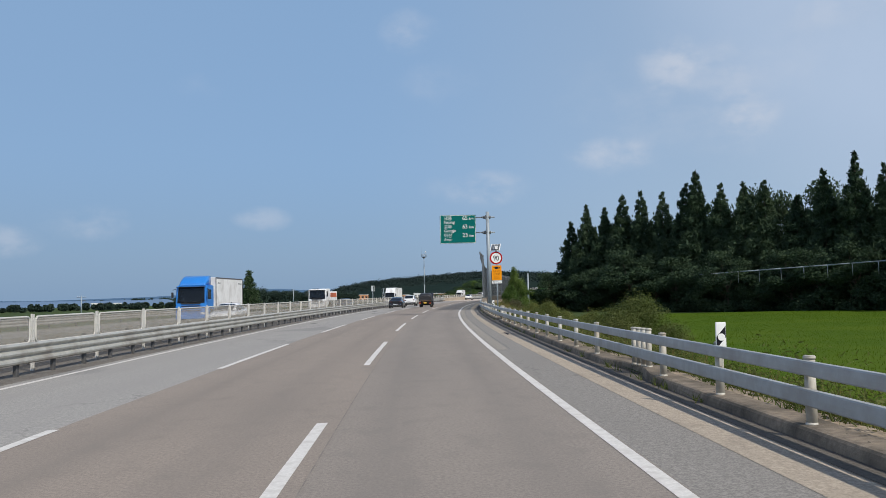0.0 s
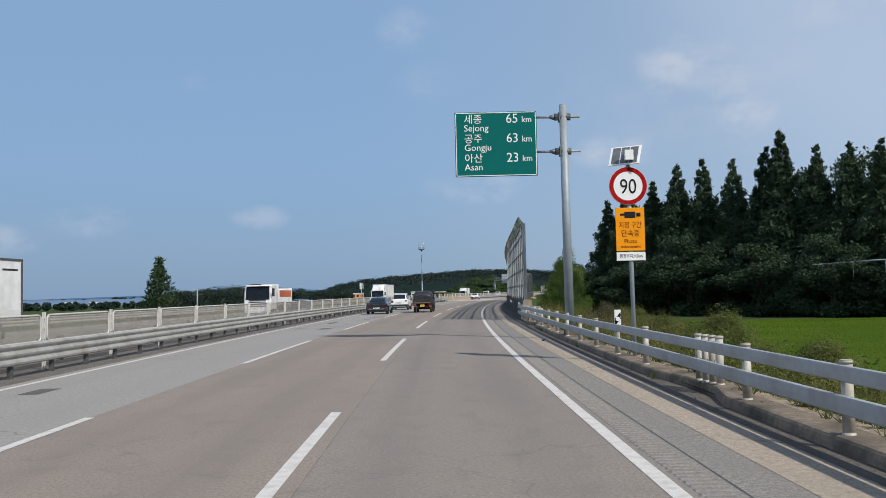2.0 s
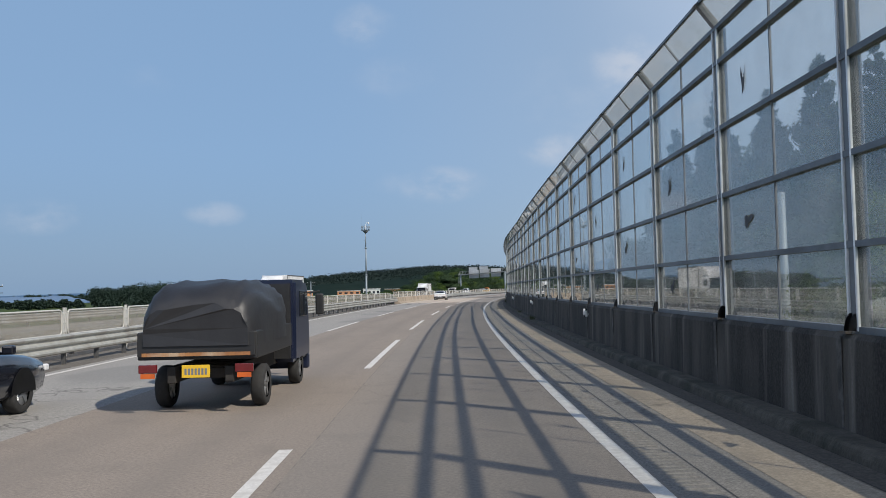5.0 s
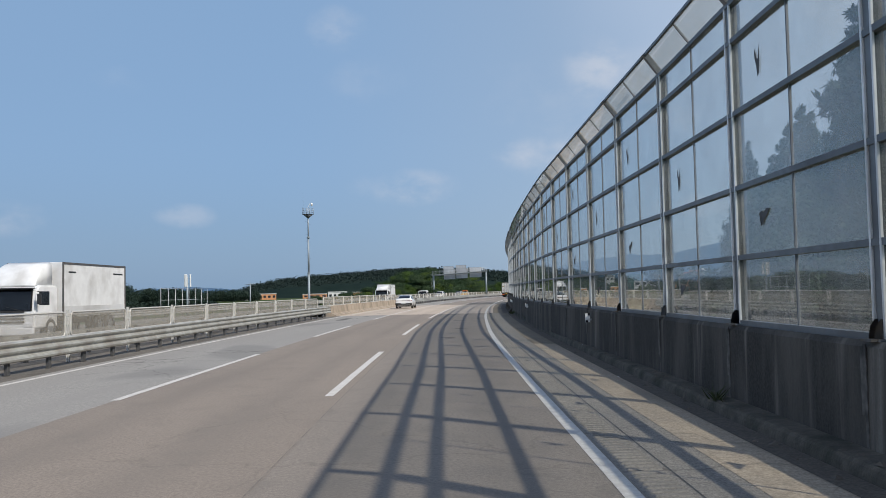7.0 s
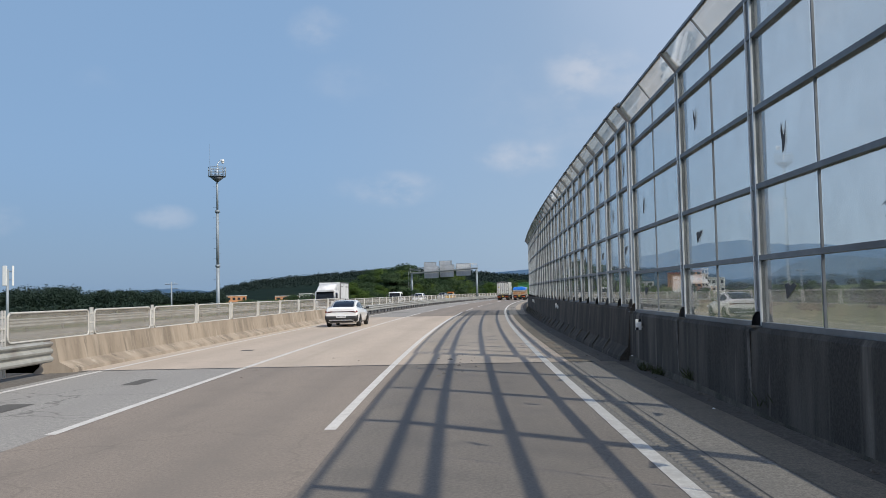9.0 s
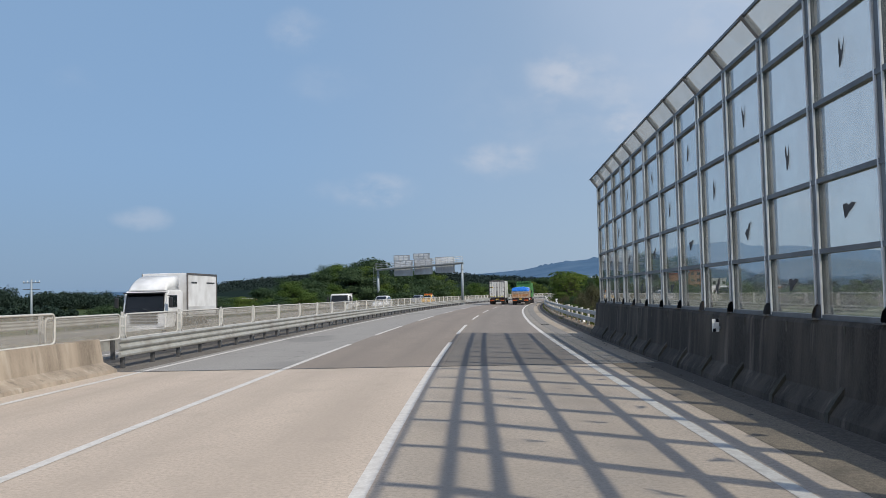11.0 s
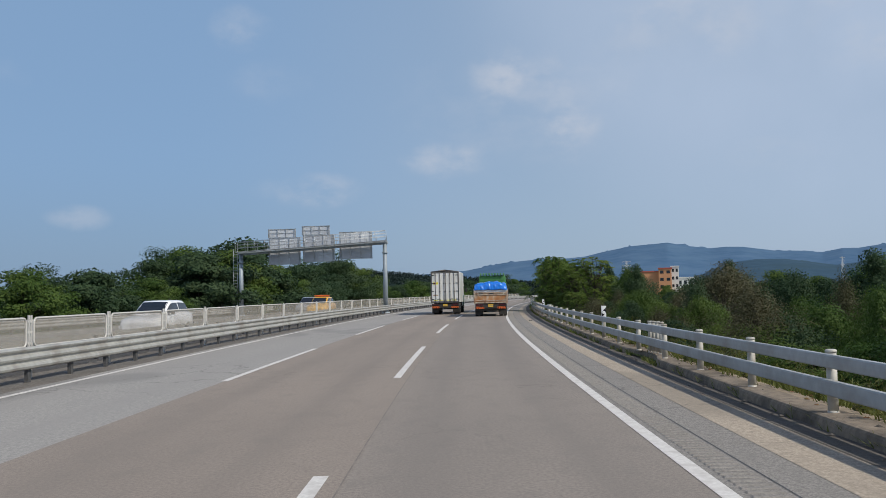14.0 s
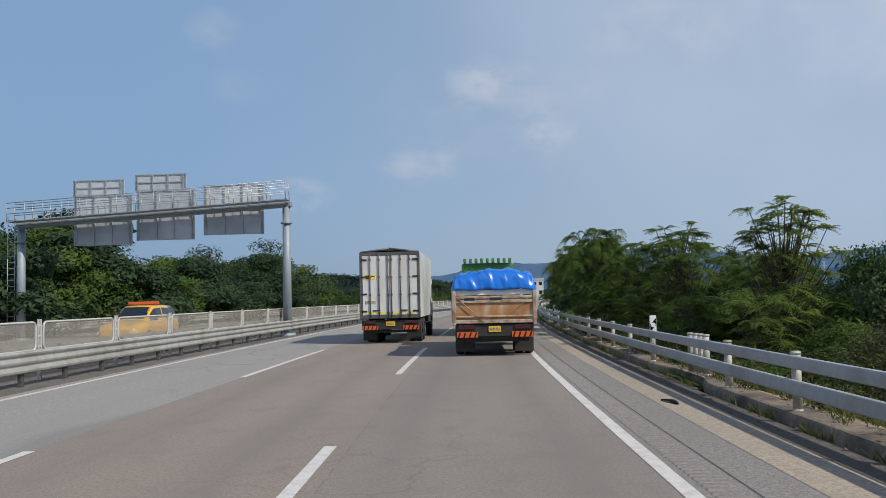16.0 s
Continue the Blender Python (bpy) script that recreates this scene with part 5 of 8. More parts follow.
def broad_meshes(h, r, seed, n=2600, leaf=0.20, base=0.25, lobes=9):
    """Branching trunk and clumps of leaves with gaps between them."""
    rng = np.random.default_rng(seed)
    segs, pts = [], []
    top = Vector((rng.normal() * 0.15, rng.normal() * 0.15, h * 0.45))
    segs.append(((0, 0, 0), top, 0.035 * h * 0.6, 0.02 * h * 0.6))
    per = n // lobes
    for i in range(lobes):
        a = 2 * math.pi * i / lobes + rng.uniform(-0.4, 0.4)
        rr = r * rng.uniform(0.25, 0.85)
        z = h * rng.uniform(base + 0.1, 0.93)
        rr *= math.sqrt(max(0.1, 1 - ((z / h - 0.55) / 0.55) ** 2))
        c = Vector((rr * math.cos(a), rr * math.sin(a), z))
        st = Vector((0, 0, h * rng.uniform(0.2, 0.42)))
        mid = st.lerp(c, 0.5) + Vector((0, 0, 0.05 * h))
        segs += [(st, mid, 0.012 * h * 0.6, 0.008 * h * 0.6), (mid, c, 0.008 * h * 0.6, 0.003 * h * 0.6)]
        spread = r * rng.uniform(0.22, 0.40)
        q = rng.normal(size=(per, 3))
        q /= np.linalg.norm(q, axis=1)[:, None]
        q *= (rng.uniform(0.35, 1.05, size=(per, 1))) * np.array([spread * 1.15, spread * 1.15, spread * 0.75])
        pts.append(q + np.array(c))
    leaves = leaf_mesh("crown", np.concatenate(pts), leaf, rng, 0.6, 0.0, 1.0)
    return branch_mesh("trunk", segs), leaves


def layered_meshes(h, r, seed, n=26000, leaf=0.105, lobes=52, flat=0.6):
    """A spreading tree: flat layers of foliage on many limbs, with gaps and a ragged outline."""
    rng = np.random.default_rng(seed)
    segs, pts = [((0, 0, 0), (0.1, 0.0, h * 0.5), 0.022 * h, 0.012 * h), ((0.1, 0.0, h * 0.5), (0.0, 0.1, h * 0.85), 0.012 * h, 0.004 * h)], []
    faces = []
    for i in range(lobes):
        a = i * 2.399 + rng.uniform(-0.4, 0.4)
        u = (i + 0.5) / lobes
        z = h * (0.08 + 0.88 * u) + rng.normal() * 0.06 * h
        reach = r * (0.45 + 0.55 * math.sin(math.pi * min(1.0, 0.22 + 0.80 * u))) * rng.uniform(0.25, 1.22)
        reach *= 1.0 if u < 0.7 else max(0.15, 2.6 * (1.05 - u))
        c = Vector((reach * math.cos(a), reach * math.sin(a), z))
        st = Vector((0, 0, max(0.1 * h, z - 0.22 * h)))
        segs.append((st, c, 0.006 * h, 0.0015 * h))
        away = np.array([c.x, c.y, 0.25 * h])
        sp = r * rng.uniform(0.20, 0.36)
        m_ = int(n / lobes * rng.uniform(0.6, 1.4))
        q = rng.normal(size=(m_, 3))
        q /= np.linalg.norm(q, axis=1)[:, None]
        q *= rng.uniform(0.1, 1.0, size=(m_, 1)) ** 0.6 * np.array([sp * 1.2, sp * 1.2, sp * flat])
        face = q / np.linalg.norm(q, axis=1)[:, None] + np.array([0, 0, 0.45]) + away / np.linalg.norm(away) * 0.4
        faces.append(face / np.linalg.norm(face, axis=1)[:, None])
        pts.append(q + np.array(c))
    return branch_mesh("trunk", segs), leaf_mesh("crown", np.concatenate(pts), leaf, rng, 0.6, 0.0, 1.3, np.concatenate(faces))


def frond_meshes(h, r, seed, heads=34, droop=0.55):
    """A slender tree: forked stems that end in heads of long feathered leaves, which arch up and outwards."""
    rng = np.random.default_rng(seed)
    segs, verts, faces = [], [], []
    fork = Vector((rng.normal() * 0.1, rng.normal() * 0.1, h * 0.32))
    segs.append(((0, 0, 0), fork, 0.012 * h, 0.009 * h))
    for i in range(heads):
        u = (i + 0.5) / heads
        a = i * 2.4 + rng.uniform(-0.5, 0.5)
        z = h * (0.26 + 0.70 * u ** 0.65) + rng.normal() * 0.03 * h
        reach = r * (0.95 - 0.40 * u) * rng.uniform(0.2, 1.15)
        head = Vector((reach * math.cos(a), reach * math.sin(a), min(z, h * 0.97)))
        st = fork.lerp(Vector((0, 0, h * 0.9)), max(0.0, min(1.0, u * 0.8 - 0.1)))
        mid = st.lerp(head, 0.55) + Vector((0, 0, -0.06 * h))
        segs += [(st, mid, 0.0045 * h, 0.003 * h), (mid, head, 0.003 * h, 0.0018 * h)]
        for k in range(rng.integers(8, 13)):
            b_ = rng.uniform(0, 6.28)
            out = Vector((math.cos(b_), math.sin(b_), rng.uniform(0.05, 1.1))) + Vector((math.cos(a), math.sin(a), 0)) * 0.4
            out.normalize()
            L = rng.uniform(0.5, 0.95) * (0.36 + 0.17 * r)
            side = out.cross(Vector((0, 0, 1)))
            side = side.normalized() if side.length > 0.1 else Vector((1, 0, 0))
            n = 8
            for j in range(n):
                t = (j + 0.8) / n
                c = head + out * (L * t) + Vector((0, 0, -droop * L * t * t))
                w = L * 0.24 * (1 - 0.75 * abs(t - 0.4))
                fw = (out + Vector((0, 0, -1.6 * droop * t))).normalized() * (L * 0.062)
                for sg in (-1, 1):
                    dn = Vector((0, 0, -rng.uniform(0.15, 0.5) * w))
                    b = len(verts)
                    verts += [c - fw * 0.7, c + side * (sg * w * 0.5) - fw * 0.5 + dn * 0.2, c + side * (sg * w) + fw * 1.3 + dn, c + side * (sg * w * 0.45) + fw * 1.3 + dn * 0.3]
                    faces.append((b, b + 1, b + 2, b + 3))
    me = bpy.data.meshes.new("crown")
    me.from_pydata([tuple(v) for v in verts], [], faces)
    return branch_mesh("trunk", segs), me


def tree(meshes, m, label, material, category="tree", group="", bark="bark"):
    e = empty("tree" if category == "tree" else category, m)
    tagged(e, label, category, group)
    part_of("trunk", meshes[0], bark, e)
    part_of("crown", meshes[1], material, e)
    return e


rnd = random.Random(5)
# conifer row beyond the rice field
CON = [conifer_meshes(1.0 * h, r, 20 + i, 24000) for i, (h, r) in enumerate(((22.5, 3.4), (23.5, 3.7), (21.5, 3.3), (24.5, 3.9)))]
A, B = Vector((30.5, 186.0, 0)), Vector((61.0, 145.0, 0))
TIPS = [(0.068, 19.5), (0.156, 22.6), (0.255, 21.7), (0.344, 24.0), (0.437, 24.2), (0.538, 23.3), (0.643, 24.5), (0.691, 26.8), (0.790, 23.7), (0.882, 23.2), (0.960, 23.2), (1.076, 20.2), (1.170, 23.9), (1.272, 25.9), (1.365, 23.5),
        (1.46, 25.5), (1.56, 24.0), (1.66, 26.0), (1.77, 24.5), (1.88, 26.0), (1.99, 25.0)]
for i, (u, hh) in enumerate(TIPS):
    p, k = A.lerp(B, u), (2, 0, 1, 3)[i % 4]
    sc = hh / (22.5, 23.5, 21.5, 24.5)[k]
    m = Matrix.Translation((p.x, p.y, FIELD_Z)) @ Matrix.Rotation(rnd.uniform(0, 6.28), 4, "Z") @ Matrix.Diagonal((1.08, 1.08, sc, 1))
    tree(CON[k], m, "tall narrow dark green conifer in a dense row", "conifer_leaf", "tree", "conifers in a row")
for i in range(15):
    u, k = 0.11 + i * 0.102, i % 4
    p = A.lerp(B, u) + Vector((3.2, 2.6, 0))
    m = Matrix.Translation((p.x, p.y, FIELD_Z)) @ Matrix.Rotation(rnd.uniform(0, 6.28), 4, "Z") @ Matrix.Diagonal((1.15, 1.15, rnd.uniform(0.68, 0.80), 1))
    tree(CON[k], m, "shorter dark conifer between the tall ones", "conifer_leaf", "tree", "conifers in a second row")
# pale pipe rail on posts in front of the trees
e = empty("pipe_rail", Matrix.Translation((A.lerp(B, 0.95) + Vector((-6.5, -6.5, 0))).to_tuple()))
tagged(e, "pale pipe handrail on thin posts before the dark trees", "railing")
pts_ = [A.lerp(B, 0.785 + 0.075 * i) + Vector((-6.5, -6.5, 4.15 + 0.13 * i)) for i in range(15)]
for i, q in enumerate(pts_):
    bm = bmesh.new()
    tube(bm, q - Vector((0, 0, 1.9)), q, 0.05, seg=6)
    hang(part("rail_post", bm, "pole_grey"), e)
    if i:
        bm = bmesh.new()
        tube(bm, pts_[i - 1], q, 0.085, seg=8)
        hang(part("pipe", bm, "pole_grey"), e)
for (s, d, sc, k) in ((203, 25, 0.85, 0), (209, 28, 0.92, 1), (216, 27, 0.86, 2), (224, 29, 0.85, 3), (233, 30, 0.84, 0), (243, 32, 0.88, 2), (253.1, 32, 0.98, 0), (253.3, 37, 1.0, 3)):
    tree(CON[k], M(s, d, FIELD_Z) @ Matrix.Diagonal((sc, sc, sc, 1)), "tall narrow dark green conifer beyond the noise barrier", "conifer_leaf", "tree", "conifers behind the barrier")
# lower broadleaf trees that fill the row
HED = [broad_meshes(h, 4.5, 90 + i, 16000, 0.15, base=-0.08, lobes=22) for i, h in enumerate((7.5, 9.0))]
for i in range(20):
    p = A.lerp(B, -0.08 + i * 0.105) + Vector((-4.5, -5.0, 0)) * rnd.uniform(0.6, 1.1)
    sc = rnd.uniform(1.0, 1.4) * (0.55, 0.62, 0.8)[min(i, 2)] if i < 3 else rnd.uniform(1.0, 1.4)
    tree(HED[i % 2], Matrix.Translation((p.x, p.y, FIELD_Z)) @ Matrix.Rotation(rnd.uniform(0, 6.28), 4, "Z") @ Matrix.Diagonal((sc, sc, sc * rnd.uniform(0.8, 1.15), 1)),
         "dense dark broadleaf tree in front of the conifers", "conifer_leaf", "tree", "trees below the conifers")
for i in range(13):
    p = A.lerp(B, 0.05 + i * 0.15) + Vector((6.5, 6.0, 0)) * rnd.uniform(0.8, 1.2)
    sc = (rnd.uniform(2.6, 2.9) if i % 2 == 0 else rnd.uniform(2.35, 2.55)) if i > 3 else rnd.uniform(1.65, 1.9)
    tree(HED[i % 2], Matrix.Translation((p.x, p.y, FIELD_Z)) @ Matrix.Rotation(rnd.uniform(0, 6.28), 4, "Z") @ Matrix.Diagonal((1.4, 1.4, sc, 1)),
         "tall dense dark tree behind the conifer row", "conifer_leaf", "tree", "trees behind the conifers")
for s, d, sc in ((203, 23, 1.0), (211, 25, 1.1), (219, 26, 1.1), (228, 27, 1.1), (237, 29, 1.0), (246, 31, 1.1), (254, 33, 1.0)):
    tree(HED[int(s) % 2], M(s, d, FIELD_Z) @ Matrix.Diagonal((0.8, 0.8, sc, 1)), "dense dark tree beyond the noise barrier", "conifer_leaf", "tree", "dark trees behind the barrier")
# leafy tree beside the start of the noise barrier, and a bush by the field
SB = [layered_meshes(h, r, 160 + i, 60000, 0.030, 44, 0.95) for i, (h, r) in enumerate(((4.2, 2.7), (3.0, 2.1)))]
BT = layered_meshes(6.2, 3.0, 171, 30000, 0.050, 50, 0.8)
for s, d, sc, wide in ((101, 6.2, 0.97, 0.46), (98.6, 5.8, 0.6, 0.42), (107, 6.4, 0.92, 0.5), (114, 6.6, 0.92, 0.58), (121, 7.4, 0.88, 0.68)):
    tree(BT, M(s, d, slope_z(d)) @ Matrix.Rotation(s, 4, "Z") @ Matrix.Diagonal((wide, wide, sc, 1)), "bright green leafy tree beside the noise barrier", "broad_leaf", "tree", "leafy trees by the barrier")
for s, d, k, sc in ((35, 6.4, 4, 0.95), (37.5, 7.0, 4, 0.8), (55, 8.0, 4, 0.85), (60, 7.0, 4, 0.7), (66, 6.5, 4, 0.8), (70, 5.6, 4, 0.6), (74, 7.0, 4, 0.7), (80, 9.0, 3, 0.6), (86, 7.0, 4, 0.8), (92, 9, 4, 0.9)):
    tree(SB[1] if k == 4 else SB[0], M(s, d, slope_z(d)) @ Matrix.Diagonal((sc, sc, sc, 1)), "yellow-green bush on the embankment beside the field", "weed_leaf", "bush", "bushes on the embankment")
# lone pyramid conifer beyond the opposite carriageway
lone = conifer_meshes(6.6, 1.9, 77, 2200)
tree(lone, M(117, -30.0, slope_z(-30.0)) @ Matrix.Diagonal((1.3, 1.3, 0.95, 1)), "small pyramid-shaped green conifer beyond the far carriageway", "broad_leaf_dark")
# trees behind the opposite carriageway
LT = [layered_meshes(h, r, 140 + i) for i, (h, r) in enumerate(((8.0, 4.4), (6.0, 3.6), (10.0, 5.0)))]
LEFT_VAR = (1.0, 0.86, 1.05, 0.9, 1.08, 0.8, 0.97)
LEFT = [(300, 3.4), (308, 3.6), (316, 3.8), (324, 3.8), (332, 3.9), (340, 4.3), (348, 5.6), (355, 6.2), (362, 5.2), (368, 6.0), (374, 8.2), (380, 10.1), (386, 10.8), (391, 10.0), (397, 8.3), (403, 8.4), (409, 8.7), (415, 8.5), (421, 7.4), (427, 8.8), (433, 9.8), (439, 10.0), (445, 8.6), (451, 6.6),
        (458, 6.0), (466, 6.0), (476, 6.4), (488, 6.6), (499, 7.0), (511, 7.2), (523, 7.4), (536, 8.0), (550, 8.8), (565, 9.4), (580, 9.0), (596, 9.6), (613, 10)]
for i, (s, h) in enumerate(LEFT):
    for row in range(2):
        k = (i + row) % 3
        base = (8.0, 6.0, 10.0)[k]
        sc = (h + 0.3) / base * LEFT_VAR[(i * 3 + row * 2) % 7] * (0.95 if row == 0 else 0.92)
        d = -31.8 - row * 5.5 + rnd.uniform(-0.9, 0.9)
        wide = max(sc * 1.12, 0.8)
        tree(LT[k], M(s + rnd.uniform(-2, 2) + 3 * row, d, FIELD_Z) @ Matrix.Rotation(rnd.uniform(0, 6.28), 4, "Z") @ Matrix.Diagonal((wide, wide, sc, 1)),
             "dense dark green roadside tree beyond the far carriageway", "broad_leaf" if (i * 2 + row) % 5 == 0 else "broad_leaf_dark", "tree", "trees beyond the far carriageway")
# feathery trees and shrubs on the right-hand slope past the barrier
FR = [frond_meshes(h, r, 60 + i, n, dr) for i, (h, r, n, dr) in enumerate(((5.8, 1.6, 84, 0.5), (5.6, 2.5, 96, 0.95), (5.2, 1.9, 84, 0.6), (3.2, 1.3, 34, 0.6)))]
SHRUB = [layered_meshes(h, r, 210 + i, n, lf, lb, fl) for i, (h, r, n, lf, lb, fl) in enumerate(((3.4, 1.9, 26000, 0.038, 34, 0.85), (3.0, 2.1, 24000, 0.040, 30, 0.75), (3.6, 1.5, 22000, 0.036, 30, 1.0), (3.2, 2.4, 28000, 0.040, 40, 0.8)))]
WISP = layered_meshes(3.4, 1.5, 230, 17000, 0.028, 70, 1.3)
for s, d, k, hh, wide in ((351.0, 6.1, 0, 5.6, 1.0), (355.6, 7.2, 2, 4.9, 0.9), (358.4, 5.4, 2, 4.7, 0.95), (362.4, 6.0, 0, 5.9, 1.2), (366.2, 5.2, 2, 5.0, 1.0), (372.0, 4.3, 1, 5.7, 1.0), (378.5, 5.0, 1, 6.0, 0.95), (386.0, 6.0, 2, 6.4, 1.3),
                        (395.0, 5.0, 1, 6.6, 1.1), (406.0, 5.6, 2, 6.8, 1.4), (418.0, 5.2, 1, 6.8, 1.2), (431.0, 5.8, 2, 7.0, 1.5), (446.0, 5.6, 1, 7.2, 1.3), (348.0, 4.6, 3, 2.5, 0.9), (353.0, 4.3, 3, 2.3, 1.0), (359.0, 4.0, 3, 2.2, 0.9), (366.0, 3.9, 3, 2.4, 1.0)):
    base = (5.8, 5.6, 5.2, 3.2)[k]
    tree(FR[k], M(s, d, slope_z(d)) @ Matrix.Rotation(s * 1.7, 4, "Z") @ Matrix.Diagonal((wide, wide, hh / base, 1)), "young feathery-leaved sumac on the road embankment" if k == 3 else "green feathery-leaved sumac tree on the road embankment", "sumac_leaf", "tree", "feathery trees on the slope")


def shrub(mesh, s, d, top, wide, mat, label, group):
    """A shrub on the slope whose crown reaches the given height above the road."""
    z = slope_z(d)
    tree(mesh, M(s, d, z) @ Matrix.Rotation(s * 2.3, 4, "Z") @ Matrix.Diagonal((wide, wide, (top - z) / 3.3, 1)), label, mat, "bush", group)


SHRUB_WORDS = {"olive_leaf": "brownish olive wild shrub on the embankment", "broad_leaf": "fresh green leafy shrub on the embankment", "broad_leaf_dark": "dark green wild shrub on the embankment", "willow_leaf": "wispy brown-green willow shrub on the embankment"}
# dark shrubs under and behind the feathery trees
for i in range(52):
    s = 346 + i * 2.0 + rnd.uniform(-1, 1)
    d = rnd.choice((4.6, 5.8, 7.2, 8.8, 10.5)) + rnd.uniform(-0.5, 0.5)
    top = (0.9 if d < 5.5 else 1.9 if d < 8 else 2.7) + rnd.uniform(-0.4, 0.5) + max(0.0, (s - 352) * 0.014)
    shrub(SHRUB[i % 4], s, d, top, rnd.uniform(0.7, 1.05), "broad_leaf_dark" if i % 3 else "broad_leaf", "leafy green shrub under the roadside trees", "shrubs under the trees")
# wispy brown shrubs that stand out
for s, d, top, wide in ((292.9, 4.7, 1.95, 0.72), (293.8, 5.0, 1.75, 0.6), (299.5, 5.2, 1.5, 0.7), (331.0, 9.6, 2.3, 1.5), (334.5, 11.0, 2.35, 1.6), (285.2, 5.0, 1.7, 0.7), (314.0, 5.6, 1.5, 0.8), (338.5, 4.8, 0.9, 0.9), (343.0, 5.0, 1.1, 0.8), (75.4, 4.6, 1.0, 0.5), (77.6, 5.2, 0.9, 0.6), (80.4, 5.0, 0.6, 0.5)):
    shrub(WISP, s, d, top, wide, "willow_leaf", SHRUB_WORDS["willow_leaf"], "willow shrubs past the barrier" if s > B1 else "willow shrubs by the sign pole")
# taller dark bushes farther down the slope
for s, d, top, wide in ((289.5, 7.5, 1.6, 0.9), (294.5, 9.0, 1.5, 1.1), (322.0, 12.5, 2.2, 1.1), (337.5, 15.0, 2.9, 1.2), (341.0, 11.0, 2.7, 1.1), (345.5, 12.0, 2.8, 1.2), (349.0, 14.0, 2.9, 1.2), (327.5, 15.5, 2.6, 1.2), (357.0, 16.0, 2.8, 1.3), (366.0, 19.0, 3.2, 1.3)):
    shrub(SHRUB[int(s) % 4], s, d, top, wide, "broad_leaf_dark", "tall dark green bush low on the embankment", "tall shrubs past the barrier")
for i in range(74):
    s = 276 + i * 0.98 + rnd.uniform(-0.6, 0.6)
    d = rnd.choice((4.7, 5.6, 6.6, 8.0, 9.6, 11.5)) + rnd.uniform(-0.4, 0.4)
    top = (0.35 if d < 5.2 else 0.8 if d < 6.2 else 1.15 if d < 9 else 1.4) + rnd.uniform(-0.35, 0.35)
    mat = ("broad_leaf_dark", "olive_leaf", "broad_leaf_dark", "broad_leaf", "willow_leaf", "broad_leaf_dark")[rnd.randrange(6)]
    shrub(WISP if mat == "willow_leaf" else SHRUB[rnd.randrange(4)], s, d, top, rnd.uniform(0.55, 0.95), mat, SHRUB_WORDS[mat], "shrubs past the barrier")
# trees standing in the low fields
for i in range(44):
    s, d = rnd.uniform(325, 480), rnd.uniform(18, 75)
    sc = rnd.uniform(0.45, 0.66)
    tree(LT[i % 2], M(s, d, FIELD_Z) @ Matrix.Rotation(rnd.uniform(0, 6.28), 4, "Z") @ Matrix.Diagonal((sc, sc, sc, 1)), "rounded green tree in the low fields", "broad_leaf_dark", "tree", "trees in the low fields")
# grassy rise with a pale meadow beyond the low fields
bm = bmesh.new()
grid = []
for i in range(21):
    row = []
    for j in range(13):
        u, v = i / 20, j / 12
        p_ = Vector((150 + 120 * u, 395 + 70 * v - 45 * u, 0))
        row.append(bm.verts.new((p_.x, p_.y, FIELD_Z - 0.3 + 9.0 * math.sin(math.pi * min(1.0, 0.5 * v + 0.5 * v * v)) * (0.35 + 0.65 * u) * math.sin(math.pi * min(0.5, v)))))
    grid.append(row)
for i in range(20):
    for j in range(12):
        bm.faces.new((grid[i][j], grid[i + 1][j], grid[i + 1][j + 1], grid[i][j + 1]))
tagged(part("meadow_rise", bm, "meadow_grass", smooth=True), "gently rising pale green meadow beyond the trees", "meadow", kind="structure")


# ---- grasses and weeds (uncountable) ----
def blades(name, spots, h, w, rng, label, material, lean=0.45):
    """Three-cornered blades in tufts."""
    n = len(spots)
    base = np.array(spots)
    a = rng.uniform(0, 2 * np.pi, n)
    hh = h * rng.uniform(0.4, 1.3, n)
    side = np.stack([np.cos(a), np.sin(a), 0 * a], 1) * w
    tilt = np.stack([rng.normal(size=n), rng.normal(size=n), 0 * a], 1) * (lean * hh)[:, None]
    v = np.empty((n, 3, 3))
    v[:, 0], v[:, 1] = base - side, base + side
    v[:, 2] = base + tilt
    v[:, 2, 2] += hh
    me = bpy.data.meshes.new(name)
    me.from_pydata(v.reshape(-1, 3).tolist(), [], np.arange(3 * n).reshape(n, 3).tolist())
    o = part_of(name, me, material)
    return tagged(o, label, "grass", kind="stuff")


rng = np.random.default_rng(9)


def scatter(s0, s1, d0, d1, n, clump=0.0):
    out = []
    while len(out) < n:
        s, d = rng.uniform(s0, s1), d0 + (d1 - d0) * rng.uniform(0, 1) ** 1.4
        for _ in range(6):
            ss, dd = s + rng.normal() * 0.18, d + rng.normal() * 0.18
            if dd < d0:
                continue
            p = P(ss, dd, slope_z(dd) - 0.03 if dd > 3.2 else 0.0)
            out.append((p.x, p.y, p.z))
    return out[:n]


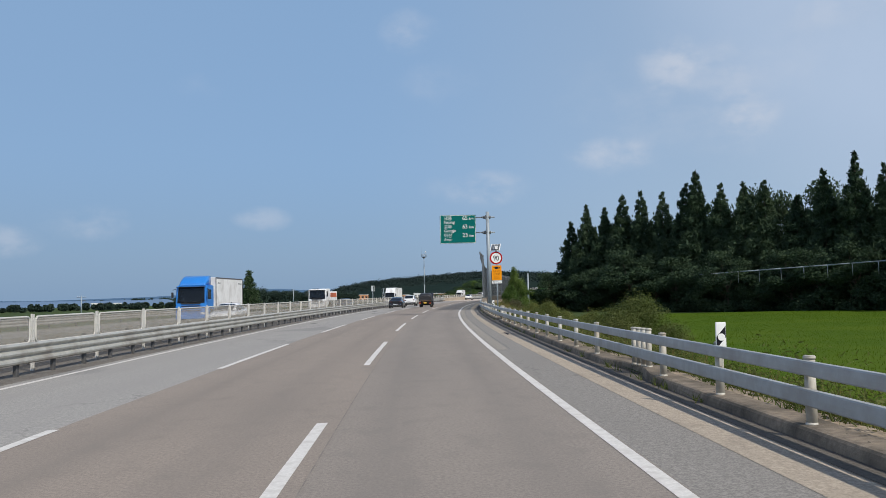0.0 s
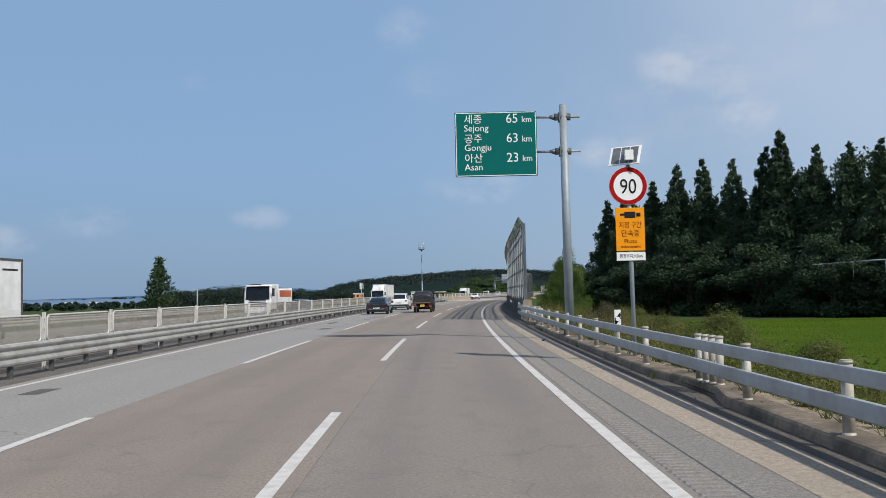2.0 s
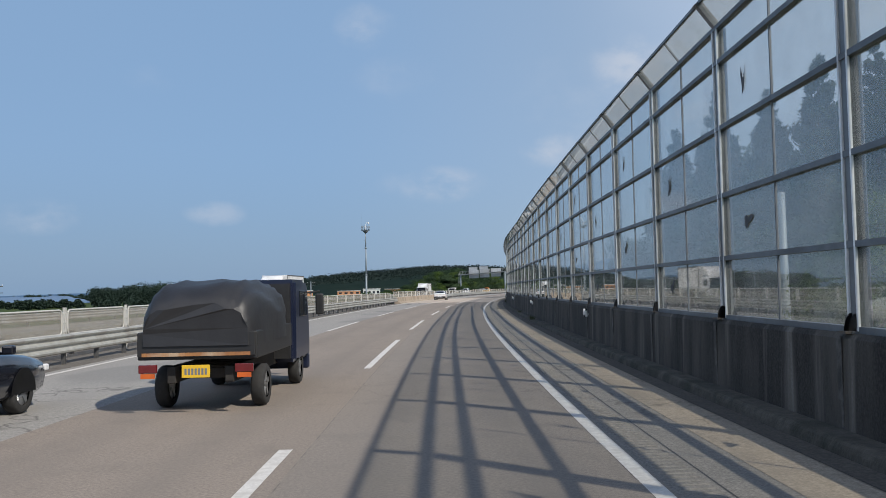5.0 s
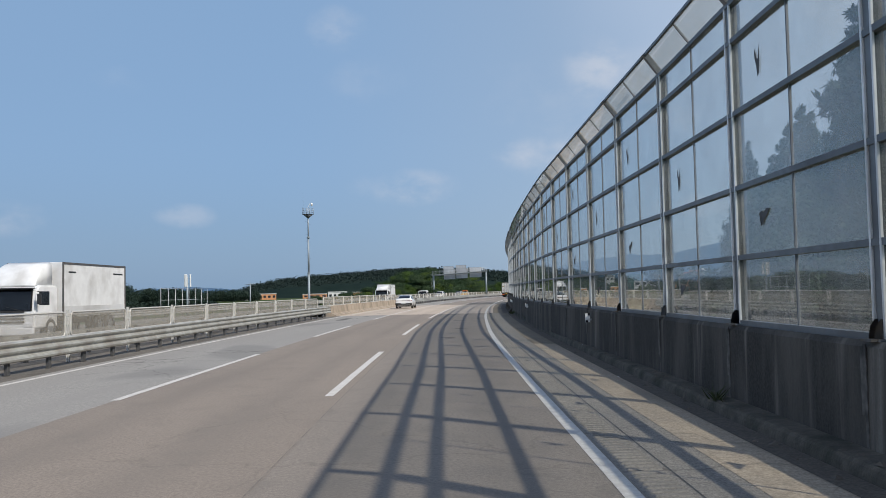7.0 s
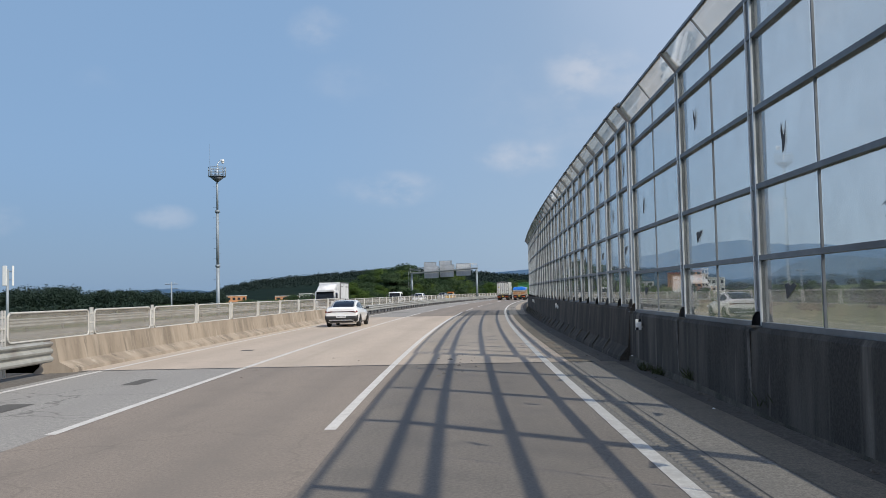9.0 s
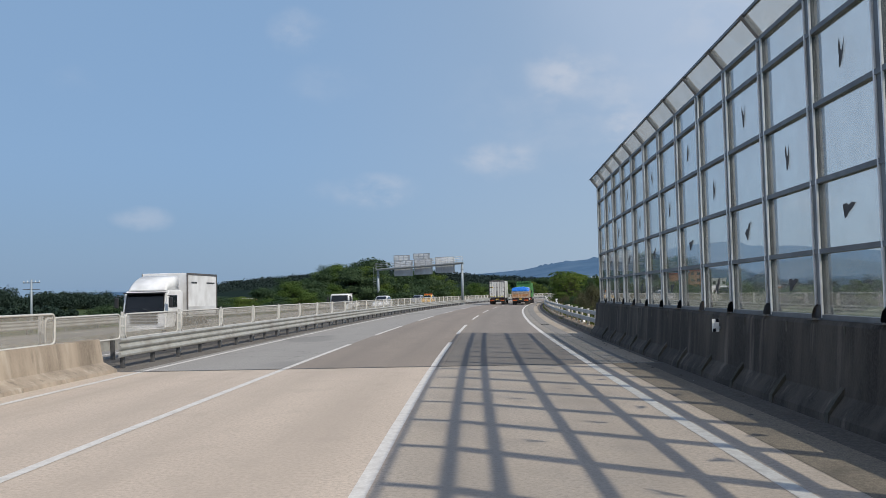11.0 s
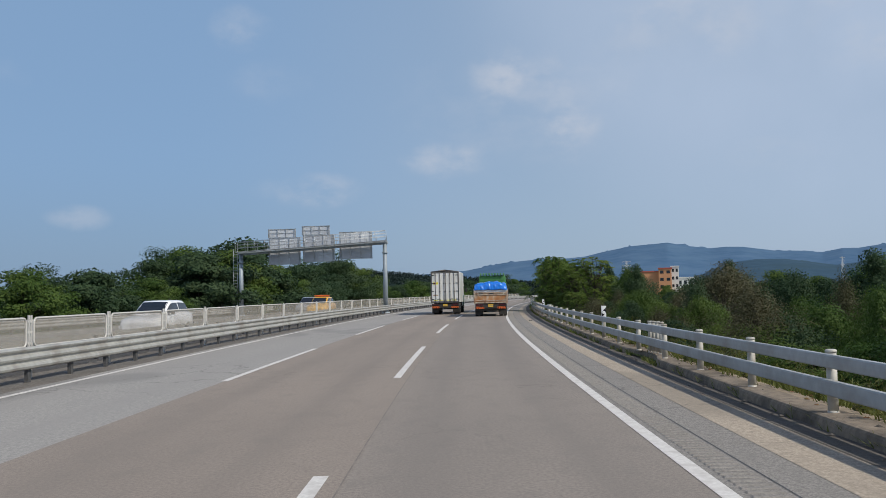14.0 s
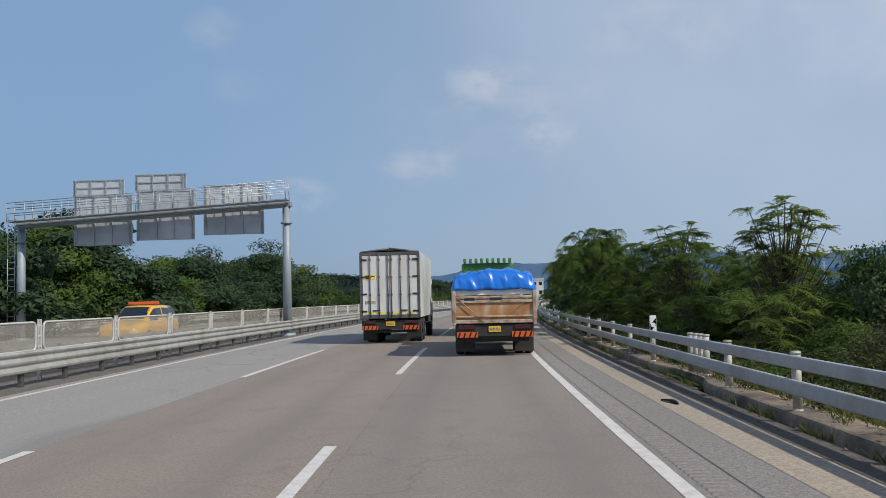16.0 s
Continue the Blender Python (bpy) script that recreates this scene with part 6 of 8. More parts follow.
blades("roadside_grass", scatter(-5, 98, 2.72, 9.5, 60000), 0.40, 0.011, rng, "wild green grass on the slope behind the guardrail", "weed_leaf")
blades("roadside_grass", scatter(264, 420, 2.75, 9, 52000), 0.36, 0.012, rng, "wild green grass on the slope behind the guardrail", "weed_leaf")
blades("dry_grass", scatter(-5, 95, 2.8, 7.5, 11000), 0.55, 0.008, rng, "straw-coloured dry grass among the weeds", "dry_leaf", 0.3)
blades("dry_grass", scatter(62, 92, 3.4, 8.5, 5000), 1.25, 0.012, rng, "tall straw-coloured grass by the sign pole", "dry_leaf", 0.25)
blades("dry_grass", scatter(264, 400, 2.8, 7.0, 6000), 0.5, 0.009, rng, "straw-coloured dry grass among the weeds", "dry_leaf", 0.3)


def weeds(s0, s1, n, label, mat, hmax):
    pts = []
    for _ in range(n):
        s, d = rng.uniform(s0, s1), 2.68 + 5.4 * rng.uniform(0, 1) ** 1.7
        h = hmax * rng.uniform(0.2, 1.0) * (0.55 if d < 3.0 else 1.0)
        p = P(s, d, slope_z(d) if d > 3.2 else 0.05)
        for _ in range(95):
            u = rng.uniform(0.05, 1)
            pts.append((p.x + rng.normal() * 0.16 * h, p.y + rng.normal() * 0.16 * h, p.z + h * u))
    o = part_of("weeds", leaf_mesh("weeds", pts, 0.024, rng, 0.45, 0.4, 1.8), mat)
    tagged(o, label, "weeds", kind="stuff")


weeds(-2, 98, 1500, "leafy green weeds behind the guardrail", "weed_leaf", 1.0)
weeds(266, 420, 900, "leafy green weeds behind the guardrail", "weed_leaf", 0.95)
weeds(266, 420, 700, "brownish-green undergrowth on the slope", "olive_leaf", 0.9)

# tufts at the foot of the kerb and round the guardrail posts
def tufts(s0, s1, n, label, share=0.12, aside=0.0):
    out = []
    for _ in range(n):
        s_, front = rng.uniform(s0, s1), rng.random() < share
        d_, z_ = (2.03 + aside, -0.02) if front else (rng.uniform(2.42, 2.75), 0.12)
        for _ in range(14):
            p = P(s_ + rng.normal() * 0.16, d_ + abs(rng.normal()) * (-0.05 if front else 0.1), z_)
            out.append((p.x, p.y, p.z))
    blades("kerb_weeds", out, 0.16, 0.012, rng, label, "weed_leaf", 0.6)


tufts(0, 88, 240, "small yellow-green weeds growing along the kerb")
tufts(268, 400, 420, "small yellow-green weeds growing along the kerb", 0.42, 0.18)

out_ = []
for s_, d_, n_ in ((144.5, 2.06, 60), (145.3, 2.1, 40), (156.8, 2.12, 30), (190.5, 2.12, 40), (193.0, 2.14, 30), (196.4, 2.1, 40), (200.2, 2.12, 40), (204.0, 2.06, 60), (206.2, 2.0, 70), (207.2, 1.9, 50)):
    for _ in range(n_):
        p = P(s_ + rng.normal() * 0.14, d_ + rng.normal() * 0.05, 0.13 if d_ > 2.05 else 0.0)
        out_.append((p.x, p.y, p.z))
blades("kerb_weeds", out_, 0.20, 0.014, rng, "dull green weed clumps at the foot of the barrier wall", "olive_leaf", 0.6)

# rice field
FIELD = [(11.5, -60.0), (11.5, 60.0), (15.0, 110.0), (27.0, 136.0), (48.0, 134.0), (110.0, 129.0), (160.0, 60.0), (120.0, -60.0)]
bm = bmesh.new()
bm.faces.new([bm.verts.new((x, y, FIELD_Z + 0.30)) for x, y in FIELD])
bmesh.ops.triangulate(bm, faces=bm.faces[:])
tagged(part("rice_field", bm, "field_green"), "bright green paddy of ripening rice", "rice field", kind="stuff")
spots = []
while len(spots) < 60000:
    y = rng.uniform(2, 132)
    x0 = np.interp(y, [-60, 60, 110, 136], [11.5, 11.5, 15, 27])
    x = x0 + 48 * rng.uniform(0, 1) ** 1.3
    if y > 140 and x > 30:
        continue
    spots.append((x, y, FIELD_Z + 0.27))
blades("rice_plants", spots, 0.13, 0.022, rng, "upright bright green rice blades", "rice_leaf" if "rice_leaf" in MATS else "field_green", 0.3)


# ---- far distance ----
def ridge(name, prof, dist, depth, material, label, centre=(0, 120), rough=2.0, seed=3):
    """A wooded ridge: azimuth and elevation of its crest, at a distance."""
    rg = np.random.default_rng(seed)
    az = np.arange(prof[0][0], prof[-1][0] + 0.01, 0.12)
    el = np.interp(az, [p[0] for p in prof], [p[1] for p in prof])
    wob = np.convolve(rg.normal(size=len(az) + 4), np.ones(5) / 5, 'valid')
    smooth_el = el
    broad = np.convolve(rg.normal(size=len(az) + 10), np.ones(11) / 11, "valid")
    el = el + wob * rough * 0.9 / dist * 57.3 + broad * 0.10
    rows = []
    for k, u in enumerate((0.0, 0.35, 0.65, 0.85, 1.0, 1.5)):
        row = []
        for a, e in zip(az, el):
            r = dist - depth * (1 - u)
            top = dist * math.tan(radians(e if u > 0.9 else float(np.interp(a, az, smooth_el)))) + 1.7
            z = FIELD_Z - 1 + (top - FIELD_Z + 1) * (math.sin(min(u, 1.0) * math.pi / 2) if u <= 1 else 0.3)
            if 0 < u <= 1:
                z += 0.0
            row.append((centre[0] + r * math.sin(radians(a)), centre[1] + r * math.cos(radians(a)), z))
        rows.append(row)
    n = len(az)
    vs = [v for row in rows for v in row]
    fs = [(k * n + i, k * n + i + 1, (k + 1) * n + i + 1, (k + 1) * n + i) for k in range(5) for i in range(n - 1)]
    me = bpy.data.meshes.new(name)
    me.from_pydata(vs, [], fs)
    for p in me.polygons:
        p.use_smooth = True
    tagged(part_of(name, me, material), label, "hill", kind="structure")


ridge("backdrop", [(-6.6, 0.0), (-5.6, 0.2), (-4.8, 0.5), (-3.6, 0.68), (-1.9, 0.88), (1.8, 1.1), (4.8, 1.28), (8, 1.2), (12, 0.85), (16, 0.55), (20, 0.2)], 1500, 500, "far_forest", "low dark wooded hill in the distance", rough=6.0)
ridge("backdrop", [(4, 0.4), (8, 1.1), (12, 1.3), (15, 1.5), (17.5, 1.95), (20.2, 2.15), (21.5, 2.12), (22.8, 2.22), (24.1, 2.5), (25.8, 2.8), (27.2, 2.88), (28.1, 2.95), (29.3, 2.7), (30.7, 2.5), (31.7, 2.56), (32.7, 2.52), (34.6, 2.22), (36, 2.16), (37.3, 2.02), (38.4, 2.22), (39.3, 2.2), (40.8, 2.4), (43, 2.5), (46, 2.2), (50, 1.8), (58, 1.2), (66, 0.3)], 3800, 1300, "mountain_hazed", "mountain ridge on the horizon, haze painted blue", centre=(30, 280), rough=10.0, seed=5)
ridge("backdrop", [(29.0, 0.2), (30.8, 1.2), (32.0, 1.6), (33.4, 1.74), (35.0, 1.72), (36.5, 1.5), (38.0, 1.25), (39.5, 1.4), (41, 1.9), (44, 2.3), (49, 2.6), (56, 2.0), (64, 0.6)], 2300, 700, "foothill_hazed", "wooded foothill with blue haze painted in", centre=(30, 280), rough=3.0, seed=6)
# low strip coloured as haze, hides the far ground on the left
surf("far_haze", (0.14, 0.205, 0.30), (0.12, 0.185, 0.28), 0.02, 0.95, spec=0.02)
ridge("backdrop", [(-70, 0.05), (-50, 0.08), (-40, 0.04), (-30, 0.10), (-24, 0.06), (-19, 0.04), (-17.5, -0.3)], 620, 40, "far_haze", "lowland strip on the horizon in painted haze colour", rough=0.3, seed=12)
ridge("backdrop", [(-40, 0.1), (-30, 0.25), (-24, 0.1), (-16, 0.25), (-11, 0.55), (-9, 0.6), (-6, 0.35), (-3, 0.1)], 3600, 900, "mountain_hazed", "far ridge on the horizon, haze painted blue", rough=3.0, seed=7)
ridge("backdrop", [(2.5, 0.2), (6, 1.25), (7.5, 1.5), (9.5, 1.3), (11, 0.9)], 2600, 600, "mountain_hazed", "wooded hill beyond the barrier, haze painted blue", rough=3.0, seed=8)


def far_woods(spans, label, mat, seed):
    rg = np.random.default_rng(seed)
    pts = []
    for az0, az1, dist, h, n in spans:
        for _ in range(n):
            a = radians(rg.uniform(az0, az1))
            r = dist + rg.uniform(0, 60)
            x, y = r * math.sin(a), 120 + r * math.cos(a)
            hh, ww = h * rg.uniform(0.6, 1.1), h * rg.uniform(0.35, 0.6)
            q = rg.normal(size=(300, 3))
            q /= np.linalg.norm(q, axis=1)[:, None]
            q = q * np.array([ww, ww, hh * 0.5]) * rg.uniform(0.5, 1.0, size=(300, 1)) + np.array([x, y, FIELD_Z + hh * 0.52])
            pts.append(q)
    o = part_of("far_woods", leaf_mesh("far_woods", np.concatenate(pts), 0.42, rg, 0.8, 0.0, 1.0), mat)
    tagged(o, label, "woods", kind="stuff")


far_woods([(-32, -22, 760, 5.0, 120), (-22, -17.5, 620, 6.0, 60), (-17.5, -15.5, 540, 9.5, 60), (-15.5, -12.0, 540, 12.0, 100), (-12.0, -8.0, 600, 10.0, 110), (-8.0, -4.5, 640, 8.5, 70), (-36, -6, 300, 3.3, 170)], "distant belt of dark trees across the fields", "far_leaf_hazed", 4)
far_woods([(3, 9, 520, 9.0, 44), (9, 16, 560, 8, 40), (16, 40, 700, 8, 120), (40, 62, 520, 9, 80)], "distant belt of trees beyond the barrier", "far_leaf_hazed", 6)


def crest_woods(prof, dist, n, size, label, seed, centre=(0, 120)):
    """Tree tops standing up along and below the crest of a near ridge."""
    rg = np.random.default_rng(seed)
    pts = []
    for _ in range(n):
        a = rg.uniform(prof[0][0], prof[-1][0])
        e_ = float(np.interp(a, [p[0] for p in prof], [p[1] for p in prof]))
        v = 1 - rg.uniform(0, 1) ** 1.5 * 0.8
        r = dist - 60 - 330 * (1 - v)
        top = dist * math.tan(radians(e_)) + 1.7
        c = np.array([centre[0] + r * math.sin(radians(a)), centre[1] + r * math.cos(radians(a)), FIELD_Z + (top - FIELD_Z) * math.sin(v * math.pi / 2) - 1.5])
        w = size * rg.uniform(0.6, 1.3)
        q = rg.normal(size=(110, 3))
        q = q / np.linalg.norm(q, axis=1)[:, None] * rg.uniform(0.4, 1.0, size=(110, 1)) * np.array([w, w, w * 0.7])
        pts.append(q + c)
    o = part_of("far_woods", leaf_mesh("far_woods", np.concatenate(pts), size * 0.10, rg, 0.8, 0.0, 1.0), "hill_leaf_hazed")
    tagged(o, label, "woods", kind="stuff")


HILL = [(-6.2, 0.1), (-5.4, 0.3), (-4.8, 0.55), (-3.6, 0.72), (-1.9, 0.92), (1.8, 1.14), (4.8, 1.32), (8, 1.25), (12, 0.9), (16, 0.6), (20, 0.2)]
crest_woods(HILL, 1500, 1500, 11.0, "dark wooded crest of the low hill", 31)


def far_building(az, dist, w, dep, h, mats, label, z=0.0, centre=(30, 280), windows=4):
    x, y = centre[0] + dist * math.sin(radians(az)), centre[1] + dist * math.cos(radians(az))
    e = empty("building", Matrix.Translation((x, y, FIELD_Z + z)) @ Matrix.Rotation(-radians(az), 4, "Z"))
    tagged(e, label, "building")
    bm = bmesh.new()
    box(bm, (0, 0, h / 2), (w, dep, h), bevel=0.05)
    wall = local("wall", bm, mats[0], e)
    bm = bmesh.new()
    box(bm, (0, 0, h + 0.25), (w + 0.6, dep + 0.6, 0.5))
    local("roof", bm, mats[1], e)
    rows_ = max(1, int(h / 3.5))
    for r in range(rows_):
        for i in range(windows):
            bm = bmesh.new()
            box(bm, (-w / 2 + (i + 0.5) * w / windows, -dep / 2 - 0.02, h * (r + 0.55) / rows_), (w / windows * 0.55, 0.06, h / rows_ * 0.4))
            local("window", bm, "window_dark", wall)
    return e


TOWN = (27.4, 269.8)
far_building(26.17, 450, 14.6, 9, 12.6, ("render_orange", "render_red"), "long orange factory in the far town", 0, TOWN, windows=0)
far_building(27.35, 446, 6.0, 6, 14.0, ("render_orange", "render_red"), "orange-red tower block in the far town", 0, TOWN, windows=2)
far_building(27.95, 450, 3.6, 6, 14.9, ("render_white", "render_white"), "white tower block in the far town", 0, TOWN, windows=2)
far_building(28.71, 455, 9.6, 8, 9.4, ("render_white", "render_white"), "low pale shop building in the far town", 0, TOWN)
far_building(23.32, 450, 13.4, 8, 8.5, ("render_white", "roof_blue"), "long white shed in the far town", 0, TOWN, windows=3)
far_building(22.44, 460, 8.1, 8, 12.2, ("hall_teal", "hall_teal"), "teal-green metal hall in the far town", 0, TOWN, windows=3)
far_building(20.48, 450, 5.2, 8, 11.8, ("render_white", "render_white"), "white house among trees in the far town", 0, TOWN, windows=2)
far_building(39.0, 640, 16, 9, 6, ("render_white", "roof_blue"), "white shed far off among trees", 0)
for az, d_, w, h, m in ((-1.0, 820, 22, 4, "render_orange"), (2.8, 840, 40, 5, "render_orange"), (-4.0, 800, 16, 5, "render_orange"), (-5.2, 780, 10, 4, "render_white"), (-24.6, 520, 7, 2.6, "render_white"), (-23.0, 540, 5, 2.4, "render_white"), (0.6, 600, 12, 5, "render_white")):
    far_building(az, d_, w, 9, h, (m, "render_white"), "low %s building across the fields" % {"render_orange": "orange brick", "render_red": "red brick", "render_white": "white"}[m], 0.0, (0, 120))
far_building(7.4, 600, 30, 10, 7, ("render_white", "render_white"), "white apartment slab in the distance", 0, (0, 120), 8)

# pylons and signs in the distance
def far_pylon(az, dist, h, centre=(30, 280)):
    x, y = centre[0] + dist * math.sin(radians(az)), centre[1] + dist * math.cos(radians(az))
    e = empty("power_pylon", Matrix.Translation((x, y, FIELD_Z)))
    tagged(e, "grey lattice power pylon far off before the mountains", "pylon", "far pylons")
    bm = bmesh.new()
    for sx in (-1, 1):
        for sy in (-1, 1):
            tube(bm, (sx * 2.6, sy * 2.6, 0), (sx * 0.5, sy * 0.5, h), 0.22, 0.12, seg=5)
    for i in range(8):
        z0, z1 = h * i / 8, h * (i + 1) / 8
        w0, w1 = 2.6 - 2.1 * i / 8, 2.6 - 2.1 * (i + 1) / 8
        tube(bm, (-w0, -w0, z0), (w1, -w1, z1), 0.1, seg=4)
        tube(bm, (w0, -w0, z0), (-w1, -w1, z1), 0.1, seg=4)
    local("lattice", bm, "galvanised", e)
    for z in (0.74, 0.86, 0.97):
        bm = bmesh.new()
        box(bm, (0, 0, h * z), (9.0, 0.5, 0.5))
        local("cross_arm", bm, "galvanised", e)


far_pylon(25.4, 900, 34)
far_pylon(38.3, 1500, 50)
far_building(40.2, 900, 30, 10, 15, ("render_white", "roof_blue"), "white hall far off on the slope", 0, windows=8)


# ---- litter on the shoulder ----
def scrap(s, d, length, turn, label):
    bm = bmesh.new()
    n = 9
    rows_ = []
    for i in range(n):
        u = i / (n - 1)
        w = 0.045 * (0.5 + math.sin(math.pi * u))
        bend = 0.10 * math.sin(2.2 * u)
        rows_.append([Vector((bend + dx, (u - 0.5) * length, dz + 0.02 * math.sin(3 * u))) for dx, dz in ((-w, 0.004), (-w * 0.6, 0.03), (w * 0.6, 0.03), (w, 0.004))])
    vs = [[bm.verts.new(p) for p in r] for r in rows_]
    for a_, b_ in zip(vs, vs[1:]):
        for j in range(3):
            bm.faces.new((a_[j], a_[j + 1], b_[j + 1], b_[j]))
        bm.faces.new((a_[3], a_[0], b_[0], b_[3]))
    o = part("tyre_scrap", bm, "black_paint")
    o.matrix_basis = M(s, d, 0.0, turn)
    tagged(o, label, "tyre scrap")


scrap(35.8, 1.16, 1.3, 6, "curved strip of torn black tyre on the gutter")
scrap(276.8, 0.62, 0.45, 70, "torn scrap of black tyre on the shoulder")
scrap(342.6, 1.17, 0.5, 25, "thin torn strip of black rubber in the gutter")
scrap(68.5, 1.25, 0.3, 12, "short torn strip of black tyre in the gutter")
rg = np.random.default_rng(44)
bm = bmesh.new()
bmesh.ops.create_icosphere(bm, subdivisions=3, radius=0.16)
for v in bm.verts:
    k = 0.7 + 0.5 * abs(math.sin(21 * v.co.x + 13 * v.co.y)) * abs(math.cos(17 * v.co.z + 9 * v.co.x))
    v.co = Vector((v.co.x * k, v.co.y * 1.5 * k, max(0.0, v.co.z * 0.75 * k + 0.06)))
o = part("plastic_bag", bm, "sign_white")
o.matrix_basis = M(275.4, 2.46, 0.13)
tagged(o, "crumpled white plastic bag behind the guardrail", "litter")



def debris(name, s0, s1, n, size, lanes, material, label, seed):
    """Grit, leaves and broken bits lying along the foot of the wall."""
    rg = np.random.default_rng(seed)
    bm = bmesh.new()
    for _ in range(n):
        s_, (d0, d1, z) = rg.uniform(s0, s1), lanes[rg.integers(len(lanes))]
        w = size * rg.uniform(0.35, 1.0) ** 1.6
        c = P(s_, rg.uniform(d0, d1), z)
        ring = [bm.verts.new(c + Vector((w * math.cos(a) * rg.uniform(0.5, 1.2), w * math.sin(a) * rg.uniform(0.6, 1.8), 0.0))) for a in np.linspace(0, 6.28, 6)[:-1]]
        tip = bm.verts.new(c + Vector((rg.normal() * 0.2 * w, rg.normal() * 0.2 * w, w * rg.uniform(0.25, 0.7))))
        for k in range(5):
            bm.faces.new((ring[k], ring[(k + 1) % 5], tip))
    tagged(part(name, bm, material), label, "debris", kind="stuff")


debris("broken_paving", 206.2, 209.4, 46, 0.10, [(-3.1, -1.5, -0.012), (-2.7, -1.9, -0.012), (-7.0, -4.2, -0.014)], "seam_dark", "dark crumbled paving beside the bridge joint", 58)
debris("broken_paving", 209.8, 212.6, 40, 0.09, [(-3.0, -1.2, -0.012), (-2.4, -1.6, -0.012), (-6.4, -4.6, -0.014)], "seam_dark", "dark crumbled deck beside the bridge joint", 59)
debris("road_debris", 138, 208, 240, 0.07, [(2.06, 2.24, 0.142), (1.75, 2.0, 0.0)], "gutter_dark", "dark clods and leaves along the wall foot", 51)
debris("road_debris", 208, 266, 150, 0.06, [(1.45, 1.84, 0.004), (1.1, 1.8, 0.004)], "gutter_dark", "dark grit and clods on the bridge deck", 52)
debris("road_debris", 150, 262, 26, 0.035, [(1.5, 1.8, 0.004), (2.06, 2.2, 0.142)], "sign_white", "pale scraps of litter by the wall", 53)
debris("road_debris", 268, 400, 420, 0.055, [(1.75, 2.18, 0.0), (1.95, 2.18, 0.0), (2.3, 2.6, 0.143)], "gutter_dark", "brown clods and leaves along the kerb", 55)
debris("leaf_litter", 268, 300, 260, 0.05, [(2.42, 2.75, 0.146), (2.3, 2.7, 0.146)], "litter_brown", "reddish-brown dead leaves behind the kerb", 56)
debris("leaf_litter", 300, 400, 260, 0.045, [(2.45, 2.8, 0.146)], "litter_brown", "brown dead leaves behind the kerb", 57)
debris("road_debris", 2, 88, 120, 0.04, [(1.75, 2.0, 0.0), (2.15, 2.4, 0.143)], "gutter_dark", "dark grit along the kerb", 54)

# ---- vehicle materials ----
surf("car_white", (0.82, 0.82, 0.81), (0.80, 0.80, 0.79), 2.0, 0.25, coat=0.6, coords="Object")
surf("car_black", (0.008, 0.009, 0.014), (0.011, 0.012, 0.017), 2.0, 0.18, spec=0.4, coat=0.8, coords="Object")
surf("truck_navy", (0.012, 0.018, 0.045), (0.010, 0.015, 0.038), 2.0, 0.35, coat=0.3, coords="Object")
surf("car_silver", (0.42, 0.43, 0.44), (0.40, 0.41, 0.42), 2.0, 0.3, 0.5, coat=0.5, coords="Object")
surf("car_yellow", (0.80, 0.42, 0.02), (0.76, 0.40, 0.02), 2.0, 0.3, coat=0.5, coords="Object")
surf("truck_blue", (0.02, 0.20, 0.60), (0.02, 0.18, 0.55), 2.0, 0.35, coat=0.4, coords="Object")
surf("truck_white", (0.80, 0.80, 0.79), (0.73, 0.73, 0.72), 3.0, 0.4, c3=(0.54, 0.53, 0.51), big=0.3, coords="Object")
surf("box_panel", (0.74, 0.73, 0.69), (0.66, 0.65, 0.61), 2.2, 0.45, c3=(0.50, 0.47, 0.40), big=0.4, coords="Object", stretch=(1, 1, 0.4))
surf("box_side", (0.72, 0.72, 0.71), (0.64, 0.64, 0.63), 2.0, 0.45, 0.1, c3=(0.44, 0.43, 0.41), coords="Object")
surf("frame_grey", (0.13, 0.13, 0.13), (0.085, 0.085, 0.086), 6.0, 0.5, 0.4, c3=(0.17, 0.14, 0.12), coords="Object")
surf("chassis_black", (0.022, 0.021, 0.02), (0.04, 0.035, 0.03), 6.0, 0.8, coords="Object")
surf("tyre_rubber", (0.022, 0.022, 0.022), (0.035, 0.034, 0.033), 12.0, 0.9, coords="Object")
surf("rim_metal", (0.45, 0.46, 0.47), (0.35, 0.36, 0.37), 8.0, 0.35, 0.8, coords="Object")
surf("car_glass", (0.012, 0.016, 0.022), (0.016, 0.02, 0.026), 1.0, 0.05, spec=0.7, coords="Object")
surf("trim_black", (0.018, 0.018, 0.019), (0.026, 0.026, 0.026), 5.0, 0.5, coords="Object")
surf("lamp_red", (0.16, 0.012, 0.014), (0.11, 0.01, 0.012), 5.0, 0.2, coat=0.5, coords="Object")
surf("lamp_dark_red", (0.055, 0.008, 0.011), (0.04, 0.008, 0.010), 5.0, 0.2, coat=0.5, coords="Object")
surf("reflect_orange", (0.62, 0.13, 0.02), (0.52, 0.10, 0.02), 10.0, 0.4, coords="Object")
surf("plate_yellow", (0.80, 0.50, 0.03), (0.74, 0.46, 0.03), 5.0, 0.5, coords="Object")
surf("plate_white", (0.74, 0.75, 0.76), (0.70, 0.71, 0.72), 5.0, 0.5, coords="Object")
surf("plate_ink", (0.16, 0.17, 0.19), (0.18, 0.19, 0.2), 5.0, 0.6, coords="Object")
surf("chrome", (0.75, 0.75, 0.76), (0.68, 0.68, 0.69), 6.0, 0.12, 1.0, coords="Object")
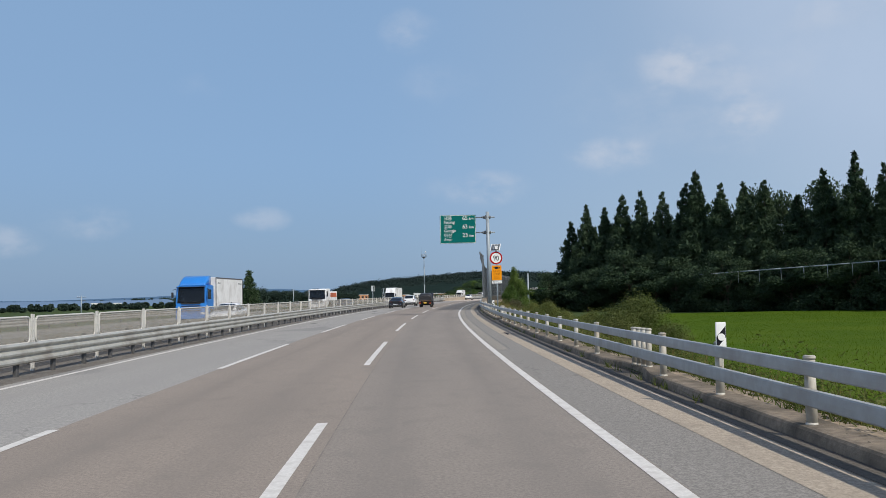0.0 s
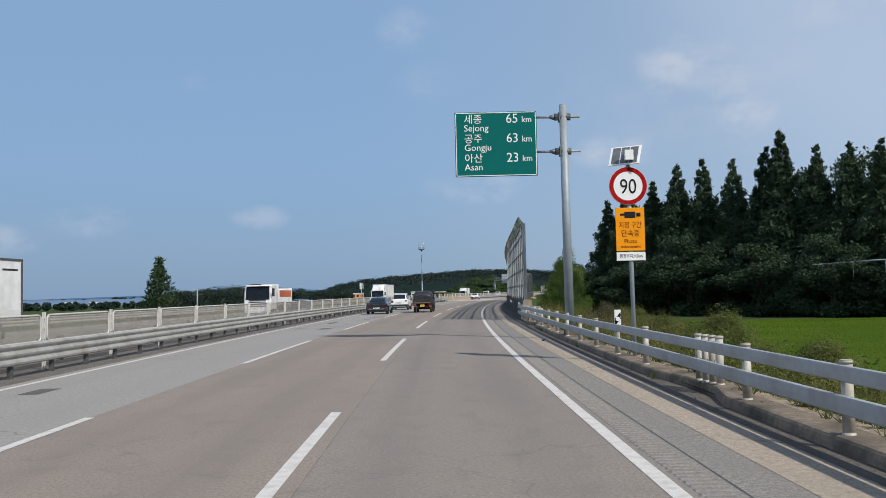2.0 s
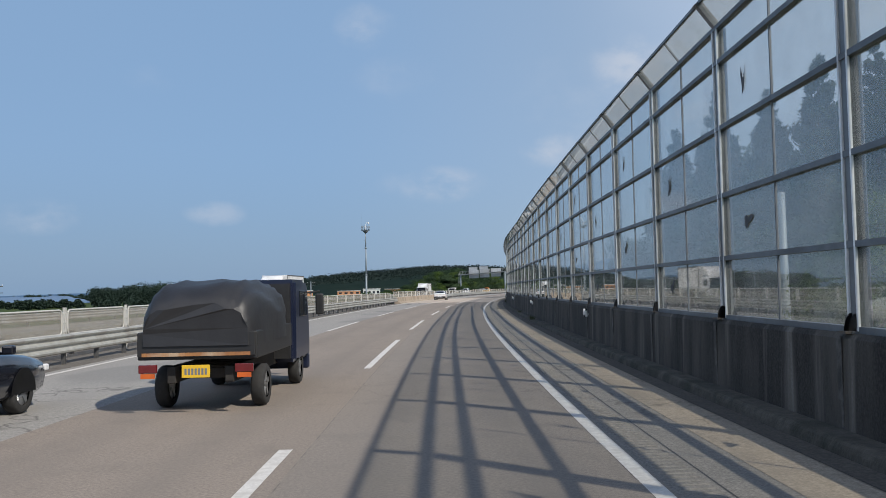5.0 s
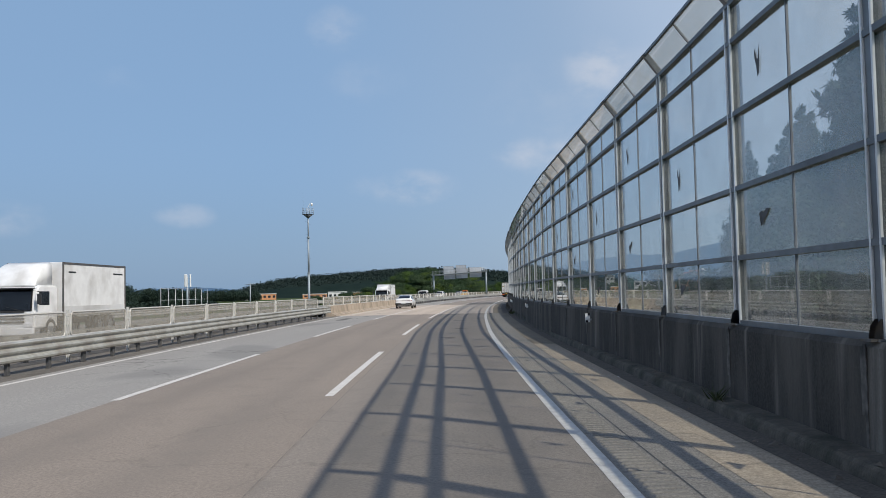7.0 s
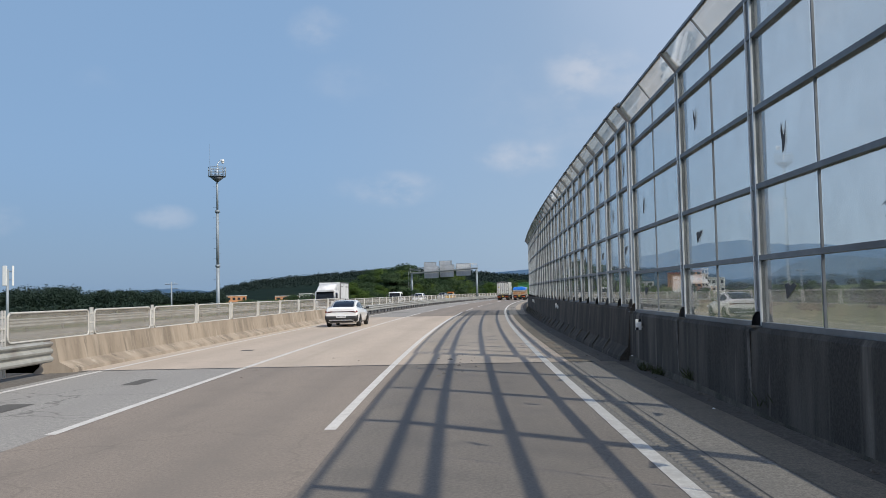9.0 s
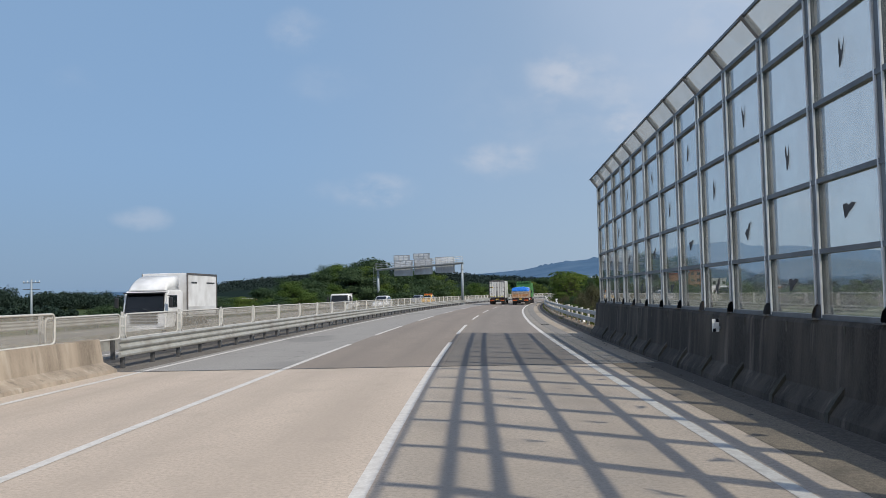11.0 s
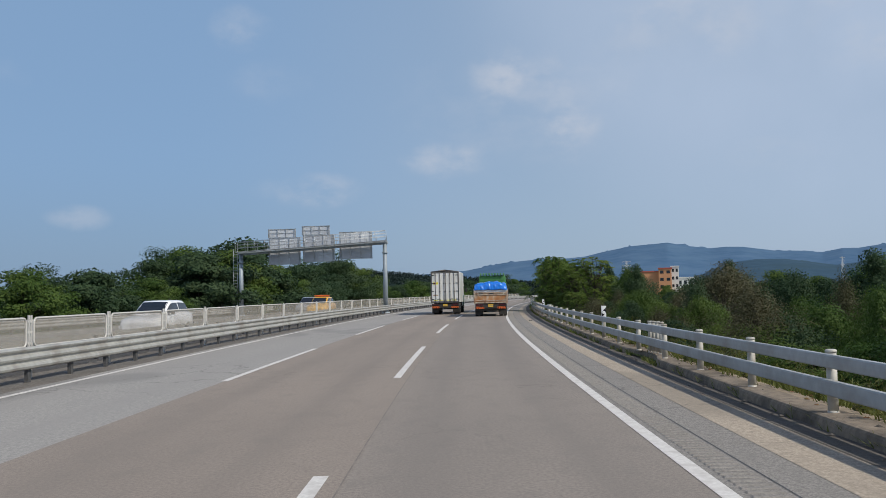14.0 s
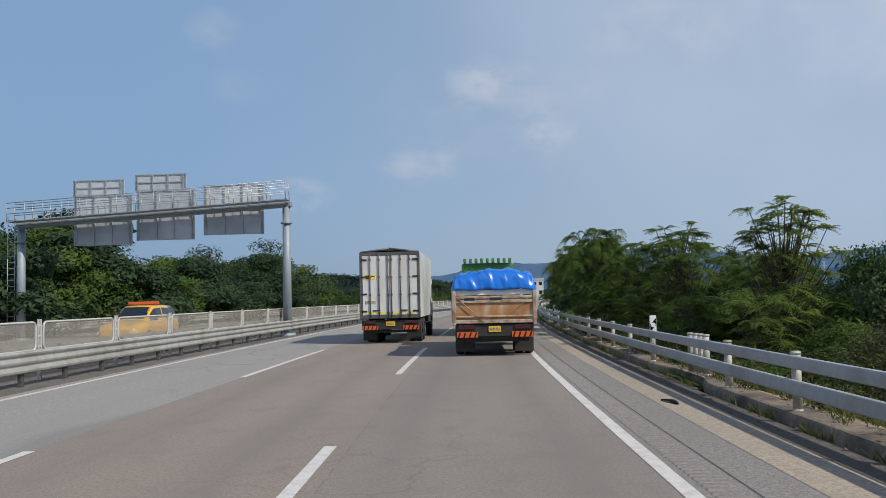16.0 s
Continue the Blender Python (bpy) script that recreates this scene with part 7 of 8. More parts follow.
surf("tarp_blue", (0.005, 0.17, 0.66), (0.004, 0.14, 0.56), 3.0, 0.30, spec=0.6, coords="Object", bump=0.35, bscale=5)
surf("tarp_black", (0.018, 0.018, 0.020), (0.028, 0.028, 0.03), 3.0, 0.5, coords="Object", bump=0.3, bscale=6)
surf("rust_orange", (0.44, 0.21, 0.075), (0.27, 0.11, 0.045), 6.0, 0.75, c3=(0.52, 0.42, 0.30), big=0.5, coords="Object", bump=0.3, stretch=(1, 1, 0.5))
surf("rust_pale", (0.50, 0.44, 0.35), (0.36, 0.27, 0.18), 6.0, 0.7, c3=(0.22, 0.10, 0.05), big=0.6, coords="Object", bump=0.2)
surf("load_green", (0.05, 0.20, 0.06), (0.04, 0.15, 0.045), 4.0, 0.7, c3=(0.09, 0.24, 0.07), coords="Object")
surf("bed_orange", (0.55, 0.13, 0.04), (0.46, 0.11, 0.035), 3.0, 0.6, c3=(0.36, 0.10, 0.04), coords="Object")
surf("hi_vis", (0.85, 0.78, 0.06), (0.8, 0.72, 0.05), 5.0, 0.5, coords="Object")


def grid_mesh(rows, closed=False, caps=False):
    """Quads between rows of points."""
    bm = bmesh.new()
    vs = [[bm.verts.new(p) for p in r] for r in rows]
    n = len(rows[0])
    for a, b in zip(vs, vs[1:]):
        for j in range(n if closed else n - 1):
            k = (j + 1) % n
            f = bm.faces.new((a[j], a[k], b[k], b[j]))
            f.smooth = True
    if caps:
        bm.faces.new(list(reversed(vs[0])))
        bm.faces.new(vs[-1])
    bmesh.ops.recalc_face_normals(bm, faces=bm.faces)
    return bm


def thick(bm, t):
    bmesh.ops.solidify(bm, geom=bm.faces[:], thickness=t)
    return bm


def plate(parent, y, z, w=0.52, h=0.11, mat="plate_white", x=0.0):
    bm = bmesh.new()
    box(bm, (x, y, z), (w, 0.015, h), bevel=0.003)
    o = local("number_plate", bm, mat, parent)
    bm = bmesh.new()
    for i in range(7):
        box(bm, (x - w * 0.36 + i * w * 0.12, y - 0.009, z - h * 0.02), (w * 0.075, 0.003, h * 0.5))
    local("plate_bar", bm, "plate_ink", o)


WHEEL = {}


def wheel(parent, x, y, r, w=0.2, rim="rim_metal"):
    key = (r, w, rim)
    if key not in WHEEL:
        prof = [(r * 0.62, -w / 2 + 0.01), (r * 0.90, -w / 2), (r * 0.98, -w / 2 + 0.03), (r, 0.0), (r * 0.98, w / 2 - 0.03), (r * 0.90, w / 2), (r * 0.62, w / 2 - 0.01)]
        n = 24
        rows = [[Vector((xx, rr * math.cos(2 * math.pi * i / n), rr * math.sin(2 * math.pi * i / n))) for rr, xx in prof] for i in range(n + 1)]
        bt = grid_mesh(rows)
        bmesh.ops.remove_doubles(bt, verts=bt.verts, dist=1e-4)
        br = bmesh.new()
        for sx in (-1, 1):
            tube(br, (sx * w * 0.30, 0, 0), (sx * w * 0.40, 0, 0), r * 0.16, seg=12)
            for i in range(5):
                a = 2 * math.pi * i / 5
                box(br, (sx * w * 0.34, 0, r * 0.36), (w * 0.12, r * 0.20, r * 0.55), Matrix.Rotation(a, 4, "X"))
        tube(br, (-w * 0.30, 0, 0), (w * 0.30, 0, 0), r * 0.64, seg=20)
        WHEEL[key] = (bm_to("tyre", bt), bm_to("rim", br))
    e = empty("wheel")
    e.parent = parent
    e.matrix_basis = Matrix.Translation((x, y, r))
    part_of("tyre", WHEEL[key][0], "tyre_rubber", e)
    part_of("rim", WHEEL[key][1], rim, e)
    return e


def car(name, m, label, paint, L=4.68, W=1.825, H=1.42, deck=1.0, roof0=1.45, roof1=2.45, glass0=0.42, glass1=3.45, belt=0.93, sill=0.18, rear="bar", group=""):
    """A saloon or estate: lofted body, glasshouse with its panes, wheels, lamps."""
    e = empty(name, m)
    tagged(e, label, "car", group)
    hw = W / 2
    k = L / 4.68
    st = [(0.0, .86, .36, .58, .84, deck - 0.10), (0.06, .93, .28, .60, .90, deck - 0.02), (0.25, .97, .22, .60, .92, deck), (0.6, .99, sill, .58, .92, deck), (1.2, 1.0, sill, .56, .91, max(belt, deck - 0.04)), (2.3, 1.0, sill, .56, .89, belt),
          (3.3, .995, sill, .54, .86, belt - .02), (3.9, .98, sill, .52, .79, belt - .09), (4.4, .92, .2, .48, .69, belt - .18), (4.62, .80, .26, .46, .60, belt - .28), (4.68, .66, .34, .45, .54, belt - .36)]
    rows = []
    for y, w, zb, zm, zs, zd in st:
        w *= hw
        zs = min(zs * (belt / 0.93), zd - 0.02)
        half = [(0, zb), (w * .80, zb), (w * .96, zb + .12), (w, zm), (w * .985, (zm + zs) / 2), (w * .955, zs), (w * .86, zd), (w * .45, zd + .015), (0, zd + .02)]
        ring = [Vector((x, y * k, z)) for x, z in half] + [Vector((-x, y * k, z)) for x, z in reversed(half[1:-1])]
        rows.append(ring)
    body = local("body", grid_mesh(rows, True, True), paint, e)

    def gh(y, u):
        """A point of the glasshouse: y along, u from the sill (0) over the rail (0.6) to the middle (1)."""
        zt = np.interp(y, [glass0, glass0 + 0.5 * (roof0 - glass0), roof0, (roof0 + roof1) / 2, roof1, roof1 + 0.5 * (glass1 - roof1), glass1], [belt + .03, belt + 0.03 + 0.60 * (H - belt - 0.04), H - .035, H, H - .03, belt + 0.55 * (H - belt), belt])
        zt = float(max(zt, belt + 0.01))
        wb = float(np.interp(y, [glass0, roof0, roof1, glass1], [.80, .885, .885, .80])) * hw
        wr = float(np.interp(y, [glass0, roof0, roof1, glass1], [.74, .665, .665, .72])) * hw
        p0, p1, p2, p3 = (wb, belt - 0.03), (wr + (wb - wr) * 0.12, max(zt - .08, belt - .02)), (wr * .90, zt - .012), (0.0, zt)
        for a, b, u0, u1 in ((p0, p1, 0, .5), (p1, p2, .5, .65), (p2, p3, .65, 1.0)):
            if u <= u1:
                t = (u - u0) / (u1 - u0)
                return Vector((a[0] + (b[0] - a[0]) * t, y * k, a[1] + (b[1] - a[1]) * t))

    ys = np.linspace(glass0, glass1, 15)
    us = [0, .25, .5, .57, .65, .8, 1.0]
    rows = []
    for y in ys:
        r = [gh(float(y), u) for u in us]
        rows.append(r + [Vector((-p.x, p.y, p.z)) for p in reversed(r[:-1])])
    cab = local("cabin", grid_mesh(rows), paint, e)

    def pane(pname, y0, y1, u0, u1, side=0):
        rr = []
        for y in np.linspace(y0, y1, 6):
            if side:
                rr.append([Vector((side * (gh(float(y), u).x + 0.008), gh(float(y), u).y, gh(float(y), u).z + 0.004)) for u in np.linspace(u0, u1, 4)])
            else:
                r = [gh(float(y), u) for u in np.linspace(u0, 1.0, 5)]
                r = r + [Vector((-p.x, p.y, p.z)) for p in reversed(r[:-1])]
                rr.append([p + Vector((0, 0, 0.010)) + Vector((0, -0.006 if y < 2 else 0.006, 0)) for p in r])
        local(pname, grid_mesh(rr), "car_glass", cab, smooth=True)

    pane("rear_window", glass0 + 0.07, roof0 - 0.07, .60, 1)
    pane("windscreen", roof1 + 0.10, glass1 - 0.06, .60, 1)
    mid = (roof0 + roof1) / 2 + 0.1
    for sd_ in (-1, 1):
        pane("rear_side_window", max(glass0 + 0.45, roof0 - 0.5), mid - 0.05, .10, .46, sd_)
        pane("front_side_window", mid + 0.05, roof1 + 0.55, .10, .46, sd_)
        bm = bmesh.new()
        box(bm, (sd_ * (hw + 0.07), (roof1 + 0.62) * k, belt + 0.05), (0.18, 0.10, 0.13), bevel=0.03)
        box(bm, (sd_ * (hw - 0.06), (roof1 + 0.66) * k, belt + 0.0), (0.14, 0.05, 0.04))
        local("mirror", bm, "trim_black" if paint != "car_black" else paint, e)
        for y in (0.92, 3.62):
            bm = bmesh.new()
            n = 18
            r0 = 0.37
            v = [[bm.verts.new((sd_ * (hw * 0.93 + dx), y * k + rr * math.cos(math.pi * i / n), 0.31 + rr * math.sin(math.pi * i / n))) for i in range(n + 1)] for rr, dx in ((r0, 0.067), (0.0, 0.067))]
            for i in range(n):
                bm.faces.new((v[0][i], v[0][i + 1], v[1][i]))
            local("wheel_arch", thick(bm, 0.004), "trim_black", e)
            wheel(e, sd_ * (hw - 0.105), y * k, 0.325, 0.21)
        bm = bmesh.new()
        for i in (0.30, 0.53):
            box(bm, (sd_ * (hw + 0.004), (glass0 + i * 4.4) * k * 0.75 + 0.3, belt - 0.16), (0.02, 0.16, 0.025), bevel=0.005)
        local("door_handle", bm, "chrome" if rear == "split" else paint, e)
    # rear end
    if rear == "bar":
        bm = bmesh.new()
        box(bm, (0, -0.010, 0.825), (W * 0.80, 0.03, 0.035), bevel=0.008)
        local("tail_lamp_bar", bm, "lamp_dark_red", e)
        for sd_ in (-1, 1):
            bm = bmesh.new()
            v = [bm.verts.new((sd_ * x, y, z)) for x, y, z in ((0.48, -0.022, 0.805), (0.48, -0.022, 0.845), (hw * 0.93, 0.05, 0.875), (hw * 0.965, 0.12, 0.78), (hw * 0.84, -0.008, 0.76))]
            bm.faces.new(v)
            local("tail_lamp", thick(bm, 0.02), "lamp_red", e)
        zlo, zpl = 0.45, 0.565
    elif rear == "split":
        for sd_ in (-1, 1):
            bm = bmesh.new()
            box(bm, (sd_ * hw * 0.70, 0.0, 0.84), (hw * 0.42, 0.035, 0.045), bevel=0.01)
            local("tail_lamp", bm, "lamp_red", e)
            bm = bmesh.new()
            box(bm, (sd_ * hw * 0.60, -0.012, 0.455), (0.34, 0.03, 0.05), bevel=0.012)
            local("exhaust_trim", bm, "chrome", e)
        bm = bmesh.new()
        for i in range(6):
            box(bm, (-0.21 + i * 0.085, -0.012, 0.84), (0.035, 0.01, 0.03))
        local("badge_bars", bm, "chrome", e)
        zlo, zpl = 0.42, 0.52
    else:
        for sd_ in (-1, 1):
            bm = bmesh.new()
            box(bm, (sd_ * hw * 0.78, 0.02, 0.95), (0.26, 0.06, 0.14), bevel=0.015)
            local("tail_lamp", bm, "lamp_red", e)
        zlo, zpl = 0.46, 0.78
    bm = bmesh.new()
    bm.free()
    rows = []
    for z, dy, sp in ((0.25, 0.13, 0.80), (0.31, 0.02, 0.93), (0.46, -0.025, 0.985), (0.585, -0.02, 0.985), (0.60, 0.03, 0.97)):
        row = []
        for i in range(25):
            u = -1 + i / 12
            lift = 0.05 * max(0.0, abs(u) - 0.55) / 0.45 if z > 0.5 else 0.0
            x = hw * sp * math.sin(u * math.pi / 2 * 0.98) if abs(u) < 2 else 0
            row.append(Vector((x, dy + 0.50 * max(0.0, abs(u) - 0.45) ** 2.2, z + lift)))
        rows.append(row)
    local("rear_bumper", thick(grid_mesh(rows), 0.02), "trim_black" if paint != "car_black" else paint, e)
    bm = bmesh.new()
    box(bm, (0, -0.028, 0.40), (W * 0.62, 0.02, 0.016), bevel=0.004)
    local("bumper_trim", bm, "rim_metal", e)
    bm = bmesh.new()
    box(bm, (0, 0.10, 0.30), (W * 0.70, 0.12, 0.12), bevel=0.02)
    local("diffuser", bm, "trim_black", e)
    plate(e, -0.036, zpl)
    bm = bmesh.new()
    box(bm, (0, (roof0 + 0.05) * k, H + 0.02), (0.035, 0.16, 0.07), bevel=0.012)
    local("roof_fin", bm, "trim_black", e)
    bm = bmesh.new()
    box(bm, (0, 4.66 * k, 0.42), (W * 0.62, 0.05, 0.16), bevel=0.02)
    local("grille", bm, "trim_black", e)
    for sd_ in (-1, 1):
        bm = bmesh.new()
        box(bm, (sd_ * hw * 0.72, 4.56 * k, 0.60), (0.30, 0.12, 0.10), bevel=0.02)
        local("headlamp", bm, "plate_white", e)
    return e


car("black_saloon_car", M(111.3, -9.05, 0), "glossy black saloon car with split tail lamps on the inner lane", "car_black", L=5.0, W=1.87, H=1.46, deck=1.02, rear="split")
car("white_saloon_car", M(234.2, -8.85, 0), "white saloon car with a full-width dark red tail lamp", "car_white", deck=1.05, rear="bar")
car("white_crossover_car", M(128.6, -9.0, 0), "white sport utility car with dark rear window", "car_white", L=4.6, W=1.86, H=1.68, deck=1.12, roof0=0.75, roof1=2.5, glass0=0.10, glass1=3.35, belt=1.06, sill=0.24, rear="suv")


def suv(m, label, paint, light_bar=False):
    e = car("sport_utility_car", m, label, paint, L=4.7, W=1.88, H=1.72, deck=1.12, roof0=0.75, roof1=2.5, glass0=0.10, glass1=3.35, belt=1.08, sill=0.24, rear="suv")
    if light_bar:
        bm = bmesh.new()
        box(bm, (0, 1.9, 1.80), (1.3, 0.3, 0.13), bevel=0.03)
        local("light_bar", bm, "reflect_orange", e)
    return e


suv(M(331.6, -16.4, 0, 180), "white sport utility car on the opposite carriageway", "car_white")
suv(M(376.0, -19.6, 0, 180), "silver-grey sport utility car on the opposite carriageway", "car_silver")
suv(M(367.5, -16.4, 0, 180), "yellow patrol car with an orange roof light bar", "car_yellow", True)
car("white_saloon_car", M(62.0, -16.3, 0, 180), "white car on the opposite carriageway beyond the screens", "car_white")
car("silver_saloon_car", M(117.0, -16.3, 0, 180), "dark silver car on the opposite carriageway", "car_black")


# ---- lorries ----
def cab_over(e, y0, W, H, paint, z0=0.55, depth=1.9, visor=True, deflector=0.0):
    """A flat-nosed cab whose front face is at y0, looking along +y."""
    hw = W / 2
    lo, hi = z0 + 0.44 * (H - z0), H - 0.17
    prof = [(y0, z0), (y0 + 0.02, z0 + 0.25 * (H - z0)), (y0 - 0.02, lo - 0.03), (y0 - 0.22, H - 0.12), (y0 - 0.42, H), (y0 - depth, H), (y0 - depth, z0)]
    bm = bmesh.new()
    a = [bm.verts.new((-hw, y, z)) for y, z in prof]
    b = [bm.verts.new((hw, y, z)) for y, z in prof]
    bm.faces.new(a)
    bm.faces.new(list(reversed(b)))
    for i in range(len(prof)):
        j = (i + 1) % len(prof)
        bm.faces.new((a[i], b[i], b[j], a[j]))
    bmesh.ops.recalc_face_normals(bm, faces=bm.faces)
    bmesh.ops.bevel(bm, geom=bm.edges[:], offset=0.06, segments=2, affect="EDGES")
    cab = local("cab", bm, paint, e)
    for key, grow, off, mat in (("screen_frame", 0.05, 0.0, "trim_black"), ("windscreen", 0.0, 0.016, "car_glass")):
        bm = bmesh.new()
        wlo, whi = hw * .84 + grow, hw * .80 + grow
        bm.faces.new([bm.verts.new(p) for p in ((-wlo, y0 + 0.008 + off, lo - grow), (wlo, y0 + 0.008 + off, lo - grow), (whi, y0 - 0.18 + off, hi + grow), (-whi, y0 - 0.18 + off, hi + grow))])
        local(key, thick(bm, 0.02), mat, cab)
    for x in (-0.45, 0.25):
        bm = bmesh.new()
        tube(bm, (x * hw, y0 + 0.05, lo - 0.02), (x * hw + 0.5 * hw, y0 + 0.02, lo + 0.13), 0.012, seg=5)
        local("wiper", bm, "trim_black", cab)
    for sd_ in (-1, 1):
        bm = bmesh.new()
        box(bm, (sd_ * (hw + 0.003), y0 - 0.75, z0 + (H - z0) * 0.70), (0.02, 0.85, (H - z0) * 0.32), bevel=0.008)
        local("side_window", bm, "car_glass", cab)
        bm = bmesh.new()
        box(bm, (sd_ * (hw + 0.2), y0 + 0.05, z0 + (H - z0) * 0.68), (0.16, 0.10, 0.42), bevel=0.03)
        tube(bm, (sd_ * hw, y0 - 0.15, H - 0.25), (sd_ * (hw + 0.2), y0 + 0.05, z0 + (H - z0) * 0.85), 0.018, seg=6)
        local("mirror", bm, "trim_black", cab)
        bm = bmesh.new()
        box(bm, (sd_ * hw * 0.78, y0 + 0.03, z0 + 0.16), (0.32, 0.06, 0.16), bevel=0.02)
        local("headlamp", bm, "plate_white", cab)
    for z in (0.20, 0.30, 0.40, 0.50):
        bm = bmesh.new()
        box(bm, (0, y0 + 0.03, z0 + z * (H - z0) * 0.8), (W * 0.62, 0.05, 0.075), bevel=0.012)
        local("grille_slot", bm, "trim_black", cab)
    bm = bmesh.new()
    box(bm, (0, y0 - depth - 0.05, z0 + (H - z0) / 2), (W * 0.9, 0.10, (H - z0) * 0.9))
    local("rear_shroud", bm, "trim_black", cab)
    bm = bmesh.new()
    box(bm, (0, y0 + 0.02, z0 - 0.10), (W * 0.98, 0.16, 0.30), bevel=0.04)
    local("front_bumper", bm, paint, cab)
    if visor:
        bm = bmesh.new()
        box(bm, (0, y0 - 0.05, H - 0.12), (W * 0.92, 0.28, 0.05), bevel=0.015)
        local("visor", bm, "trim_black", cab)
    if deflector:
        bm = bmesh.new()
        rows = []
        for t in (0.0, 0.08, 0.2, 0.4, 0.65, 1.0):
            y, z = y0 - 0.30 - 1.45 * t, H + 0.02 + deflector * math.sin(t * math.pi / 2) ** 0.7
            rows.append([Vector((-hw * .86, y, H - 0.01)), Vector((-hw * .84, y, z - 0.06)), Vector((-hw * .74, y, z)), Vector((hw * .74, y, z)), Vector((hw * .84, y, z - 0.06)), Vector((hw * .86, y, H - 0.01))])
        local("wind_deflector", grid_mesh(rows, True, True), paint, cab)
    return cab


def chassis(e, y0, y1, W, z=0.75):
    bm = bmesh.new()
    for sd_ in (-1, 1):
        box(bm, (sd_ * 0.42, (y0 + y1) / 2, z), (0.12, y1 - y0, 0.24), bevel=0.01)
    for i in range(6):
        box(bm, (0, y0 + (i + 0.5) * (y1 - y0) / 6, z), (0.9, 0.1, 0.14))
    return local("chassis", bm, "chassis_black", e)


def cargo_box(e, y0, y1, W, z0, z1, skin="box_side", door="box_panel", detail=True):
    """A closed load box with framed rear doors at y0."""
    bm = bmesh.new()
    box(bm, (0, (y0 + y1) / 2, (z0 + z1) / 2), (W, y1 - y0, z1 - z0), bevel=0.02)
    b = local("cargo_box", bm, skin, e)
    bm = bmesh.new()
    hw = W / 2
    for sd_ in (-1, 1):
        box(bm, (sd_ * (hw - 0.04), y0 - 0.01, (z0 + z1) / 2), (0.10, 0.08, z1 - z0), bevel=0.01)
    box(bm, (0, y0 - 0.01, z1 - 0.05), (W, 0.08, 0.13), bevel=0.01)
    box(bm, (0, y0 - 0.01, z0 + 0.05), (W, 0.08, 0.12), bevel=0.01)
    local("door_frame", bm, "frame_grey", b)
    if not detail:
        return b
    for sd_ in (-1, 1):
        bm = bmesh.new()
        box(bm, (sd_ * (hw - 0.09) / 2, y0 - 0.025, (z0 + z1) / 2), (hw - 0.13, 0.035, z1 - z0 - 0.26), bevel=0.006)
        d = local("door", bm, door, b)
        for x in (0.07, hw * 0.36, hw * 0.66):
            bm = bmesh.new()
            tube(bm, (sd_ * x, y0 - 0.07, z0 + 0.04), (sd_ * x, y0 - 0.07, z1 - 0.08), 0.022, seg=8)
            local("lock_rod", bm, "frame_grey", d)
            for i in range(4):
                bm = bmesh.new()
                z = z0 + 0.22 + i * (z1 - z0 - 0.5) / 3
                box(bm, (sd_ * x, y0 - 0.06, z), (0.09, 0.06, 0.07), bevel=0.01)
                local("rod_bracket", bm, "frame_grey", d)
        for i in range(4):
            bm = bmesh.new()
            z = z0 + 0.28 + i * (z1 - z0 - 0.56) / 3
            box(bm, (sd_ * (hw - 0.16), y0 - 0.055, z), (0.24, 0.03, 0.06), bevel=0.006)
            local("hinge", bm, "trim_black", d)
        bm = bmesh.new()
        box(bm, (sd_ * hw * 0.45, y0 - 0.055, z0 + 0.30), (0.30, 0.03, 0.05), bevel=0.006)
        local("door_handle", bm, "trim_black", d)
    return b


def tail_gear(e, W, z, plate_mat="plate_yellow"):
    """Rear lamps, striped reflectors, bumper bar and plate of a lorry."""
    hw = W / 2
    bm = bmesh.new()
    box(bm, (0, 0.10, z - 0.02), (W * 0.96, 0.12, 0.36), bevel=0.02)
    local("tail_panel", bm, "chassis_black", e)
    for sd_ in (-1, 1):
        bm = bmesh.new()
        box(bm, (sd_ * hw * 0.70, 0.03, z + 0.08), (hw * 0.42, 0.05, 0.13), bevel=0.01)
        local("tail_lamp", bm, "lamp_dark_red", e)
        bm = bmesh.new()
        box(bm, (sd_ * hw * 0.68, 0.02, z - 0.14), (hw * 0.52, 0.03, 0.16), bevel=0.005)
        r = local("reflector_board", bm, "reflect_orange", e)
        bm = bmesh.new()
        for i in range(4):
            c = sd_ * hw * 0.68 - hw * 0.2 + i * hw * 0.135
            v = [bm.verts.new(p) for p in ((c - 0.05, 0.003, z - 0.215), (c, 0.003, z - 0.215), (c + 0.05, 0.003, z - 0.065), (c, 0.003, z - 0.065))]
            bm.faces.new(v)
        local("stripes", thick(bm, 0.002), "lamp_red", r)
    plate(e, 0.02, z + 0.02, 0.36, 0.17, plate_mat)
    bm = bmesh.new()
    box(bm, (0, 0.25, 0.48), (W * 0.86, 0.10, 0.12), bevel=0.015)
    local("bumper_bar", bm, "chassis_black", e)
    for sd_ in (-1, 1):
        bm = bmesh.new()
        box(bm, (sd_ * hw * 0.74, 0.55, 0.40), (0.56, 0.015, 0.56))
        local("mud_flap", bm, "chassis_black", e)


def twin_wheels(e, ys, W, r=0.48):
    for y, twin in ys:
        for sd_ in (-1, 1):
            wheel(e, sd_ * (W / 2 - 0.18), y, r, 0.26, "rim_metal")
            if twin:
                wheel(e, sd_ * (W / 2 - 0.47), y, r, 0.26, "rim_metal")


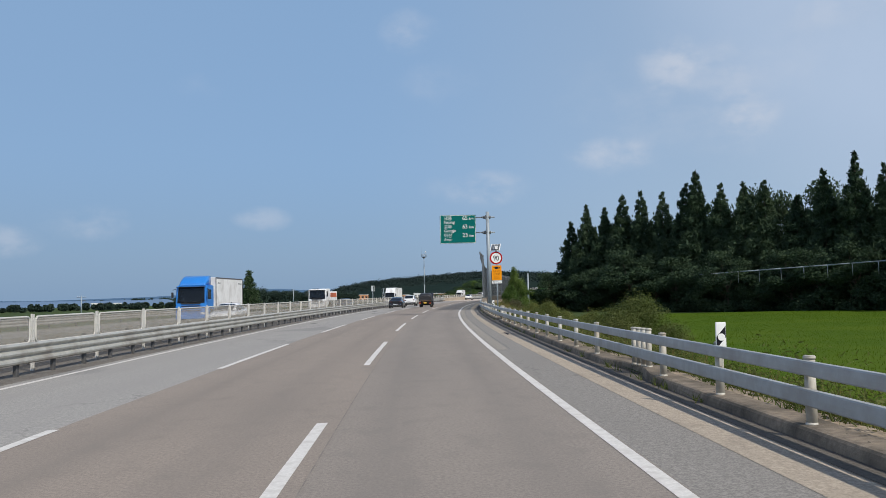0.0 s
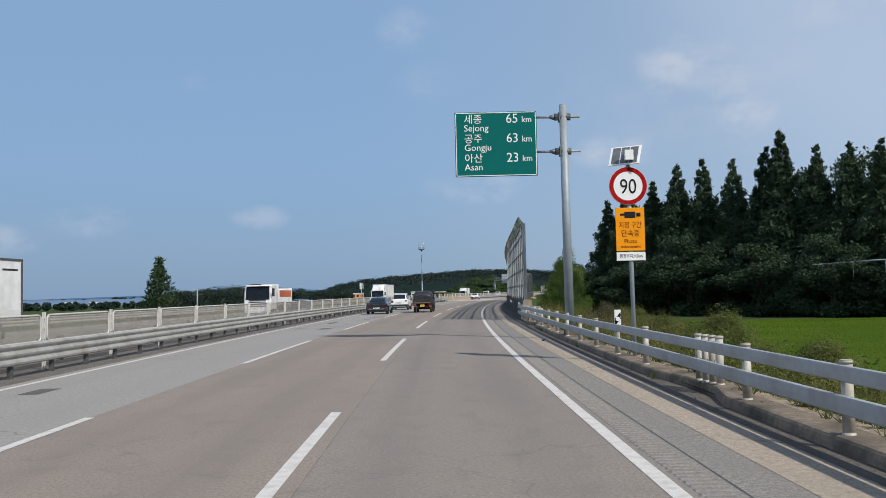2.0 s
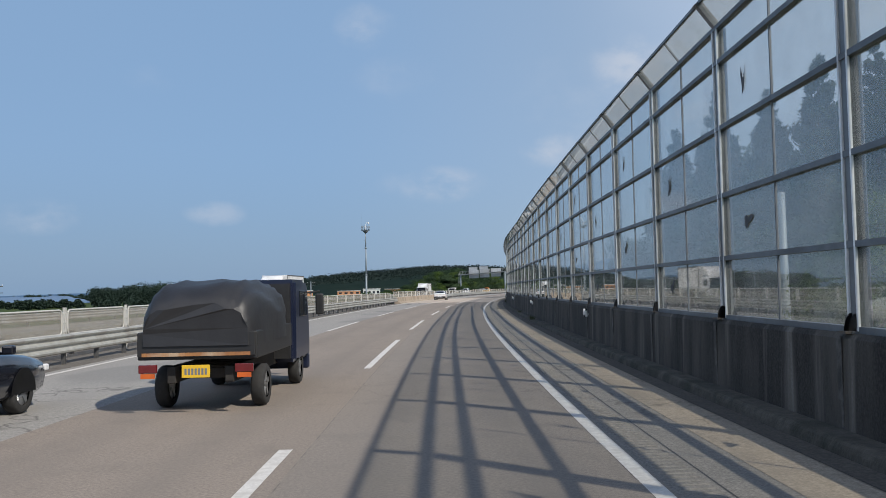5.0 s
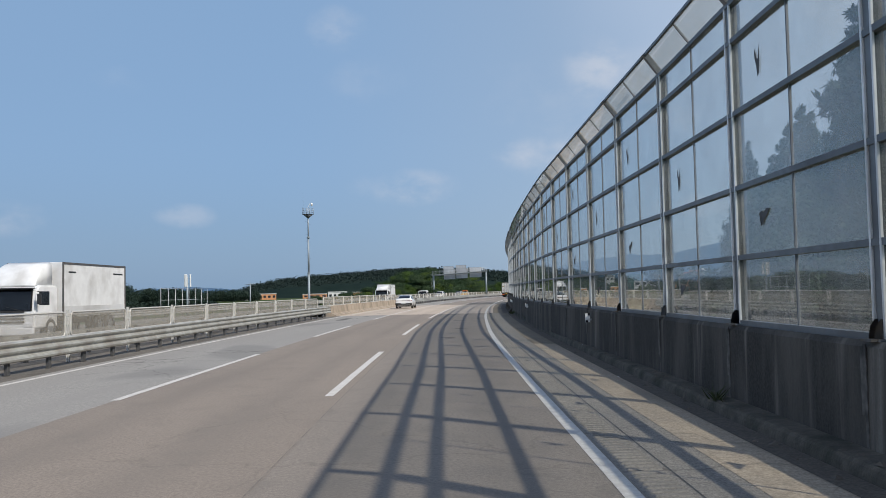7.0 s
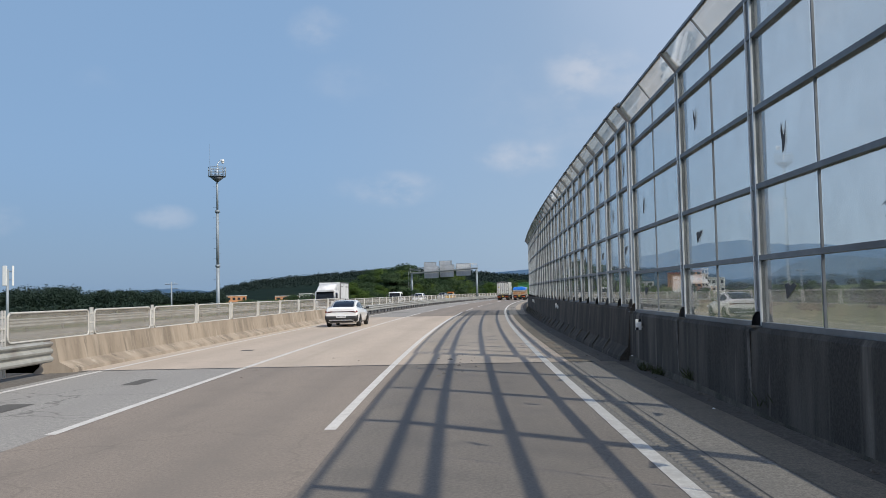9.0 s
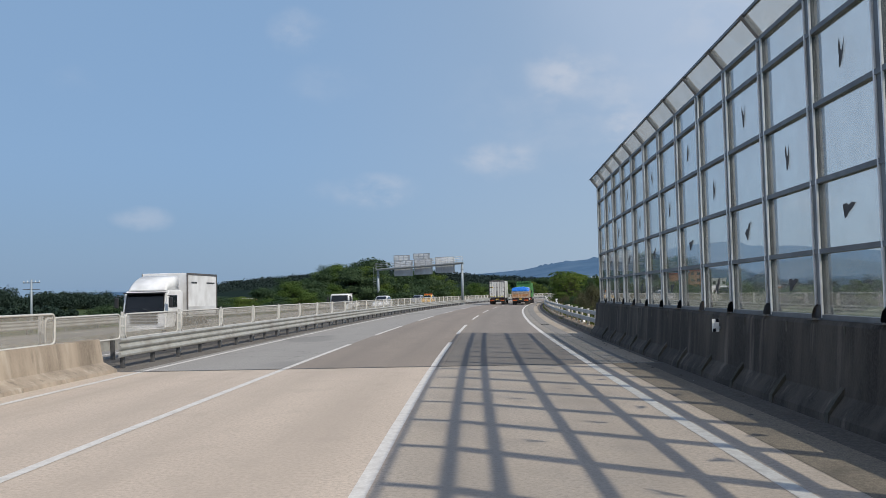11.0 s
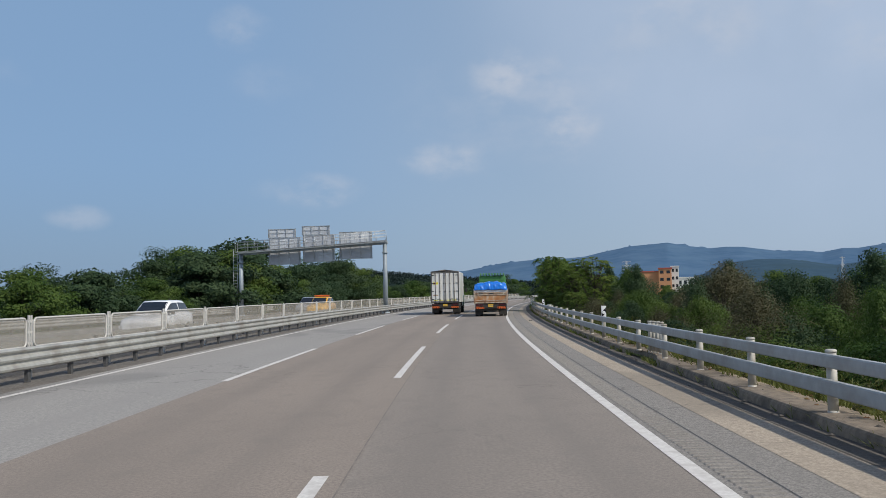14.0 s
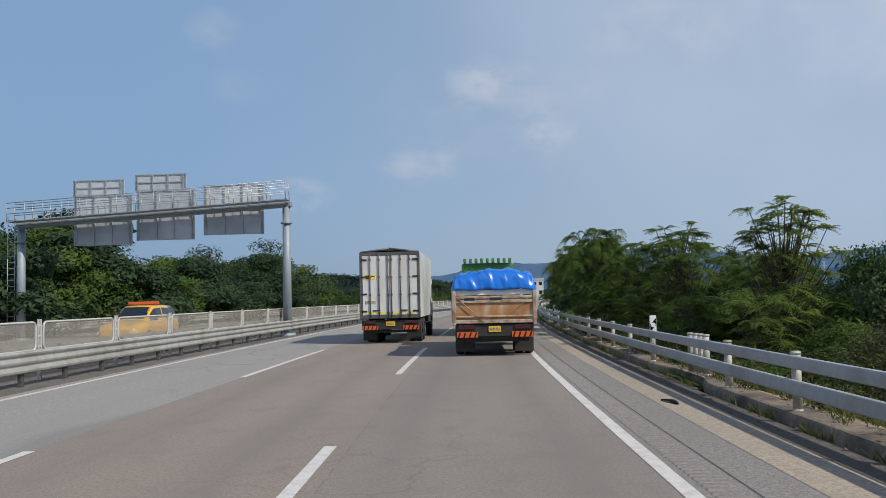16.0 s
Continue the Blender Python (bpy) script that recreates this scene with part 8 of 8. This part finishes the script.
def box_lorry():
    e = empty("box_lorry", M(362.4, -5.2, 0))
    tagged(e, "white box lorry with grey-framed double rear doors", "lorry")
    W = 2.36
    chassis(e, 0.2, 8.6, W)
    cargo_box(e, 0.0, 7.2, W, 1.0, 3.58)
    tail_gear(e, W, 0.76)
    cab_over(e, 9.3, 2.2, 2.75, "truck_white", deflector=0.55)
    twin_wheels(e, ((1.7, True), (3.0, True), (7.9, False)), W)
    bm = bmesh.new()
    rows = [[Vector((x, y, 3.59 + 0.10 * math.cos(x / 1.18 * 1.45))) for x in np.linspace(-1.15, 1.15, 9)] for y in (0.0, 7.2)]
    local("roof_cover", thick(grid_mesh(rows), 0.02), "box_side", e)
    bm = bmesh.new()
    tube(bm, (-1.15, -0.02, 3.59), (0, -0.02, 3.73), 0.04, seg=8)
    tube(bm, (0, -0.02, 3.73), (1.15, -0.02, 3.59), 0.04, seg=8)
    local("roof_bow", bm, "frame_grey", e)
    bm = bmesh.new()
    box(bm, (-0.78, -0.045, 2.62), (0.42, 0.006, 0.18))
    st_ = local("sticker", bm, "hi_vis", e)
    bm = bmesh.new()
    box(bm, (-0.88, -0.05, 2.62), (0.14, 0.006, 0.14))
    box(bm, (-0.67, -0.05, 2.65), (0.16, 0.006, 0.04))
    local("sticker_bars", bm, "lamp_red", st_)
    bm = bmesh.new()
    box(bm, (-0.78, -0.045, 1.62), (0.42, 0.006, 0.12))
    local("faded_sticker", bm, "rust_pale", e)
    bm = bmesh.new()
    for x in (-0.78, -0.32, 0.32, 0.78):
        box(bm, (x, -0.047, 1.20), (0.34, 0.006, 0.07))
    local("hazard_strip", bm, "hi_vis", e)
    return e


def tipper_lorry():
    """Rust-stained open lorry with a blue tarpaulin."""
    e = empty("tipper_lorry", M(354.0, -1.24, 0))
    tagged(e, "rusty orange tipper lorry with a blue tarpaulin over its load", "lorry")
    W, hw = 2.46, 1.23
    chassis(e, 0.3, 7.6, W, 0.8)
    bm = bmesh.new()
    box(bm, (0, 2.8, 0.98), (W, 5.4, 0.14), bevel=0.02)
    bed = local("bed_floor", bm, "chassis_black", e)
    for sd_ in (-1, 1):
        bm = bmesh.new()
        box(bm, (sd_ * (hw - 0.04), 2.8, 1.55), (0.07, 5.4, 0.95), bevel=0.01)
        for i in range(7):
            box(bm, (sd_ * hw, 0.3 + i * 0.85, 1.55), (0.07, 0.09, 0.95), bevel=0.01)
        local("bed_side", bm, "rust_pale", e)
    bm = bmesh.new()
    box(bm, (0, 0.06, 1.36), (W * 0.96, 0.07, 0.74), bevel=0.012)
    gate = local("tailgate", bm, "rust_orange", e)
    for z, h in ((1.02, 0.10), (1.17, 0.05), (1.61, 0.09), (1.73, 0.08)):
        bm = bmesh.new()
        box(bm, (0, 0.01, z), (W * 0.98, 0.06, h), bevel=0.012)
        local("gate_rib", bm, "rust_pale", gate)
    for x in (-hw + 0.05, hw - 0.05):
        bm = bmesh.new()
        box(bm, (x, 0.02, 1.42), (0.11, 0.12, 1.0), bevel=0.015)
        local("gate_post", bm, "rust_pale", gate)
    bm = bmesh.new()
    box(bm, (-0.72, -0.02, 1.68), (0.30, 0.01, 0.08))
    box(bm, (0.05, -0.02, 1.68), (0.34, 0.01, 0.08))
    local("label_bars", bm, "trim_black", gate)
    bm = bmesh.new()
    tube(bm, (-1.12, -0.03, 1.74), (-0.30, -0.05, 1.04), 0.012, seg=6)
    tube(bm, (1.10, -0.03, 1.80), (0.62, -0.05, 1.35), 0.010, seg=6)
    local("rope", bm, "rust_pale", gate)
    bm = bmesh.new()
    box(bm, (0, 0.10, 1.87), (W * 0.98, 0.06, 0.16), bevel=0.01)
    local("upper_board", bm, "truck_white", e)
    # tarpaulin: bulging sheet with folds
    rg = np.random.default_rng(12)
    nx, ny = 81, 48
    fx, fp = rg.uniform(3, 11, 6), rg.uniform(0, 6.28, 6)
    rows = []
    for j in range(ny):
        v = j / (ny - 1)
        row = []
        for i in range(nx):
            u = -1 + 2 * i / (nx - 1)
            fold = 0.02 * math.sin(26 * u + 5 * math.sin(4 * v + u * 3)) * math.sin(7 * v + 2 * u) + sum(0.026 * (abs(math.sin(fx[q] * u * 1.3 + fp[q] + (3.0 + 2 * q) * v)) - 0.6) for q in range(6))
            crown = 2.50 - 0.16 * abs(u) ** 3 + 0.03 * math.sin(3.3 * u + 1)
            if v < 0.30:
                t = v / 0.30
                y = -0.02 + 0.24 * t ** 1.6 + fold * 0.7
                z = 1.95 + (crown - 1.95) * math.sin(t * math.pi / 2) - 0.02 * math.sin(9 * u)
            else:
                t = (v - 0.30) / 0.70
                y = 0.22 + 5.0 * t
                z = crown + fold + 0.05 * math.sin(2.6 * t * 3)
            x = u * (hw + 0.01) * (1.0 if v > 0.02 else 0.995)
            if abs(u) > 0.93:
                z -= (abs(u) - 0.93) * 4.5
            row.append(Vector((x, y, z)))
        rows.append(row)
    local("tarpaulin", thick(grid_mesh(rows), 0.008), "tarp_blue", e, "crumpled bright blue tarpaulin")
    tail_gear(e, W * 0.96, 0.78)
    cab_over(e, 7.7, 2.3, 2.5, "truck_white")
    twin_wheels(e, ((1.4, True), (2.7, True), (6.4, False)), W)
    bm = bmesh.new()
    box(bm, (-0.1, 0.16, 0.78), (2.1, 0.10, 0.55), bevel=0.02)
    local("under_panel", bm, "chassis_black", e)
    return e


def green_lorry():
    e = empty("green_lorry", M(367.5, -1.35, 0))
    tagged(e, "tall lorry with a green slatted load ahead", "lorry")
    W = 2.45
    chassis(e, 0.2, 8.0, W)
    bm = bmesh.new()
    box(bm, (0, 3.4, 1.9), (W, 6.6, 1.7), bevel=0.04)
    b = local("load", bm, "load_green", e)
    bm = bmesh.new()
    box(bm, (0, 3.4, 3.0), (W * 0.96, 6.4, 0.58), bevel=0.10)
    local("green_cover", bm, "load_green", b)
    for i in range(9):
        bm = bmesh.new()
        box(bm, (-1.02 + i * 0.255, 0.25, 3.4), (0.13, 0.5, 0.2), bevel=0.03)
        local("crate_end", bm, "load_green", b)
    tail_gear(e, W, 0.85)
    cab_over(e, 8.8, 2.3, 2.7, "truck_white")
    twin_wheels(e, ((1.5, True), (2.8, True), (7.4, False)), W)


box_lorry()
tipper_lorry()
green_lorry()


def small_pickup():
    """One-tonne flatbed with a black-covered load."""
    e = empty("pickup_truck", M(114.6, -5.4, 0))
    tagged(e, "small dark flatbed truck with a black tarpaulin over its load", "truck")
    W = 1.72
    chassis(e, 0.2, 3.6, W, 0.55)
    bm = bmesh.new()
    box(bm, (0, 1.45, 0.98), (W, 2.8, 0.40), bevel=0.02)
    local("flatbed", bm, "trim_black", e)
    bm = bmesh.new()
    box(bm, (0, 0.02, 1.0), (W * 0.98, 0.05, 0.34), bevel=0.01)
    g = local("tailgate", bm, "trim_black", e)
    bm = bmesh.new()
    box(bm, (0, -0.01, 0.86), (W * 0.9, 0.012, 0.05))
    local("lower_strip", bm, "rust_orange", g)
    rows = []
    for v in np.linspace(0, 1, 22):
        row = []
        end = 1 - abs(2 * v - 1) ** 5
        for i in range(31):
            a_ = math.pi * i / 30
            cx, sx = math.cos(a_), math.sin(a_)
            w_ = abs(cx) ** 0.45 * (1 if cx > 0 else -1)
            h_ = abs(sx) ** 0.55
            fold = 0.03 * math.sin(9 * a_ + 11 * v) + 0.02 * math.sin(23 * a_ - 7 * v)
            row.append(Vector((w_ * (0.87 + 0.3 * fold) * (0.86 + 0.14 * end), -0.03 + 2.85 * v + 0.6 * fold, 0.98 + (0.93 * (0.62 + 0.38 * end) + fold) * h_)))
        rows.append(row)
    bmt = grid_mesh(rows, caps=True)
    local("tarpaulin", bmt, "tarp_black", e)
    for sd_ in (-1, 1):
        bm = bmesh.new()
        box(bm, (sd_ * W * 0.40, -0.01, 0.66), (0.26, 0.05, 0.12), bevel=0.01)
        local("tail_lamp", bm, "lamp_red", e)
        bm = bmesh.new()
        box(bm, (sd_ * W * 0.40, -0.02, 0.56), (0.20, 0.02, 0.07))
        local("reflector_board", bm, "reflect_orange", e)
    plate(e, -0.02, 0.62, 0.40, 0.18, "plate_yellow")
    cab_over(e, 4.9, 1.7, 1.95, "truck_navy", 0.45, 1.6, False)
    for y in (0.95, 4.0):
        for sd_ in (-1, 1):
            wheel(e, sd_ * (W / 2 - 0.14), y, 0.32, 0.2)


small_pickup()


def oncoming_box(s, d, W, L, H, paint, label, cabH, deflector, skin="truck_white"):
    e = empty("box_lorry", M(s + L, d, 0, 180))
    tagged(e, label, "lorry")
    chassis(e, 0.2, L - 1.0, W)
    cargo_box(e, 0.0, L - 2.2, W, 1.05, H, skin, "box_panel", False)
    bm = bmesh.new()
    for sd_ in (-1, 1):
        box(bm, (sd_ * (W / 2 + 0.002), (L - 2.2) / 2, 1.25), (0.012, L - 2.3, 0.34))
    local("side_skirt", bm, "box_side", e)
    for sd_ in (-1, 1):
        for y, z, sy, sz in (((L - 2.2) / 2, H - 0.04, L - 2.2, 0.09), (0.05, (H + 1.05) / 2, 0.10, H - 1.05), (L - 2.25, (H + 1.05) / 2, 0.13, H - 1.05)):
            bm = bmesh.new()
            box(bm, (sd_ * (W / 2 + 0.006), y, z), (0.03, sy, sz), bevel=0.008)
            local("edge_rail", bm, "frame_grey", e)
        bm = bmesh.new()
        for y, w in ((L - 3.1, 0.7), (0.9, 1.1)):
            box(bm, (sd_ * (W / 2 + 0.008), y, H - 0.42), (0.006, w, 0.07))
        local("lettering", bm, "trim_black", e)
    cab_over(e, L, W * 0.94, cabH, paint, deflector=deflector)
    twin_wheels(e, ((1.6, True), (2.8, True), (L - 1.3, False)), W)


def oncoming_tipper(s, d, label):
    e = empty("tipper_lorry", M(s + 7.8, d, 0, 180))
    tagged(e, label, "lorry")
    W = 2.45
    chassis(e, 0.2, 7.0, W)
    bm = bmesh.new()
    box(bm, (0, 2.7, 1.75), (W, 5.2, 1.1), bevel=0.03)
    b = local("bed", bm, "truck_white", e)
    for sd_ in (-1, 1):
        bm = bmesh.new()
        box(bm, (sd_ * (W / 2 + 0.004), 2.7, 1.95), (0.03, 4.4, 0.6), bevel=0.008)
        local("orange_panel", bm, "bed_orange", b)
    bm = bmesh.new()
    box(bm, (0, 5.3, 2.35), (W, 0.12, 0.9), bevel=0.02)
    local("headboard", bm, "truck_white", e)
    bm = bmesh.new()
    box(bm, (0, 0.1, 2.2), (W, 0.1, 0.5), bevel=0.02)
    local("tailgate", bm, "truck_white", e)
    cab = cab_over(e, 7.8, 2.4, 2.72, "truck_white")
    bm = bmesh.new()
    box(bm, (0.35, 7.0, 2.77), (0.8, 0.6, 0.09), bevel=0.03)
    local("roof_hatch", bm, "trim_black", cab)
    twin_wheels(e, ((1.3, True), (2.6, True), (6.5, False)), W)


oncoming_box(61.8, -19.6, 2.4, 10.2, 3.35, "truck_blue", "bright blue lorry with a white box body", 2.75, 0.7)
oncoming_tipper(112.6, -19.6, "white tipper lorry with an orange load bed")
oncoming_box(178.9, -19.6, 2.4, 8.9, 3.33, "truck_white", "white lorry with a white box body and roof deflector", 2.32, 0.98)
oncoming_box(266.0, -16.4, 2.0, 6.2, 2.9, "truck_white", "small white box van lorry on the opposite carriageway", 2.15, 0.6)


def oncoming_flatbed(s, d):
    e = empty("flatbed_truck", M(s + 5.0, d, 0, 180))
    tagged(e, "small white flatbed truck on the opposite carriageway", "truck")
    W = 1.72
    chassis(e, 0.2, 3.6, W, 0.55)
    bm = bmesh.new()
    box(bm, (0, 1.45, 0.95), (W, 2.8, 0.36), bevel=0.02)
    local("flatbed", bm, "truck_white", e)
    bm = bmesh.new()
    for x in (-0.7, 0, 0.7):
        tube(bm, (x, 2.9, 1.1), (x, 2.9, 1.95), 0.025, seg=6)
    tube(bm, (-0.75, 2.9, 1.95), (0.75, 2.9, 1.95), 0.025, seg=6)
    local("headboard", bm, "truck_white", e)
    cab_over(e, 5.0, 1.7, 1.95, "truck_white", 0.45, 1.7, False)
    for y in (0.95, 4.1):
        for sd_ in (-1, 1):
            wheel(e, sd_ * (W / 2 - 0.14), y, 0.32, 0.2)


oncoming_flatbed(307.0, -16.4)
